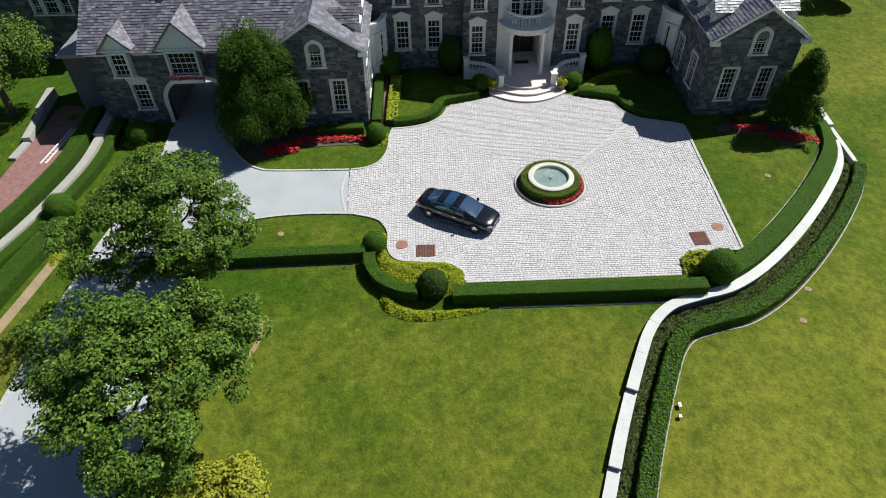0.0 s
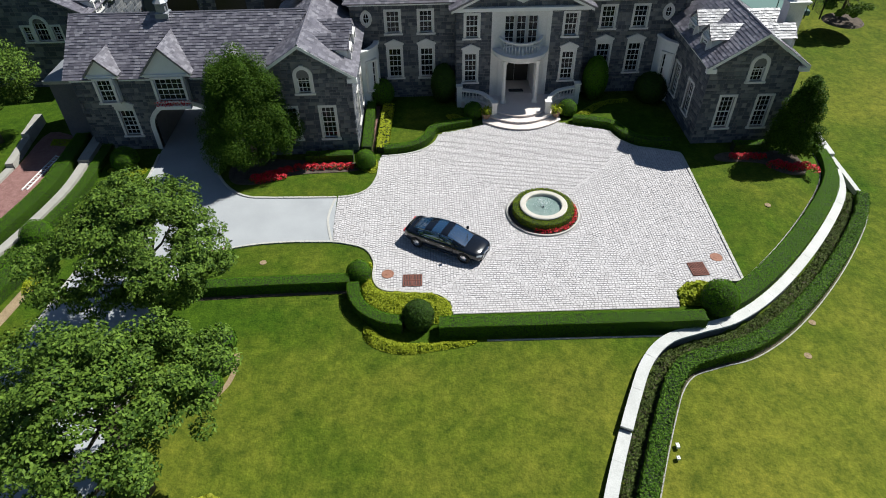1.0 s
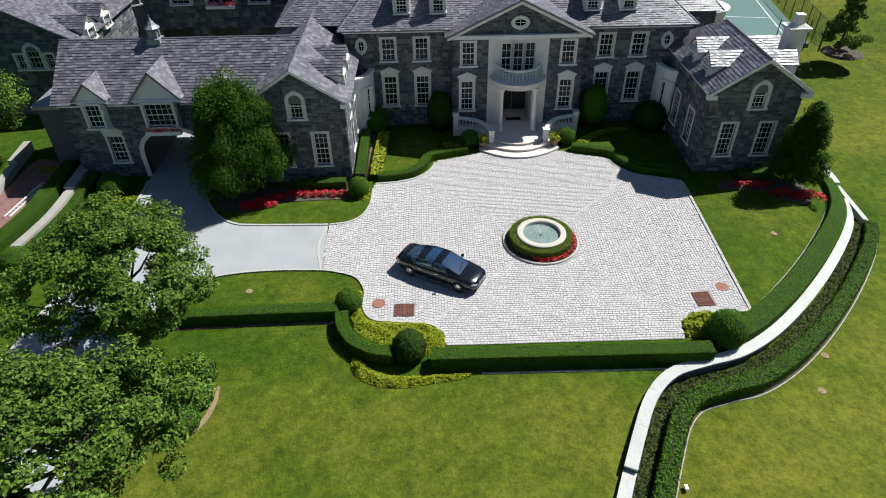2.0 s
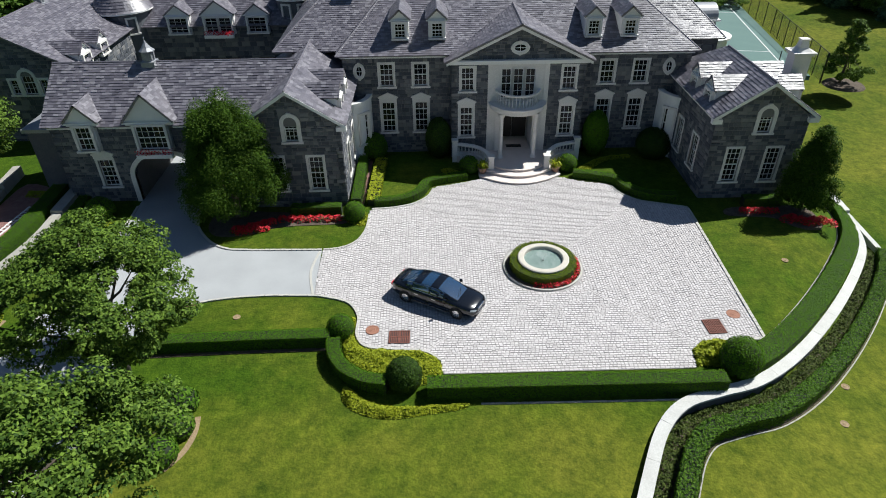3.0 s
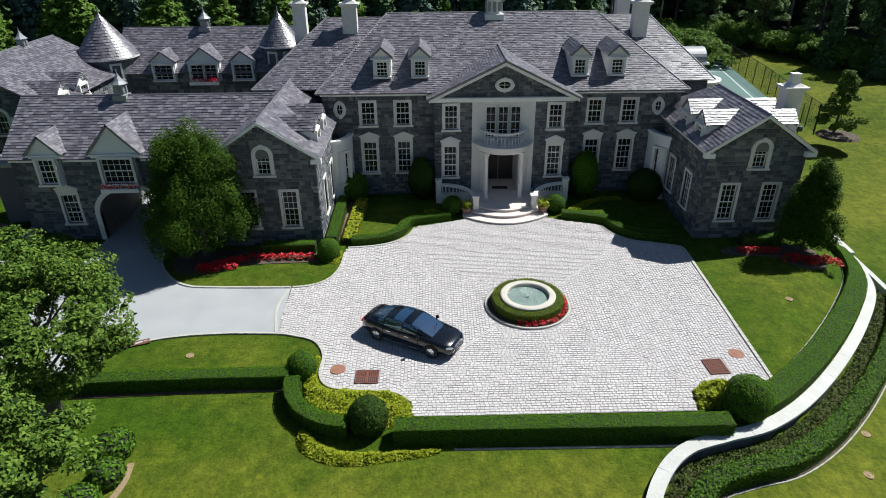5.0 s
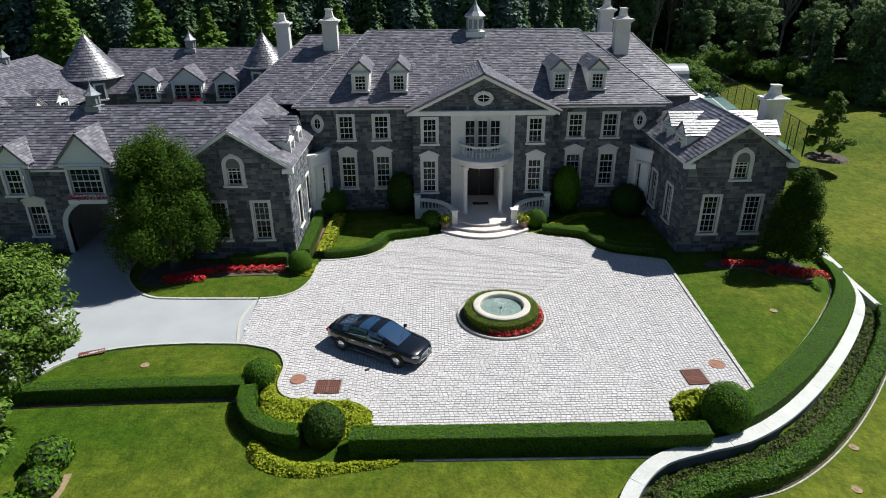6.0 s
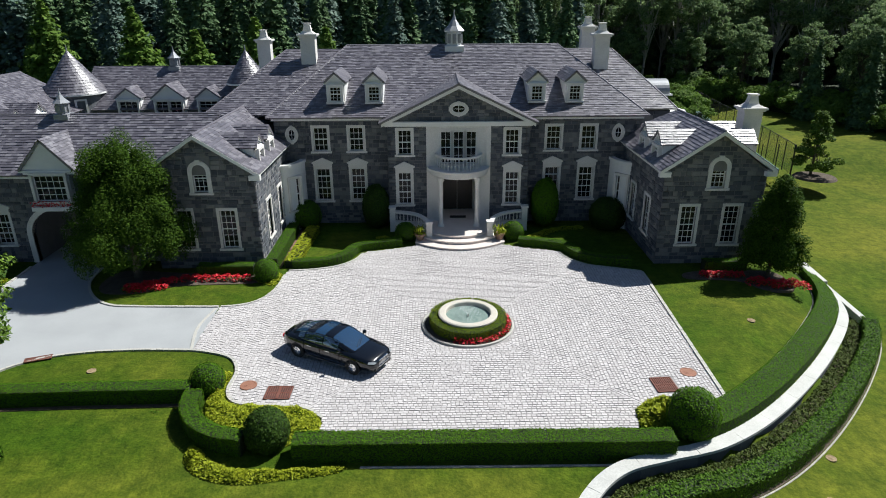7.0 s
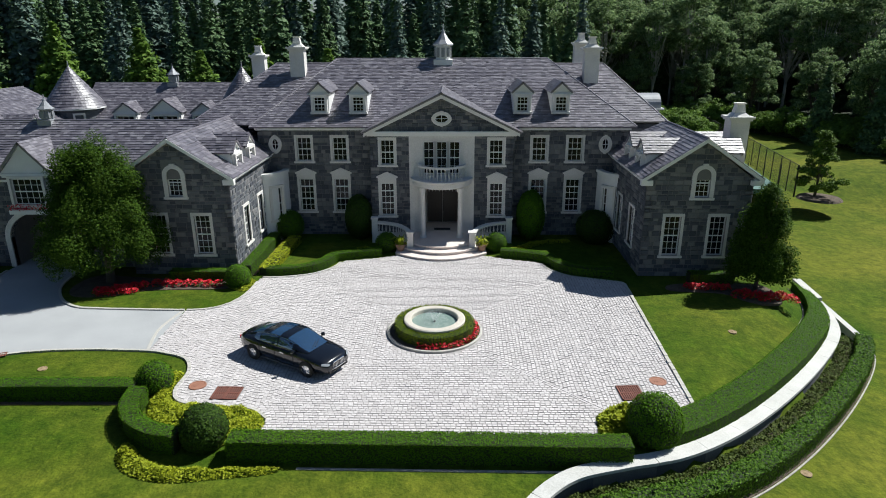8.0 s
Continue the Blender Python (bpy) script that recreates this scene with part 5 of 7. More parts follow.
def topiary(x, y, zb, rx, rz, label, leaf=BOX_LEAF, size=0.038, density=560, name="topiary_ball", sink=0.25):
    """Clipped ball or egg of foliage, its foot at zb."""
    hd = thing(name, (x, y, zb), label, "topiary")
    cz = rz * (1 - sink)
    k = 12
    prof = [(max(rx * 0.93 * math.sin(math.pi * i / k), 0.01), cz - rz * 0.93 * math.cos(math.pi * i / k)) for i in range(k + 1)]
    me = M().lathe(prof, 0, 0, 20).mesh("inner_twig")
    # the ball's inner shade is painted as a dark core
    part("inner_twig", me, SHADE_DARK, hd, "inner twigs with shade painted in")
    n = int(4 * math.pi * rx * rz * density)
    d = RNG.normal(0, 1, (n, 3))
    d /= np.linalg.norm(d, axis=1)[:, None]
    lump = 1 + 0.03 * np.sin(d[:, 0] * 7 + x) * np.sin(d[:, 1] * 6 + y) * np.sin(d[:, 2] * 5) + RNG.normal(0, 0.018, n)
    C = d * np.array([rx, rx, rz]) * lump[:, None] + np.array([0, 0, cz])
    ok = C[:, 2] > 0
    part("foliage", leaf_quads("foliage", C[ok], d[ok], size, 0.3), leaf, hd)["kind"] = "stuff"
    return hd


def cover(poly, h, label, leaf=GOLD_COVER, size=0.055, density=620, base=0.0, name="groundcover", mound=0.35, category="ground cover"):
    """Low spreading plants filling an outline, rising a little to the middle."""
    P = np.array(poly)
    lo, hi = P.min(0), P.max(0)
    n = int((hi[0] - lo[0]) * (hi[1] - lo[1]) * density)
    q = RNG.uniform(lo, hi, (n, 2))
    q = q[inside([tuple(a) for a in poly], q[:, 0], q[:, 1])]
    dist = np.full(len(q), 1e9)
    for (x0, y0), (x1, y1) in zip(poly, poly[1:] + poly[:1]):
        dx, dy = x1 - x0, y1 - y0
        t = np.clip(((q[:, 0] - x0) * dx + (q[:, 1] - y0) * dy) / (dx * dx + dy * dy + 1e-9), 0, 1)
        dist = np.minimum(dist, np.hypot(q[:, 0] - x0 - t * dx, q[:, 1] - y0 - t * dy))
    rise = np.sqrt(np.clip(dist / mound, 0.02, 1))
    b = base(q[:, 0], q[:, 1]) if callable(base) else base
    lump = 0.75 + 0.25 * np.sin(q[:, 0] * 5.3 + q[:, 1] * 2.1) * np.sin(q[:, 1] * 4.7 - q[:, 0])
    z = b + h * rise * lump * RNG.uniform(0.45, 1.05, len(q))
    c = P.mean(0)
    at = (c[0], c[1], float(ground_z(c[0], c[1])))
    hd = thing(name, at, label, category, kind="stuff")
    C = np.stack([q[:, 0], q[:, 1], z], 1) - np.array(at)
    part("foliage", leaf_quads("foliage", C, np.tile([0, 0, 1.0], (len(q), 1)), size, 0.55), leaf, hd)["kind"] = "stuff"
    return hd


def band(line, a, b):
    """Outline of a strip beside a plan line, from a to b metres to its right."""
    p = [Vector((x, y, 0)) for x, y in line]
    L, R = [], []
    for i, q in enumerate(p):
        d = (p[min(i + 1, len(p) - 1)] - p[max(i - 1, 0)]).normalized()
        n = Vector((d.y, -d.x, 0))
        L.append((q + n * a)[:2])
        R.append((q + n * b)[:2])
    return [tuple(v) for v in L] + [tuple(v) for v in R[::-1]]


def shifted(line, d):
    return band(line, d, d)[:len(line)]


gz = lambda x, y: float(ground_z(x, y))
# about the court
hedge("box_hedge", [(-7.0, 23.02), (-3, 23.0), (1, 22.98), (4, 22.96), (7.1, 22.95)], 0.85, 0.85, "long low clipped boxwood hedge in front of the court", -0.1)
hedge("box_hedge", [(-24.0, 26.2), (-20.0, 26.45), (-16, 26.55), (-12.0, 26.6)], 0.8, 0.75, "straight clipped boxwood hedge between lawn and drive", 0.0)
hedge("box_hedge", catmull([(-11.75, 26.2), (-11.6, 25.2), (-11.0, 24.2), (-10.0, 23.5), (-8.9, 23.25)], 5), 0.75, 0.8, "curved clipped boxwood hedge at the court corner", -0.05)
topiary(-11.5, 27.15, 0, 0.72, 0.75, "small clipped boxwood ball at the hedge end")
topiary(-8.1, 23.6, -0.1, 0.85, 0.92, "dark clipped yew ball at the court corner", YEW_LEAF, 0.05)
topiary(8.2, 24.05, -0.05, 1.0, 1.08, "large clipped boxwood ball at the court corner")
cover(catmull([(-6.35, 24.0), (-6.4, 25.0), (-7.2, 25.65), (-8.5, 25.85), (-10.2, 26.05), (-10.85, 27.1), (-10.85, 28.4), (-11.4, 28.2), (-11.35, 26.4), (-11.0, 25.2), (-10.2, 24.2), (-9.0, 23.7), (-7.5, 23.4)], 3, True), 0.5, "bright golden groundcover between hedge and cobbles")
cover(catmull([(-10.9, 23.5), (-9.9, 22.7), (-8.6, 22.3), (-6.6, 22.3), (-5.0, 22.35), (-5.4, 22.05), (-7.2, 21.75), (-8.7, 21.55), (-10.1, 21.9), (-11.0, 22.7)], 3, True), 0.4, "bright golden groundcover below the corner hedge", base=ground_z)
cover([(6.3, 24.3), (7.4, 24.2), (8.3, 24.6), (8.6, 25.4), (8.2, 26.0), (7.2, 26.0), (6.5, 25.4)], 0.75, "golden rounded shrub at the court corner", mound=0.7, size=0.1)
cover([(-13.2, 25.9), (-12.0, 25.8), (-12.2, 25.4), (-13.3, 25.5), (-14.0, 25.8)], 0.3, "low green creeper at the foot of a hedge", SHADE_COVER, base=-0.15)
solid("hedge_mulch", M().ribbon([(-4.5, 22.36), (0, 22.33), (5.6, 22.3)], 0.05, 0.06, -0.8, lambda x, y: gz(x, y) + 0.03), GRAVEL, "narrow strip of grey gravel at the hedge foot", "bed edge", kind="structure")
solid("hedge_mulch", M().ribbon([(-24.0, 25.75), (-16.0, 26.05), (-12.0, 26.1)], 0.12, 0.1, -0.6, lambda x, y: gz(x, y) + 0.03), MULCH, "narrow strip of mulch at the hedge foot", "bed edge", kind="structure")
# inner hedge along the retaining wall
inner = shifted([p for p in CAP if p[0] > 8.9 and p[1] > 23], -0.95)
hedge("box_hedge", shifted(inner, 0.06), 1.2, 0.62, "curving clipped boxwood hedge inside the retaining wall", ground_z)
solid("hedge_edging", M().ribbon(shifted(inner, -0.66), 0.04, 0.04, -2.6, lambda x, y: gz(x, y) + 0.03), GRAVEL, "thin strip of pale gravel at the hedge foot", "bed edge", kind="structure")
cover(band(inner, 0.6, 0.75), 0.15, "thin pale creeper at the capstones", GOLD_COVER, 0.06, 90, ground_z)
# beds below the wall
lower = [p for p in CAP if 2 < p[1] < 37.5]
cover(band(lower, 0.2, 0.98), 0.42, "dark low shrubs below the retaining wall", OLIVE_COVER, 0.055, 620, lambda x, y: ground_z(x, y) + 0.05, mound=0.22)
hedge("privet_hedge", shifted(lower, 1.5), 0.85, 0.72, "uneven green hedge below the retaining wall", ground_z, leaf=SHADE_COVER, size=0.05, density=460, rough=0.05, tilt=0.4)
solid("bed_edging", M().ribbon(shifted(lower, 2.06), 0.03, 0.03, -3.0, lambda x, y: gz(x, y) + 0.03), GRAVEL, "thin strip of pale gravel edging the bed", "bed edge", kind="structure")
solid("bed_mulch", M().ribbon(shifted(lower, 1.1), 0.9, 0.9, -3.0, lambda x, y: gz(x, y) + 0.02), MULCH, "dark mulch under the wall shrubs", "bed", kind="structure")
# beds before the house
for s in (-1, 1):
    line = [(s * x, y) for x, y in catmull([(10.6, 40.55), (9.3, 40.65), (8.1, 41.15), (7.35, 42.1), (6.9, 43.2), (5.4, 43.85), (4.0, 44.2)], 5)]
    hedge("box_hedge", line, 0.7, 0.55, "low serpentine clipped boxwood hedge edging the forecourt")
    topiary(s * 3.75, 45.35, 0, 0.75, 0.72, "clipped boxwood ball beside the entrance steps")
topiary(6.35, 48.0, 0, 1.0, 1.9, "tall egg-shaped clipped yew by the wall", BOX_LEAF, 0.05, name="topiary_egg", sink=0.1)
topiary(-6.0, 48.1, 0, 1.0, 1.7, "tall dark clipped yew by the wall", YEW_LEAF, 0.05, name="topiary_egg", sink=0.1)
topiary(-11.1, 48.0, 0, 1.05, 1.1, "clipped boxwood ball at the house corner", sink=0.1)
topiary(10.9, 47.5, 0, 1.3, 1.3, "dark clipped yew mound at the house corner", YEW_LEAF, 0.05)
topiary(-11.85, 38.75, 0, 0.75, 0.75, "clipped boxwood ball at the bed corner")
topiary(-29.1, 39.5, 0, 0.95, 0.9, "clipped boxwood ball beside the arch")
hedge("box_hedge", [(-11.85, 40.2), (-11.85, 43.5), (-11.85, 47.0)], 0.75, 0.8, "straight clipped boxwood hedge beside the wing")
hedge("golden_hedge", [(-10.75, 40.5), (-10.65, 44.0), (-10.5, 47.0)], 0.9, 0.5, "low golden-leaved hedge beside the wing", leaf=GOLD_COVER, size=0.09, density=150)
hedge("box_hedge", [(-16.2, 39.6), (-14.5, 39.6), (-12.8, 39.6)], 0.7, 0.7, "short clipped boxwood hedge under the wing windows")
hedge("box_hedge", [(14.8, 39.5), (16.2, 39.5), (17.4, 39.5)], 0.7, 0.7, "short clipped boxwood hedge under the wing windows")
cover(catmull([(-11.4, 39.8), (-10.95, 39.0), (-11.1, 38.0), (-11.6, 37.9), (-12.6, 38.6), (-12.4, 39.4)], 3, True), 0.25, "golden groundcover round a topiary ball")
cover(catmull([(4.3, 45.0), (5.4, 46.2), (7.0, 47.3), (9.0, 47.6), (9.0, 47.1), (7.2, 46.7), (5.9, 45.6), (4.9, 44.5)], 3, True), 0.3, "pale variegated groundcover sweeping along the bed", GOLD_COVER)
cover(catmull([(-4.3, 45.0), (-5.0, 45.7), (-5.9, 45.6), (-5.3, 44.6), (-4.6, 44.2)], 3, True), 0.3, "pale variegated groundcover by the steps", GOLD_COVER)
cover(catmull([(-30.3, 38.8), (-28.8, 38.2), (-27.6, 38.6), (-27.8, 39.3), (-29.0, 38.9), (-30.2, 39.4)], 3, True), 0.25, "golden groundcover beside the arch")
solid("house_mulch", M().prism([(-12.25, 40.5), (-11.4, 40.5), (-11.2, 47.5), (-12.25, 47.5)], -0.1, 0.03), RED_MULCH, "reddish mulch beside the wing wall", "bed", kind="structure")


def red_bed(blobs, label):
    """Mounded scarlet bedding flowers with a few leaves."""
    x, y = blobs[0][:2]
    hd = thing("flower_bed", (x, y, 0), label, "blossom", kind="stuff")
    C = []
    for bx, by, r, h in blobs:
        n = int(r * r * 900)
        a, q = RNG.uniform(0, 2 * math.pi, n), np.sqrt(RNG.uniform(0, 1, n)) * r
        C.append(np.stack([bx + q * np.cos(a) - x, by + q * np.sin(a) - y, h * np.sqrt(np.clip(1.05 - (q / r) ** 2, 0, 1)) * RNG.uniform(0.7, 1.05, n)], 1))
    C = np.concatenate(C)
    part("blossom", leaf_quads("blossom", C, np.tile([0, 0, 1.0], (len(C), 1)), 0.07, 0.6), FLOWER, hd)["kind"] = "stuff"
    k = RNG.choice(len(C), len(C) // 3)
    part("foliage", leaf_quads("foliage", C[k] * [1.02, 1.02, 0.75], np.tile([0, 0, 1.0], (len(k), 1)), 0.07, 0.7), SHADE_COVER, hd)["kind"] = "stuff"


red_bed([(-16.7 + 0.62 * k, 38.65 + 0.05 * math.sin(k * 2), 0.34, 0.42) for k in range(7)] + [(-17.4 - 0.42 * k, 38.35 - 0.2 * k + 0.2 * math.sin(k * 3), 0.42, 0.4) for k in range(6)] + [(-17.6 - 0.4 * k, 37.6 - 0.12 * k, 0.3, 0.3) for k in range(5)],
        "scarlet flowers in a row before a clipped hedge")
red_bed([(14.5 + 0.42 * k, 38.55 - 0.03 * k, 0.33, 0.38) for k in range(6)], "scarlet flowers under the wing windows")
red_bed([(16.9 + 0.44 * k, 37.3 - 0.08 * k + 0.2 * math.sin(k * 1.7), 0.42, 0.46) for k in range(7)], "scarlet flowers round a small tree")
solid("flower_mulch", M().prism(catmull([(-21.6, 38.4), (-20.8, 37.0), (-18.8, 37.0), (-16.8, 37.9), (-12.6, 38.2), (-12.4, 39.2), (-18.0, 39.9), (-21.0, 40.2)], 4, True), -0.1, 0.04), MULCH, "dark mulch flower bed", "bed", kind="structure")
solid("flower_mulch", M().prism(catmull([(13.4, 38.2), (16.2, 37.8), (17.2, 36.6), (18.8, 36.4), (19.2, 37.6), (18.6, 39.2), (14.0, 39.2)], 4, True), -0.1, 0.04), MULCH, "dark mulch flower bed", "bed", kind="structure")
# ring about the fountain
hedge("ring_hedge", [(FX + 1.74 * math.cos(2 * math.pi * k / 36), FY + 1.74 * math.sin(2 * math.pi * k / 36)) for k in range(36)], 0.5, 0.56, "round clipped boxwood hedge about the fountain", 0.1, leaf=RING_LEAF, size=0.035, density=520, closed=True, rough=0.015)
red_bed([(FX + 2.09 * math.cos(a), FY + 2.09 * math.sin(a), 0.13, 0.40) for a in np.arange(-1.9, 0.35, 0.1)], "scarlet flowers at the foot of the ring hedge")
# pots by the steps
for s in (-1, 1):
    pot = thing("potted_plant", (s * 2.75, 44.75, 0.19 if s < 9 else 0), "terracotta pot with spiky leaves and orange flowers", "potted plant", "pots beside the steps")
    m = M().lathe([(0.0, 0.0), (0.2, 0.0), (0.24, 0.06), (0.33, 0.35), (0.38, 0.42), (0.38, 0.48), (0.3, 0.48), (0.28, 0.4), (0.0, 0.4)], 0, 0, 20)
    part("pot", m.mesh("pot"), TERRACOTTA, pot, smooth=True)
    bl = M()
    for k in range(26):
        a, l = k * 2.4, RNG.uniform(0.45, 0.75)
        d = Vector((math.cos(a), math.sin(a), 0))
        side = Vector((-d.y, d.x, 0)) * 0.03
        mid, tip = d * l * 0.5 + Vector((0, 0, 0.45 + l * 0.8)), d * l + Vector((0, 0, 0.45 + l * 0.45))
        b0 = Vector((0, 0, 0.42))
        bl.add([b0 - side, b0 + side, mid + side, mid - side, tip], [(0, 1, 2, 3), (3, 2, 4)])
    part("spiky_foliage", bl.mesh("spiky_foliage"), GOLD_COVER, pot, "arching spiky leaves")
    n = 240
    a, r = RNG.uniform(0, 6.28, n), RNG.uniform(0.1, 0.45, n)
    C = np.stack([r * np.cos(a), r * np.sin(a), 0.45 + RNG.uniform(0, 0.25, n) - r * 0.2], 1)
    part("foliage", leaf_quads("foliage", C, np.tile([0, 0, 1.0], (n, 1)), 0.06, 0.8), GOLD_COVER, pot)

# ---- left garden ----
gl = catmull([(-32.2, 43.0), (-32.1, 39.5), (-32.1, 36.4), (-32.7, 33.0), (-33.6, 29.6), (-34.8, 26.4)], 5)
gw = thing("garden_wall", (-32.6, 40, 0), "narrow garden wall topped with pale stone", "wall", kind="structure")
part("capstone", M().ribbon(gl[:6], 0.4, 0.4, 0.0, 0.7), PATHSTONE, gw)
part("capstone", M().ribbon(gl[5:], 0.3, 0.3, 0.0, 0.5), PATHSTONE, gw)
hedge("box_hedge", shifted(gl, 1.15), 1.1, 0.95, "clipped boxwood hedge along a low garden wall", -0.02)
hedge("box_hedge", shifted(gl, -0.95), 0.8, 0.6, "clipped boxwood hedge beside a mulch bed", -0.02)
solid("mulch_bed", M().prism(catmull([(-33.8, 43.0), (-36.9, 44.6), (-37.2, 40), (-37.6, 35), (-37.2, 30.5), (-35.6, 31.5), (-34.3, 36), (-33.9, 40)], 4, True), -0.1, 0.05), RED_MULCH, "reddish bark mulch bed", "bed", kind="structure")
cover([(-34.0, 42.4), (-36.0, 42.6), (-36.2, 43.5), (-34.2, 43.4)], 0.3, "golden groundcover at the mulch bed end", base=0.03)
ld = thing("ladder", (-35.1, 39.0, 0.1), "white wooden ladder lying on the mulch", "ladder")
for dx in (-0.18, 0.18):
    part("rail", M().ribbon([(-34.75 + dx, 41.2), (-35.3 + dx, 36.9)], 0.035, 0.035, 0.06, 0.13), PAINT, ld)
for k in range(13):
    t = (k + 0.5) / 13
    x, y = -34.75 - 0.55 * t, 41.2 - 4.3 * t
    part("rung", M().box(x - 0.18, y - 0.02, 0.08, x + 0.18, y + 0.02, 0.12), PAINT, ld)
tw = thing("terrace_wall", (-37.9, 42, 0), "stepped row of pale stone wall blocks", "wall", kind="structure")
for x0, y0, x1, y1, z in ((-38.2, 46.2, -37.9, 43.2, 0.8), (-37.9, 43.1, -37.5, 39.6, 0.5), (-37.5, 39.5, -37.7, 37.5, 0.2)):
    part("block", M().ribbon([(x0, y0), (x1, y1)], 0.28, 0.28, 0.0, z), PATHSTONE, tw)
hedge("box_hedge", catmull([(-31.0, 30.3), (-31.8, 27.5), (-32.6, 24.0), (-33.6, 19.0)], 5), 1.3, 0.8, "broad clipped boxwood hedge beside the drive", -0.02)
topiary(-31.6, 31.2, 0, 0.95, 0.95, "clipped boxwood ball at the hedge end")
topiary(-36.0, 25.4, 0, 1.1, 1.1, "clipped boxwood ball on the lawn")
cover(catmull([(-30.4, 29.5), (-30.0, 27.5), (-30.7, 26.6), (-31.2, 28.6)], 4, True), 0.3, "golden groundcover beside the drive")
solid("bed_soil", M().ribbon(catmull([(-30.3, 29.0), (-31.0, 25.0), (-31.9, 20.5), (-32.6, 16)], 5), 0.35, 0.3, -0.2, 0.03), DIRT, "bare brown soil edge beside the hedge", "bed edge", kind="structure")


# ---- ironwork in the paving ----
def drain(x, y, w, d, rot, label):
    g = thing("drain_grate", (x, y, 0.06), label, "drain grate")
    g.rotation_euler = (0, 0, radians(rot))
    fr = M().box(-w / 2, -d / 2, 0, w / 2, -d / 2 + 0.05, 0.03).box(-w / 2, d / 2 - 0.05, 0, w / 2, d / 2, 0.03).box(-w / 2, -d / 2, 0, -w / 2 + 0.05, d / 2, 0.03).box(w / 2 - 0.05, -d / 2, 0, w / 2, d / 2, 0.03).box(-0.03, -d / 2, 0, 0.03, d / 2, 0.03)
    fr.box(-w / 2, -0.03, 0, w / 2, 0.03, 0.028)
    part("grate_frame", fr.mesh("grate_frame"), RUST, g)
    part("pit", M().box(-w / 2, -d / 2, -0.03, w / 2, d / 2, -0.004).mesh("pit"), IRON, g)
    bar = M().box(-0.025, -d / 2 + 0.04, 0, 0.025, d / 2 - 0.04, 0.024).mesh("bar")
    k = int(w / 0.085)
    for i in range(k):
        o = part("bar", bar, RUST, g)
        o.location = (-w / 2 + w * (i + 0.5) / k, 0, 0)


drain(-8.45, 26.85, 1.1, 0.95, -1, "square rusty iron drain grate in the cobbles")
drain(8.2, 27.1, 0.95, 1.1, 3, "square rusty iron drain grate in the cobbles")
drain(-20.4, 29.85, 1.15, 0.4, 20, "narrow rusty iron drain grate beside the drive")


def cover_disc(x, y, z, r, material, label):
    c = thing("manhole_cover", (x, y, z), label, "manhole cover")
    m = M().lathe([(0.0, 0.035), (r * 0.45, 0.035), (r * 0.47, 0.028), (r * 0.8, 0.028), (r * 0.82, 0.036), (r, 0.034), (r, -0.05)], 0, 0, 28)
    part("lid", m.mesh("lid"), material, c)
    part("hub", M().lathe([(0.0, 0.042), (r * 0.25, 0.042), (r * 0.27, 0.03)], 0, 0, 16).mesh("hub"), material, c)


cover_disc(-9.9, 27.45, 0.04, 0.36, RUST_PALE, "round rust-brown manhole cover in the cobbles")
cover_disc(9.6, 28.05, 0.04, 0.36, RUST_PALE, "round rust-brown manhole cover in the cobbles")
for x, y in ((14.0, 24.0), (12.6, 21.6), (14.8, 33.0), (-17.4, 28.8)):
    cover_disc(x, y, gz(x, y) + 0.01, 0.2, DIRT, "small round cover sunk in the lawn")
for k, (x, y) in enumerate(((3.8, 16.2), (3.65, 15.6))):
    fl = thing("marker_flag", (x, y, gz(x, y)), "small white marker on the lawn", "marker")
    part("stake", M().box(x - 0.02, y - 0.02, gz(x, y), x + 0.02, y + 0.02, gz(x, y) + 0.25), PAINT, fl)
    part("flag", M().box(x - 0.08, y - 0.12 + 0.04 * k, gz(x, y) + 0.1, x + 0.07, y + 0.12 - 0.04 * k, gz(x, y) + 0.22), PAINT, fl)


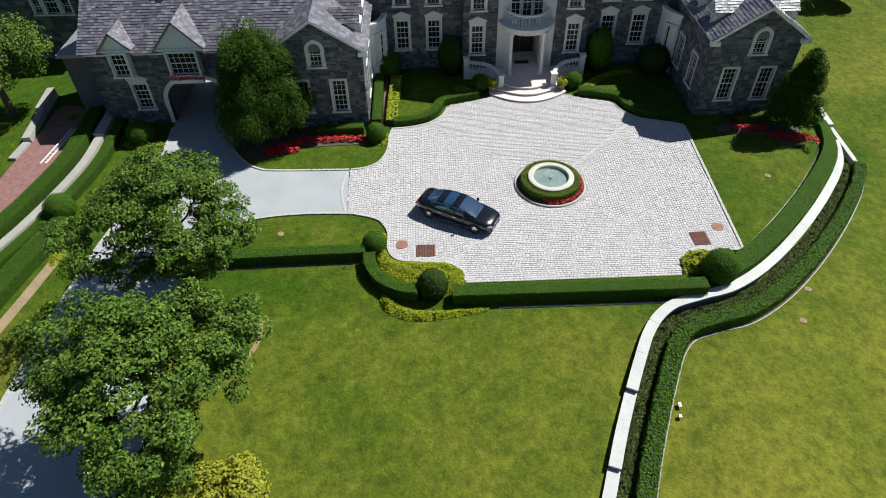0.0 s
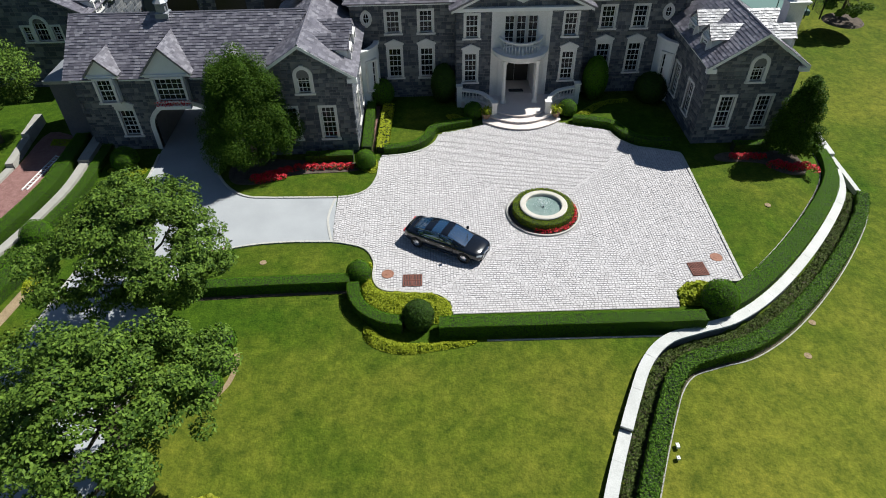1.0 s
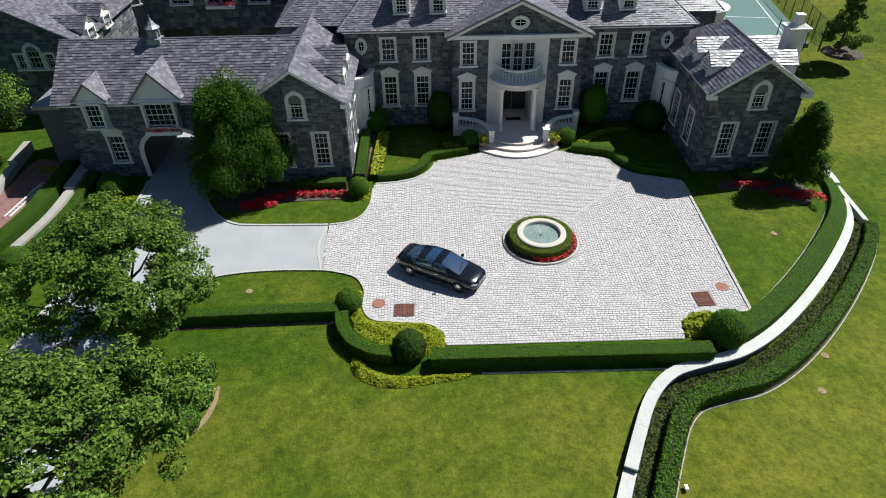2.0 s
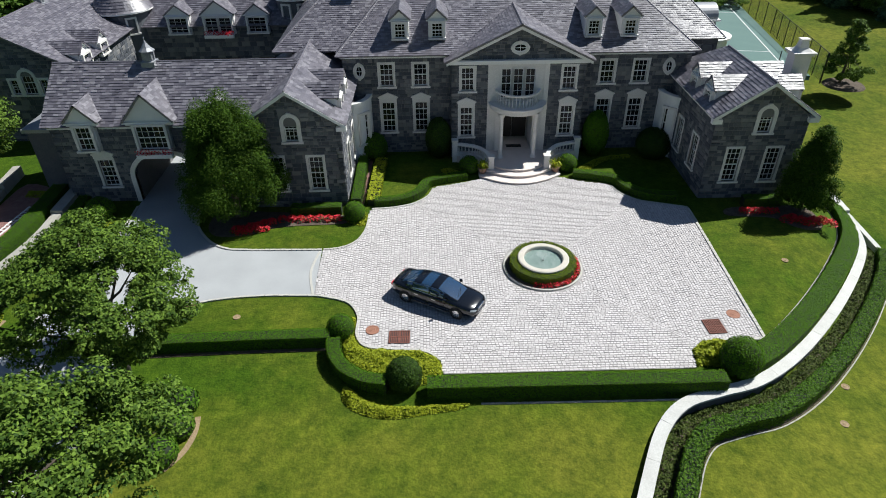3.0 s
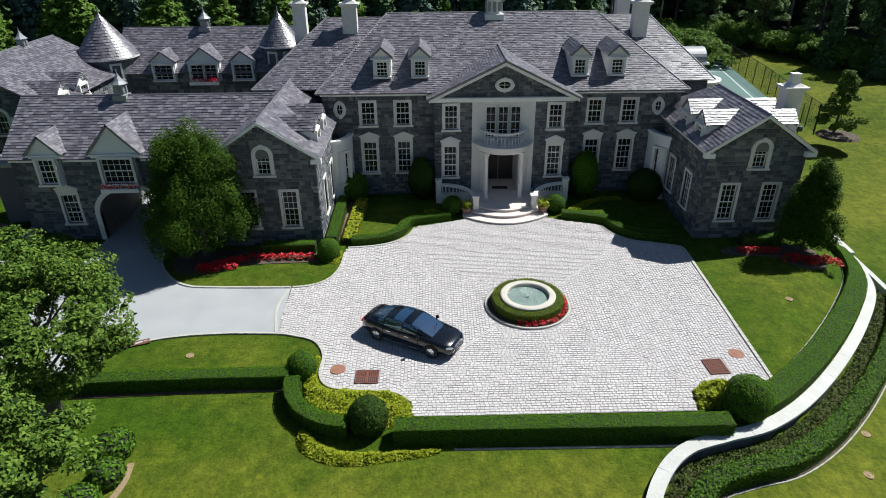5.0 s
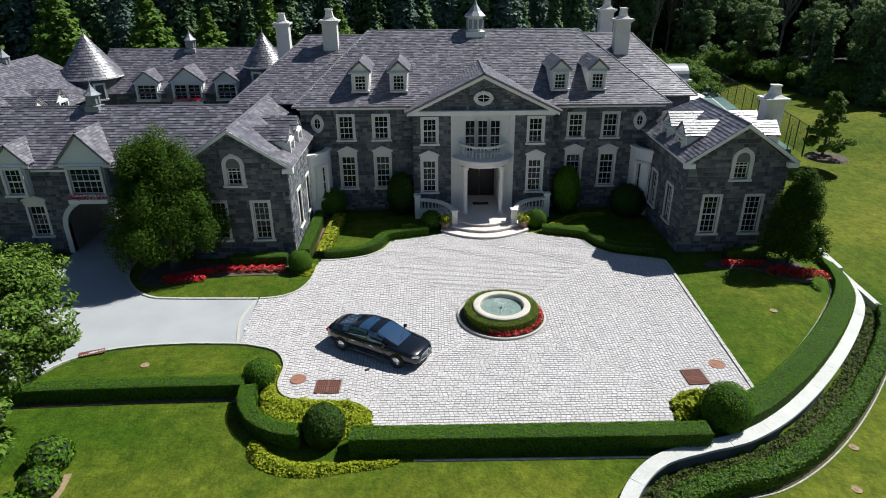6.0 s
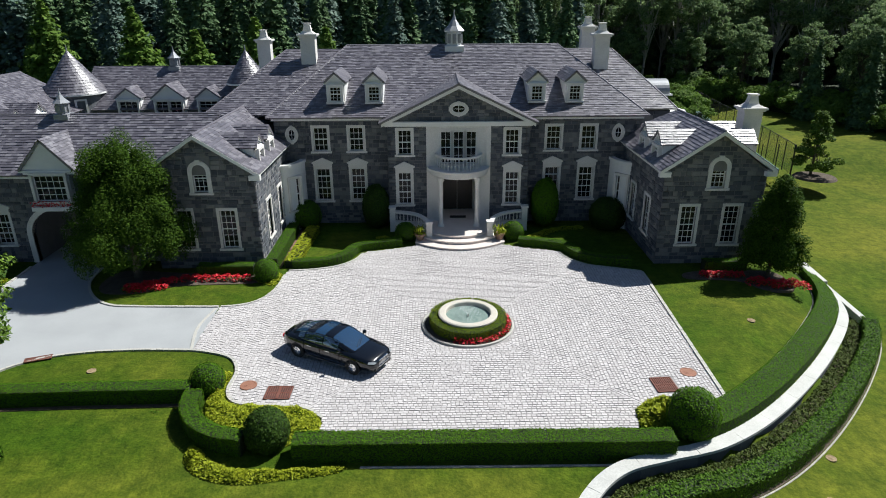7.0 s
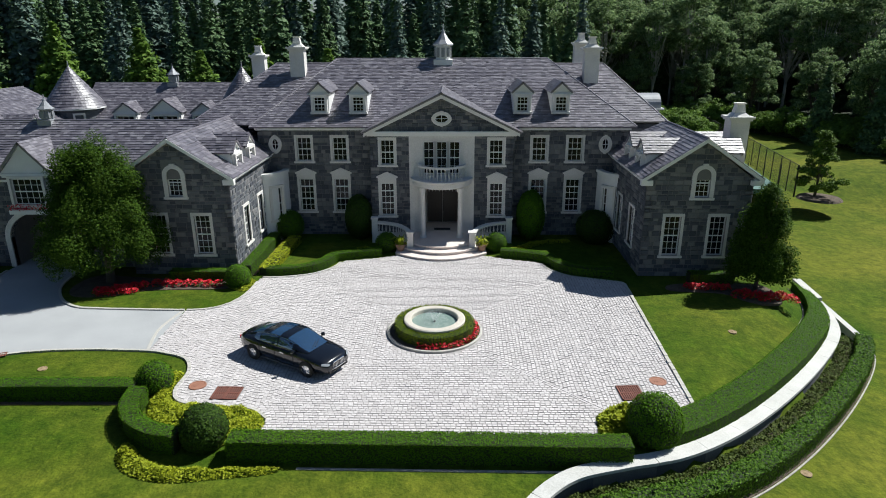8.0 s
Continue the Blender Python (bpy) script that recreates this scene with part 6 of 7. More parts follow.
# ---- trees ----
def broadleaf(name, x, y, zb, height, spread, label, leaf=LEAF, clumps=90, per=150, size=0.13, crown_low=0.28, seed=1, trunk_r=0.22, upright=1.0, bark=BARK, squash=0.55, clump_r=0.2, rough=0.16, taper=0.0):
    """Tapered trunk, forking limbs and a crown of leaf clumps with gaps between them."""
    rng = np.random.default_rng(seed)
    t = thing(name, (x, y, zb), label, "tree")
    m = M()
    top = Vector((rng.normal(0, 0.2), rng.normal(0, 0.2), height * 0.82))
    pts = [Vector((0, 0, -0.1)), Vector((0.05, 0, height * 0.2)), top * 0.55, top * 0.8, top]
    m.tube(pts, [trunk_r * 1.3, trunk_r, trunk_r * 0.7, trunk_r * 0.4, trunk_r * 0.12], 8)
    cz, rz = height * (1 + crown_low) / 2, height * (1 - crown_low) / 2
    cen = []
    for k in range(clumps):
        d = rng.normal(0, 1, 3)
        d /= np.linalg.norm(d)
        d[2] = d[2] if d[2] > -0.5 else -d[2] * 0.6
        r = rng.uniform(0.55, 1.0) ** 0.6
        bulge = 1 + rough * math.sin(3 * math.atan2(d[1], d[0]) + seed) + rough * 0.6 * math.sin(5 * d[2] + seed * 2)
        narrow = 1.0 - 0.35 * max(0.0, d[2]) * (upright - 1) * 2
        if taper:
            # upright cone with a rounded foot
            f = rng.uniform(0, 1) ** 1.5
            narrow = (1 - taper * f - (1 - taper) * f ** 6) * min(1.0, 0.72 + 2.2 * f)
            h = math.hypot(d[0], d[1]) + 1e-6
            d = np.array([d[0] / h, d[1] / h, 2 * f - 1]) / np.array([1, 1, r])
        cen.append(np.array([d[0] * spread * r * bulge * narrow, d[1] * spread * r * bulge * narrow, cz + d[2] * rz * r]))
    cen = np.array(cen)
    for k in range(0, clumps, max(1, clumps // 26)):
        c = Vector(cen[k])
        s = top * rng.uniform(0.3, 0.75)
        mid = (s + c) / 2 + Vector((0, 0, -0.1 * height * rng.uniform(0, 0.6)))
        m.tube([s, mid, c], [trunk_r * 0.35, trunk_r * 0.2, 0.015], 5)
    part("trunk", m.mesh("trunk"), bark, t, "ridged bark trunk and limbs", True)
    n = clumps * per
    ci = np.repeat(np.arange(clumps), per)
    d = rng.normal(0, 1, (n, 3))
    d /= np.linalg.norm(d, axis=1)[:, None]
    rad = (spread * clump_r + 0.25) * rng.uniform(0.75, 1.3, clumps)[ci] * rng.uniform(0.35, 1, n) ** 0.5
    C = cen[ci] + d * rad[:, None] * np.array([1, 1, squash])
    out = C - np.array([0, 0, cz * 0.8])
    out /= np.linalg.norm(out, axis=1)[:, None] + 1e-6
    N = out * 0.5 + d * 0.5 + np.array([0, 0, 0.6])
    part("crown", leaf_quads("crown", C, N, size, 0.6, rng), leaf, t)["kind"] = "stuff"
    return t


broadleaf("maple_tree", -22.0, 24.9, -0.1, 8.6, 3.9, "broad green maple beside the drive", clumps=260, per=230, size=0.082, seed=3, trunk_r=0.28, crown_low=0.06, rough=0.28, squash=0.45, clump_r=0.09)
broadleaf("maple_tree", -20.0, 14.8, -0.4, 9.2, 4.0, "large green maple beside the drive", clumps=260, per=240, size=0.082, seed=6, trunk_r=0.32, crown_low=0.1, rough=0.28, squash=0.45, clump_r=0.09)
broadleaf("golden_tree", -16.6, 11.4, -0.7, 4.0, 1.5, "small yellow-green ornamental tree", LEAF_YELLOW, 60, 160, 0.085, 0.1, 11, 0.12)
broadleaf("hornbeam_tree", -19.8, 39.3, 0, 8.5, 2.85, "dense oval dark green tree before the wing", LEAF_DARK, 420, 330, 0.06, -0.12, 14, 0.22, 1.25, clump_r=0.12, squash=1.3)
broadleaf("young_tree", 18.35, 38.5, 0, 5.9, 1.6, "young conical dark green tree in a flower bed", LEAF_DARK, 150, 300, 0.065, 0.2, 17, 0.1, clump_r=0.13, squash=1.3, taper=0.62, rough=0.2)
broadleaf("maple_tree", -40.2, 43.4, 0, 9.0, 3.6, "green broadleaf tree beside the side house", LEAF, 130, 260, 0.09, 0.08, 19, 0.25)
broadleaf("lawn_tree", 37.0, 66.6, -1.6, 6.6, 2.0, "small tapering tree alone on the lawn", LEAF, 60, 190, 0.1, 0.16, 23, 0.12, clump_r=0.14, taper=0.7, rough=0.2)
solid("tree_mulch", M().lathe([(2.1, -1.62), (1.9, -1.45), (0.0, -1.4)], 37.4, 66.4, 24), MULCH, "ring of brown mulch under the lawn tree", "mulch ring", kind="structure")
for k, (x, y, r) in enumerate(((-18.4, 22.6, 0.8), (-18.1, 21.2, 0.7), (-18.5, 19.8, 0.8))):
    topiary(x, y, gz(x, y) - 0.05, r, r * 0.8, "loose green shrub under the drive trees", SHADE_COVER, 0.09, 120, "shrub", 0.3)
solid("bed_edge", M().ribbon(catmull([(-18.2, 19.2), (-17.6, 20.1), (-17.4, 21.1), (-17.5, 22.0)], 6), 0.16, 0.1, -0.6, lambda x, y: gz(x, y) + 0.03), DIRT, "pale bare soil edge of the tree bed", "bed edge", kind="structure")


def conifer_mesh(H, R, seed, leaf, whorls=38, droop=0.35, size=0.3):
    """Whorls of drooping boughs, each a run of needle sprays, on a straight stem."""
    rng = np.random.default_rng(seed)
    C, N = [], []
    for i in range(whorls):
        f = (i + rng.uniform(0, 0.6)) / whorls
        z = H * (0.04 + 0.95 * f)
        r = R * (1 - f) ** 0.85 * rng.uniform(0.82, 1.12) + 0.12
        k = int(6 + 9 * (1 - f))
        a0 = rng.uniform(0, 6.28)
        for j in range(k):
            a = a0 + 6.28 * j / k + rng.normal(0, 0.12)
            rr = r * rng.uniform(0.75, 1.1)
            for s in np.arange(0.2, 1.01, 0.3 / max(rr, 0.45)):
                for w in (-1.6, -0.55, 0.55, 1.6):
                    b = a + w * 0.16 * (1 - s * 0.4)
                    C.append((rr * s * math.cos(b), rr * s * math.sin(b), z - droop * rr * s * s + rng.normal(0, 0.08)))
                    N.append((math.cos(b) * 0.5, math.sin(b) * 0.5, 1.0))
    return leaf_quads("foliage", np.array(C), np.array(N), size, 0.45, rng)


def conifer(name, H, R, seed, leaf, label, at, **kw):
    t = thing(name, at, label, "tree", "trees behind the house")
    part("trunk", M().tube([(0, 0, -0.5), (0, 0, H * 0.6), (0, 0, H * 0.98)], [H * 0.014 + 0.05, H * 0.008 + 0.03, 0.015], 6).mesh("trunk"), BARK, t)
    part("foliage", conifer_mesh(H, R, seed, leaf, **kw), leaf, t)["kind"] = "stuff"
    return t


protos = [conifer("spruce_tree", 19.0, 3.6, 31, SPRUCE, "tall dark spruce in the woods", (-30, 104, 1)),
          conifer("blue_spruce_tree", 20.0, 3.7, 32, SPRUCE_BLUE, "tall blue-grey spruce in the woods", (-42, 106, 1)),
          conifer("spruce_tree", 17.0, 3.2, 33, SPRUCE, "tall dark spruce in the woods", (-12, 101, 0)),
          conifer("fresh_conifer_tree", 11.0, 3.5, 34, FIR, "bright green conifer before the dark woods", (-47, 84, 1), droop=-0.25)]
rr = np.random.default_rng(77)


def plant(p, x, y, s):
    copy_thing(p, Matrix.Translation((x, y, gz(x, y) - 0.2)) @ Matrix.Rotation(rr.uniform(0, 6.28), 4, "Z") @ Matrix.Diagonal((s * rr.uniform(0.9, 1.12), s * rr.uniform(0.9, 1.12), s, 1)))


# spruce belt behind the left half, in rows with rising tops
for row in range(7):
    y = 95 + row * 8
    for x in np.arange(-118, 20, 5.0 + 0.25 * row):
        xx, yy = x + rr.uniform(-2, 2), y + rr.uniform(-2.5, 2.5)
        plant(protos[int(rr.choice([0, 1, 2], p=[0.35, 0.4, 0.25]))], xx, yy, rr.uniform(0.85, 1.2) + row * 0.09)
for x, y, s in ((-58, 82, 1.1), (-37, 83, 1.3), (-31, 88, 0.8), (-23, 84, 1.3), (-17, 88, 0.85), (-12, 84, 0.7), (-7, 89, 0.9), (-65, 78, 0.9), (-53, 88, 0.85), (-44, 80, 0.75), (-49, 86, 1.35), (-31, 86, 1.1), (-15, 86, 1.25), (-3, 94, 1.0), (-62, 90, 1.1), (-27, 80, 0.65)):
    plant(protos[3], x, y, s)
for x, y, s in ((-70, 75, 0.8), (-62, 70, 0.6), (-42, 88, 0.7), (-27, 90, 0.75), (3, 92, 0.8), (9, 95, 0.85)):
    plant(protos[1 if x < -40 else 0], x, y, s)
# mixed woods on the right: tall bare-stemmed trees, brush at their feet
w1 = broadleaf("woodland_tree", 30, 132, -1.5, 21, 4.0, "tall thin woodland tree with high crown", WOOD_LEAF, 70, 110, 0.22, 0.42, 41, 0.22, bark=PALE_BARK, clump_r=0.22)
w2 = broadleaf("woodland_tree", 42, 138, -1.5, 23, 4.4, "tall pale-stemmed woodland tree", WOOD_LEAF, 70, 110, 0.22, 0.35, 42, 0.2, bark=PALE_BARK, clump_r=0.22)
w3 = broadleaf("woodland_tree", 55, 128, -1.5, 15, 3.6, "green woodland tree leafy to the ground", WOOD_LEAF, 90, 130, 0.18, 0.06, 43, 0.2, clump_r=0.2)
sb = broadleaf("brush", 46, 119, -1.5, 3.6, 2.4, "light green brush at the wood edge", FIR, 34, 90, 0.15, 0.02, 44, 0.06)
for w in (w1, w2, w3, sb):
    w["group"] = "woodland trees"
for row in range(7):
    for x in np.arange(12, 140, 4.8):
        xx = x + rr.uniform(-2.2, 2.2)
        yy = 124 + row * 7 - 0.55 * max(0, xx - 62) + rr.uniform(-2.5, 2.5)
        plant((w1, w2, protos[0], w3)[int(rr.choice(4, p=[0.33, 0.3, 0.22, 0.15]))], xx, yy, rr.uniform(0.85, 1.15) + row * 0.06)
for x, y, s in ((60, 96, 1.05), (66, 88, 0.95), (58, 108, 0.9), (72, 92, 1.1), (50, 112, 0.95), (64, 102, 1.1), (76, 84, 1.0), (43, 119, 0.85), (82, 78, 1.1)):
    plant(w3, x, y, s)
for x, y, s in ((57, 90, 0.75), (62, 83, 0.7), (68, 80, 0.75), (75, 74, 0.8), (54, 98, 0.7), (83, 68, 0.85), (61, 92, 0.85), (70, 85, 0.85)):
    plant(protos[2], x, y, s)
for k in range(120):
    x = rr.uniform(14, 64)
    y = (104 + rr.uniform(0, 14)) if x < 38 else (112 + rr.uniform(0, 10)) if x < 46 else 118 - 2.4 * (x - 46) + rr.uniform(0, 12)
    plant(sb, x, y, rr.uniform(0.6, 1.35))
for k in range(40):
    plant(sb, rr.uniform(22, 39), rr.uniform(96, 110), rr.uniform(0.5, 0.95))
for k in range(26):
    plant(sb, rr.uniform(-60, 0), rr.uniform(76, 94), rr.uniform(0.4, 0.9))
# floor coloured near-black to stand for the shade under the trees
solid("woodland_floor", M().prism(catmull([(14, 116), (44, 116), (56, 98), (66, 80), (90, 62), (160, 60), (160, 190), (-130, 190), (-130, 80), (-60, 84), (-10, 92)], 5, True), -3.0, 0.4), SHADE_DARK, "leaf litter with woodland shade painted in", "woodland floor", kind="structure")

# ---- chain-link court fence ----
fe = thing("court_fence", (36, 75, -1.2), "black wire fence round the tennis court", "fence", kind="structure")
fl = [(35.2, 67.0), (38.0, 85.0), (41.0, 108.0)]
for a, b in zip(fl, fl[1:]):
    n = 7
    for k in range(n + 1):
        t = k / n
        x, y = a[0] + (b[0] - a[0]) * t, a[1] + (b[1] - a[1]) * t
        part("post", M().tube([(x, y, -1.6), (x, y, 1.7)], [0.05, 0.05], 6), IRON, fe)
    part("top_rail", M().tube([(a[0], a[1], 1.65), (b[0], b[1], 1.65)], [0.035, 0.035], 5), IRON, fe)
    w = M()
    for k in range(120):
        t = k / 120
        x, y = a[0] + (b[0] - a[0]) * t, a[1] + (b[1] - a[1]) * t
        w.box(x - 0.006, y - 0.006, -1.4, x + 0.006, y + 0.006, 1.65)
    for z in np.arange(-1.2, 1.6, 0.3):
        w.tube([(a[0], a[1], z), (b[0], b[1], z)], [0.008, 0.008], 3)
    part("mesh_wire", w, IRON, fe)["kind"] = "stuff"
for x, y in ((30.5, 67.8),):
    for t in (0, 1, 2, 3):
        part("post", M().tube([(x + t * 1.55, y - t * 0.25, -1.6), (x + t * 1.55, y - t * 0.25, 1.7)], [0.05, 0.05], 6), IRON, fe)


# ---- car ----
def sedan(x, y, z, heading):
    car = thing("car", (x, y, z), "black four-door luxury saloon parked on the cobbles", "car")
    car.rotation_euler = (0, 0, radians(heading))
    # stations along the length: x, half width, sill, belt height
    st = [(-2.58, 0.62, 0.42, 0.86), (-2.5, 0.80, 0.32, 0.96), (-2.2, 0.90, 0.26, 1.02), (-1.6, 0.945, 0.22, 1.03), (-0.6, 0.955, 0.2, 1.0), (0.4, 0.955, 0.2, 0.98), (1.0, 0.95, 0.2, 0.98),
          (1.5, 0.94, 0.22, 0.94), (2.1, 0.90, 0.26, 0.86), (2.45, 0.80, 0.28, 0.76), (2.6, 0.64, 0.34, 0.66)]
    m = M()
    rings = []
    for xx, w, zb, zt in st:
        half = [(0.0, zb), (0.82 * w, zb), (0.97 * w, zb + 0.1), (w, 0.45 * zb + 0.55 * zt - 0.05), (0.985 * w, zt - 0.12), (0.93 * w, zt - 0.03), (0.8 * w, zt + 0.015), (0.4 * w, zt + 0.045), (0.0, zt + 0.055)]
        full = half + [(-a, b) for a, b in half[-2:0:-1]]
        rings.append([(xx, a, b) for a, b in full])
    k = len(rings[0])
    m.add([p for r in rings for p in r], [(i * k + j, i * k + (j + 1) % k, (i + 1) * k + (j + 1) % k, (i + 1) * k + j) for i in range(len(rings) - 1) for j in range(k)]
          + [tuple(range(k - 1, -1, -1)), tuple((len(rings) - 1) * k + j for j in range(k))])
    body = part("body", m.mesh("body"), CARBODY, car, "glossy black bodywork", True)
    # cabin: sections along the length, from the boot lid over the roof to the scuttle: x, half width at belt, at roof, roof height
    sec = [(-2.28, 0.62, 0.50, 1.02), (-1.95, 0.74, 0.56, 1.12), (-1.6, 0.81, 0.60, 1.25), (-1.2, 0.855, 0.64, 1.37), (-0.7, 0.87, 0.67, 1.45), (-0.1, 0.87, 0.68, 1.475), (0.35, 0.86, 0.67, 1.44), (0.75, 0.84, 0.66, 1.31), (1.15, 0.80, 0.66, 1.14), (1.5, 0.72, 0.62, 0.99)]
    belt = 0.97

    def ring_of(x0, wb, wr, top):
        """Half section from the belt over the cant rail to the middle of the roof."""
        h = top - belt
        return [(x0, wb, belt - 0.03), (x0, wb - 0.01, belt + 0.12 * h), (x0, (wb + wr) / 2 + 0.02, belt + 0.55 * h), (x0, wr, belt + 0.86 * h), (x0, wr * 0.78, belt + 0.96 * h), (x0, wr * 0.4, top - 0.005), (x0, 0.0, top)]

    rows = [ring_of(*q) for q in sec]
    full = [r + [(x0, -y0, z0) for x0, y0, z0 in r[-2::-1]] for r in rows]
    kk = len(full[0])
    cab = M().add([p for r in full for p in r], [(i * kk + j, i * kk + j + 1, (i + 1) * kk + j + 1, (i + 1) * kk + j) for i in range(len(full) - 1) for j in range(kk - 1)])
    part("cabin_shell", cab.mesh("cabin_shell"), CARBODY, body, "black roof and pillars", True)

    def skin(i0, i1, j0, j1, s, off):
        """A pane laid a little proud of the cabin between sections i0 and i1 and section points j0 and j1."""
        v = [(x0, s * (y0 + off * (0.8 if y0 > 0.01 else 0)), z0 + off) for i in range(i0, i1 + 1) for x0, y0, z0 in rows[i][j0:j1 + 1]]
        w = j1 - j0 + 1
        return v, [(i * w + j, i * w + j + 1, (i + 1) * w + j + 1, (i + 1) * w + j) for i in range(i1 - i0) for j in range(w - 1)]

    for s in (-1, 1):
        for i0, i1 in ((2, 3), (3, 5), (5, 7)):
            v, f = skin(i0, i1, 1, 3, s, 0.008)
            cx = sum(p[0] for p in v) / len(v)
            v = [(cx + (p[0] - cx) * 0.93, p[1], p[2]) for p in v]
            part("side_window", M().add(v, f).mesh("side_window"), CARGLASS, body, "dark side window with sky reflection painted blue", True)
        part("chrome_strip", M().tube([(r[1][0], s * (r[1][1] + 0.012), r[1][2] - 0.005) for r in rows[2:8]], [0.012] * 6, 5).mesh("chrome_strip"), CHROME, body, "chrome strip under the windows")
        part("window_frame", M().tube([(r[3][0], s * (r[3][1] + 0.012), r[3][2] + 0.008) for r in rows[2:8]], [0.008] * 6, 5).mesh("window_frame"), CHROME, body, "thin chrome window surround")
        part("mirror", M().lathe([(0.02, -0.07), (0.09, -0.05), (0.1, 0.0), (0.08, 0.07), (0.0, 0.09)], 0.9, s * 1.0, 10).tube([(0.9, s * 0.82, -0.06), (0.9, s * 1.0, -0.03)], [0.03, 0.03], 6).mesh("mirror"), CARBODY, body).location = (0, 0, 1.05)
        part("headlamp", M().add([(2.36, s * 0.86, 0.70), (2.56, s * 0.66, 0.64), (2.585, s * 0.5, 0.66), (2.52, s * 0.58, 0.73), (2.34, s * 0.8, 0.77)], [(0, 1, 2, 3, 4)]).mesh("headlamp"), LAMPGLASS, body, "clear swept headlamp").location = (0.03, s * 0.02, 0.02)
        part("tail_lamp", M().box(-2.62, s * 0.6 - 0.14, 0.72, -2.52, s * 0.6 + 0.14, 0.86).mesh("tail_lamp"), FLOWER, body, "red tail lamp")
        for hx in (-0.85, 0.2):
            part("door_handle", M().box(hx - 0.11, s * 0.955 - 0.02, 0.8, hx + 0.11, s * 0.955 + 0.025, 0.83).mesh("door_handle"), CHROME, body)
        for hx in (-1.2, -0.25, 0.85):
            part("door_gap", M().box(hx - 0.006, s * 0.95 - 0.01, 0.32, hx + 0.006, s * 0.95 + 0.008, 0.9).mesh("door_gap"), RUBBER, body)
        part("sill_trim", M().box(-1.15, s * 0.945 - 0.02, 0.27, 1.15, s * 0.945 + 0.02, 0.3).mesh("sill_trim"), CHROME, body)

    def screen(name, i0, i1, label):
        """Curved glass across the car between two sections, up to the pillars."""
        v = [(x0, y0 * 0.95, z0 + 0.012) for i in range(i0, i1 + 1) for x0, y0, z0 in full[i][3:kk - 3]]
        w = kk - 6
        part(name, M().add(v, [(i * w + j, i * w + j + 1, (i + 1) * w + j + 1, (i + 1) * w + j) for i in range(i1 - i0) for j in range(w - 1)]).mesh(name), CARGLASS, body, label, True)

    screen("windscreen", 6, 9, "sloping curved windscreen")
    screen("rear_window", 1, 3, "sloping rear window")
    screen("sunroof", 4, 5, "dark glass sunroof")
    for s in (-1, 1):
        part("wiper", M().tube([(1.42, s * 0.1 - 0.2, 1.05), (1.2, s * 0.1 + 0.3, 1.15)], [0.01, 0.008], 4).mesh("wiper"), RUBBER, body)
    gr = M().box(2.58, -0.4, 0.40, 2.65, 0.4, 0.44).box(2.56, -0.34, 0.68, 2.63, 0.34, 0.72)
    for q in np.linspace(-0.34, 0.34, 9):
        gr.box(2.57, q - 0.012, 0.44, 2.62, q + 0.012, 0.68)
    part("grille", gr.mesh("grille"), CHROME, body, "chrome radiator grille")
    part("bumper_intake", M().box(2.5, -0.6, 0.26, 2.6, 0.6, 0.36).mesh("bumper_intake"), RUBBER, body)
    tyre = M()
    tv = M().lathe([(0.2, -0.12), (0.33, -0.12), (0.355, -0.08), (0.355, 0.08), (0.33, 0.12), (0.2, 0.12)], 0, 0, 24)
    tyre.add([(a, c, b) for a, b, c in tv.v], tv.f)
    rim = M()
    rv = M().lathe([(0.245, 0.122), (0.235, 0.11), (0.2, 0.1), (0.06, 0.115), (0.0, 0.12)], 0, 0, 24)
    rim.add([(a, c, b) for a, b, c in rv.v], rv.f)
    for q in range(10):
        a = 2 * math.pi * q / 10
        rim.tube([(0.05 * math.cos(a), 0.125, 0.05 * math.sin(a)), (0.23 * math.cos(a), 0.12, 0.23 * math.sin(a))], [0.022, 0.016], 4)
    tm, rm = tyre.mesh("tyre"), rim.mesh("rim")
    for wx in (-1.6, 1.57):
        for s in (-1, 1):
            wh = part("wheel", tm, RUBBER, car, "black tyre")
            wh.location, wh.rotation_euler = (wx, s * 0.85, 0.355), (0, 0, 0 if s > 0 else math.pi)
            part("rim", rm, CHROME, wh, "multi-spoke alloy rim")
            part("wheel_arch", M().lathe([(0.0, 0.0), (0.39, 0.0)], 0, 0, 24).mesh("wheel_arch"), RUBBER, wh).matrix_basis = Matrix.Translation((0, 0.102, 0.01)) @ Matrix.Rotation(radians(90), 4, "X")


sedan(-6.35, 29.8, 0.05, -29.5)


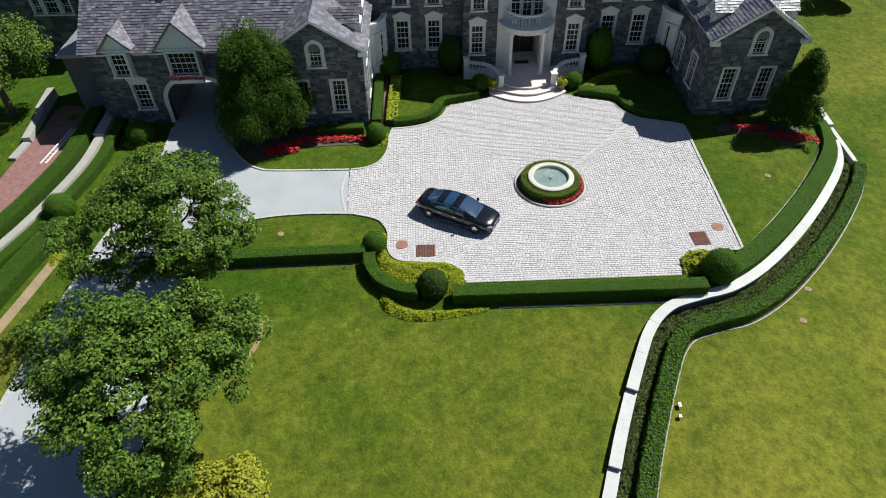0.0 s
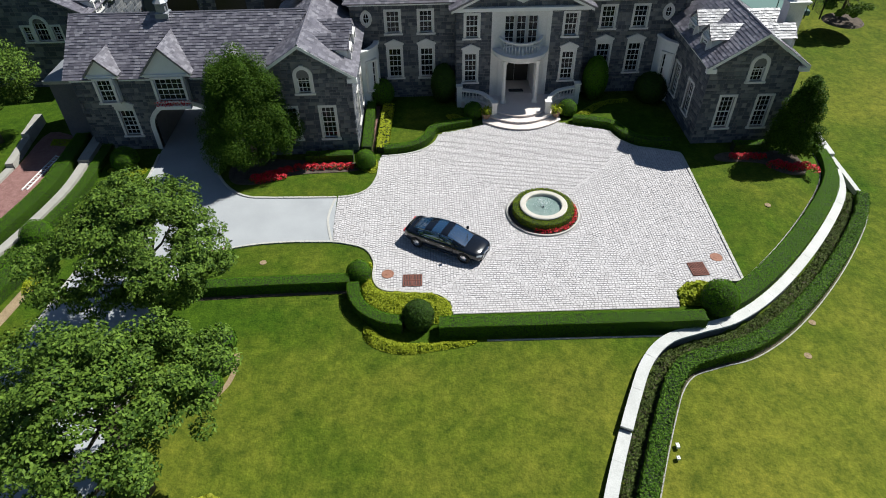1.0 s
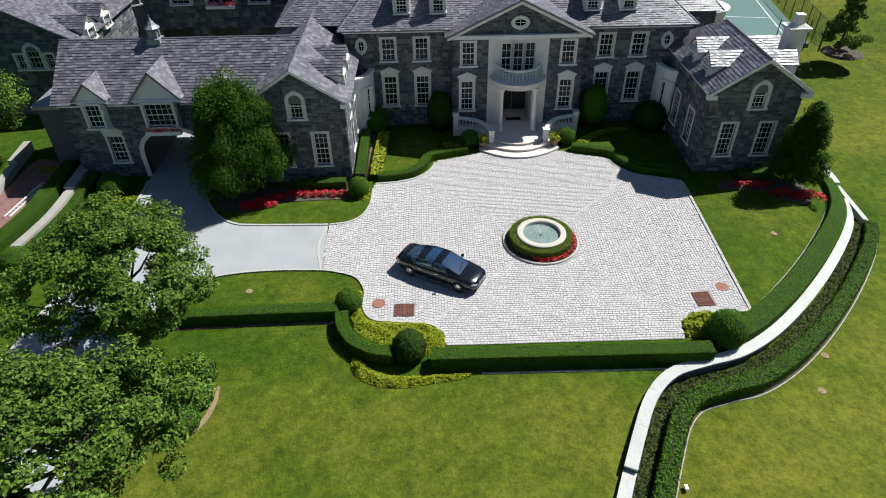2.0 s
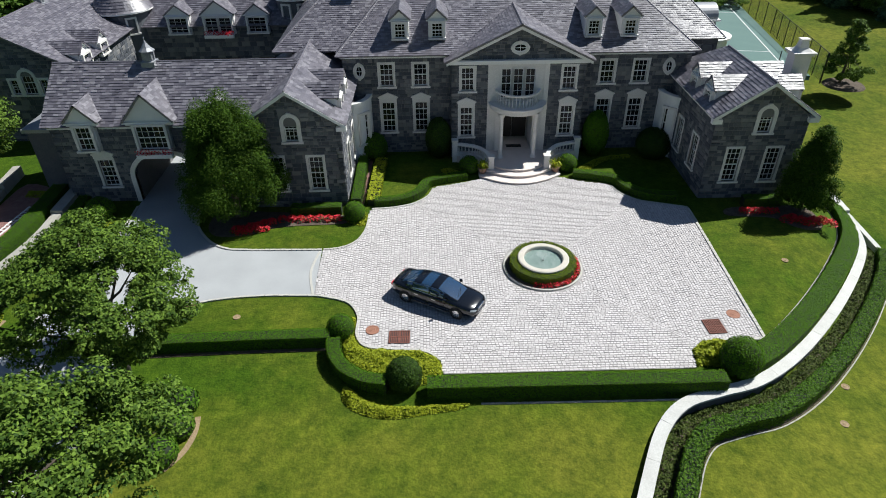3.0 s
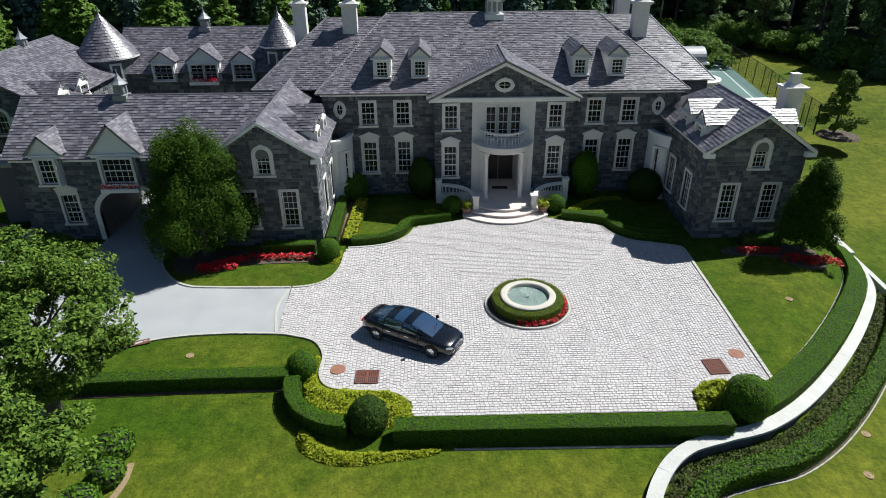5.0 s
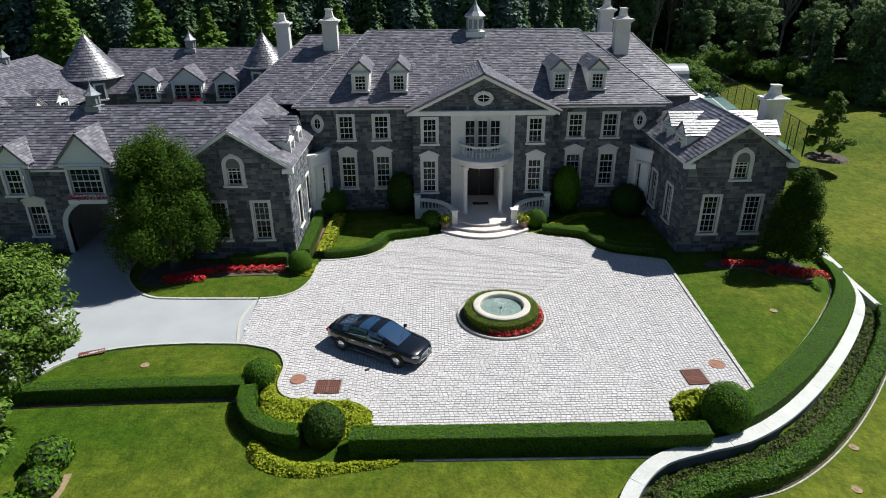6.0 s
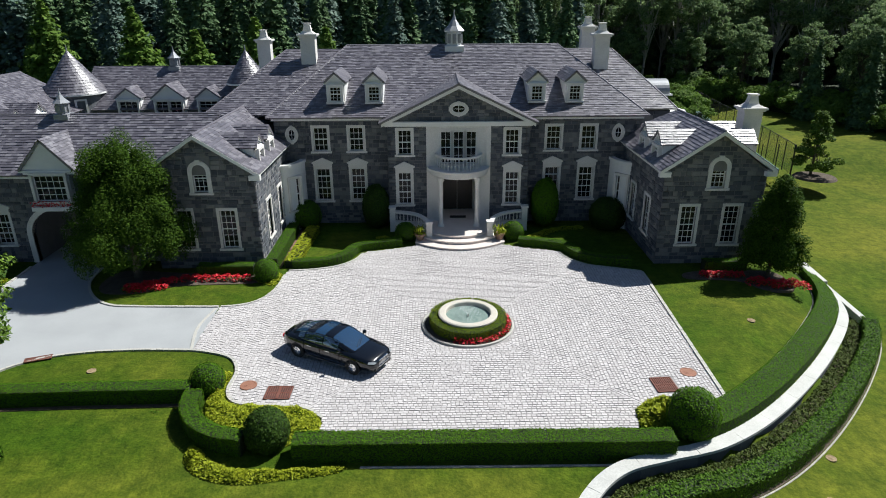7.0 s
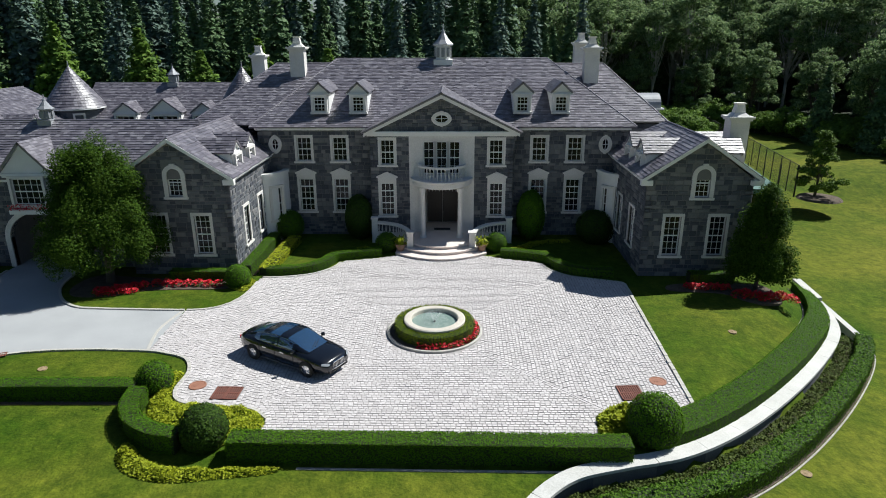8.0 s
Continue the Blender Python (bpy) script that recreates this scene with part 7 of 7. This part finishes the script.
# ---- cobbles, last ----
def cobbles():
    rng = np.random.default_rng(5)
    Xc, Yc = FX, FY
    pieces = []
    for field in (0, 1):
        courses, r = [], -15.0
        while r < 15:
            w = rng.uniform(0.142, 0.188)
            courses.append((r + w / 2, w))
            r += w
        for r, w in courses:
            s = -16.0 + rng.uniform(0, 0.2)
            while s < 16:
                l = rng.uniform(0.16, 0.25)
                cx, cy = (s + l / 2, r) if field == 0 else (r, s + l / 2)
                jx, jy = rng.normal(0, 0.008), rng.normal(0, 0.008)
                wob = 0.008 * math.sin(s * 0.55 + field)
                cx, cy = (cx + jx, cy + jy + wob) if field == 0 else (cx + jx + wob, cy + jy)
                pieces.append((Xc + cx, Yc + cy, (l - 0.018) / 2 if field == 0 else (w - 0.016) / 2, (w - 0.016) / 2 if field == 0 else (l - 0.018) / 2, field))
                s += l
    A = np.array(pieces)
    dx, dy = A[:, 0] - Xc, A[:, 1] - Yc
    ok = inside(COURT, A[:, 0], A[:, 1]) & (np.hypot(dx, dy) > 2.5)
    ok &= np.where(A[:, 4] == 0, np.abs(dy) >= np.abs(dx), np.abs(dy) < np.abs(dx)) & (np.abs(np.abs(dx) - np.abs(dy)) > 0.16)
    for gx, gy, hw, hd in ((-8.45, 26.85, 0.6, 0.52), (8.2, 27.1, 0.52, 0.6), (-9.9, 27.45, 0.36, 0.36), (9.6, 28.05, 0.36, 0.36)):
        ok &= ~((np.abs(A[:, 0] - gx) < hw) & (np.abs(A[:, 1] - gy) < hd))
    A = A[ok]
    mitre = M()
    for sx, sy in ((-1, -1), (1, -1), (1, 1), (-1, 1)):
        r = 2.62
        while r < 17:
            l = rng.uniform(0.15, 0.22)
            for side in (-0.058, 0.058):
                p = [(Xc + (q * sx - side * sy) * 0.7071, Yc + (q * sy + side * sx) * 0.7071) for q in (r + 0.008, r + l - 0.008)]
                mx, my = (p[0][0] + p[1][0]) / 2, (p[0][1] + p[1][1]) / 2
                clear = all(abs(mx - gx) > hw + 0.1 or abs(my - gy) > hd + 0.1 for gx, gy, hw, hd in ((-8.45, 26.85, 0.6, 0.52), (8.2, 27.1, 0.52, 0.6), (-9.9, 27.45, 0.36, 0.36), (9.6, 28.05, 0.36, 0.36)))
                if clear and inside(COURT, np.array([mx]), np.array([my]))[0]:
                    mitre.ribbon(p, 0.043, 0.043, 0.0, 0.055 + rng.normal(0, 0.003))
            r += l
    part("mitre_course", mitre, COBBLE, court)["kind"] = "stuff"
    near = (np.abs(A[:, 0]) < 4.2) & (A[:, 1] < 25.45)
    idx = np.nonzero(near)[0][:300]
    single = np.zeros(len(A), bool)
    single[idx] = True
    B = A[~single]
    n = len(B)
    top = 0.055 + rng.normal(0, 0.004, n)
    tilt = rng.normal(0, 0.0025, (n, 2))
    V = np.empty((n, 8, 3))
    for k, (sx, sy) in enumerate(((-1, -1), (1, -1), (1, 1), (-1, 1))):
        V[:, k] = np.stack([B[:, 0] + sx * B[:, 2], B[:, 1] + sy * B[:, 3], np.full(n, 0.0)], 1)
        V[:, 4 + k] = np.stack([B[:, 0] + sx * (B[:, 2] - 0.012), B[:, 1] + sy * (B[:, 3] - 0.012), top + sx * tilt[:, 0] + sy * tilt[:, 1]], 1)
    F = np.array([(4, 5, 6, 7), (0, 1, 5, 4), (1, 2, 6, 5), (2, 3, 7, 6), (3, 0, 4, 7)])
    faces = (np.arange(n)[:, None, None] * 8 + F[None]).reshape(-1, 4)
    me = bpy.data.meshes.new("cobble_field")
    me.vertices.add(8 * n)
    me.vertices.foreach_set("co", V.ravel())
    me.loops.add(faces.size)
    me.loops.foreach_set("vertex_index", faces.ravel().astype(np.int32))
    me.polygons.add(len(faces))
    me.polygons.foreach_set("loop_start", np.arange(0, faces.size, 4, dtype=np.int32))
    me.polygons.foreach_set("loop_total", np.full(len(faces), 4, dtype=np.int32))
    me.update()
    me.shade_flat()
    part("cobble_field", me, COBBLE, court)["kind"] = "stuff"
    kinds = []
    for l in (0.16, 0.19, 0.22, 0.25):
        hx, hy = (l - 0.018) / 2, (0.165 - 0.016) / 2
        m = M().add([(-hx, -hy, 0), (hx, -hy, 0), (hx, hy, 0), (-hx, hy, 0), (-hx + 0.012, -hy + 0.012, 0.055), (hx - 0.012, -hy + 0.012, 0.057), (hx - 0.012, hy - 0.012, 0.054), (-hx + 0.012, hy - 0.012, 0.056)],
                    [(4, 5, 6, 7), (0, 1, 5, 4), (1, 2, 6, 5), (2, 3, 7, 6), (3, 0, 4, 7)])
        me = m.mesh("cobble")
        me.materials.append(COBBLE_ONE)
        kinds.append(me)
    for i in idx:
        k = int(np.clip(round((A[i, 2] * 2 + 0.018 - 0.16) / 0.03), 0, 3))
        o = new("cobble", kinds[k])
        o.parent = court
        o.location = (A[i, 0], A[i, 1], rng.normal(0, 0.004))


cobbles()
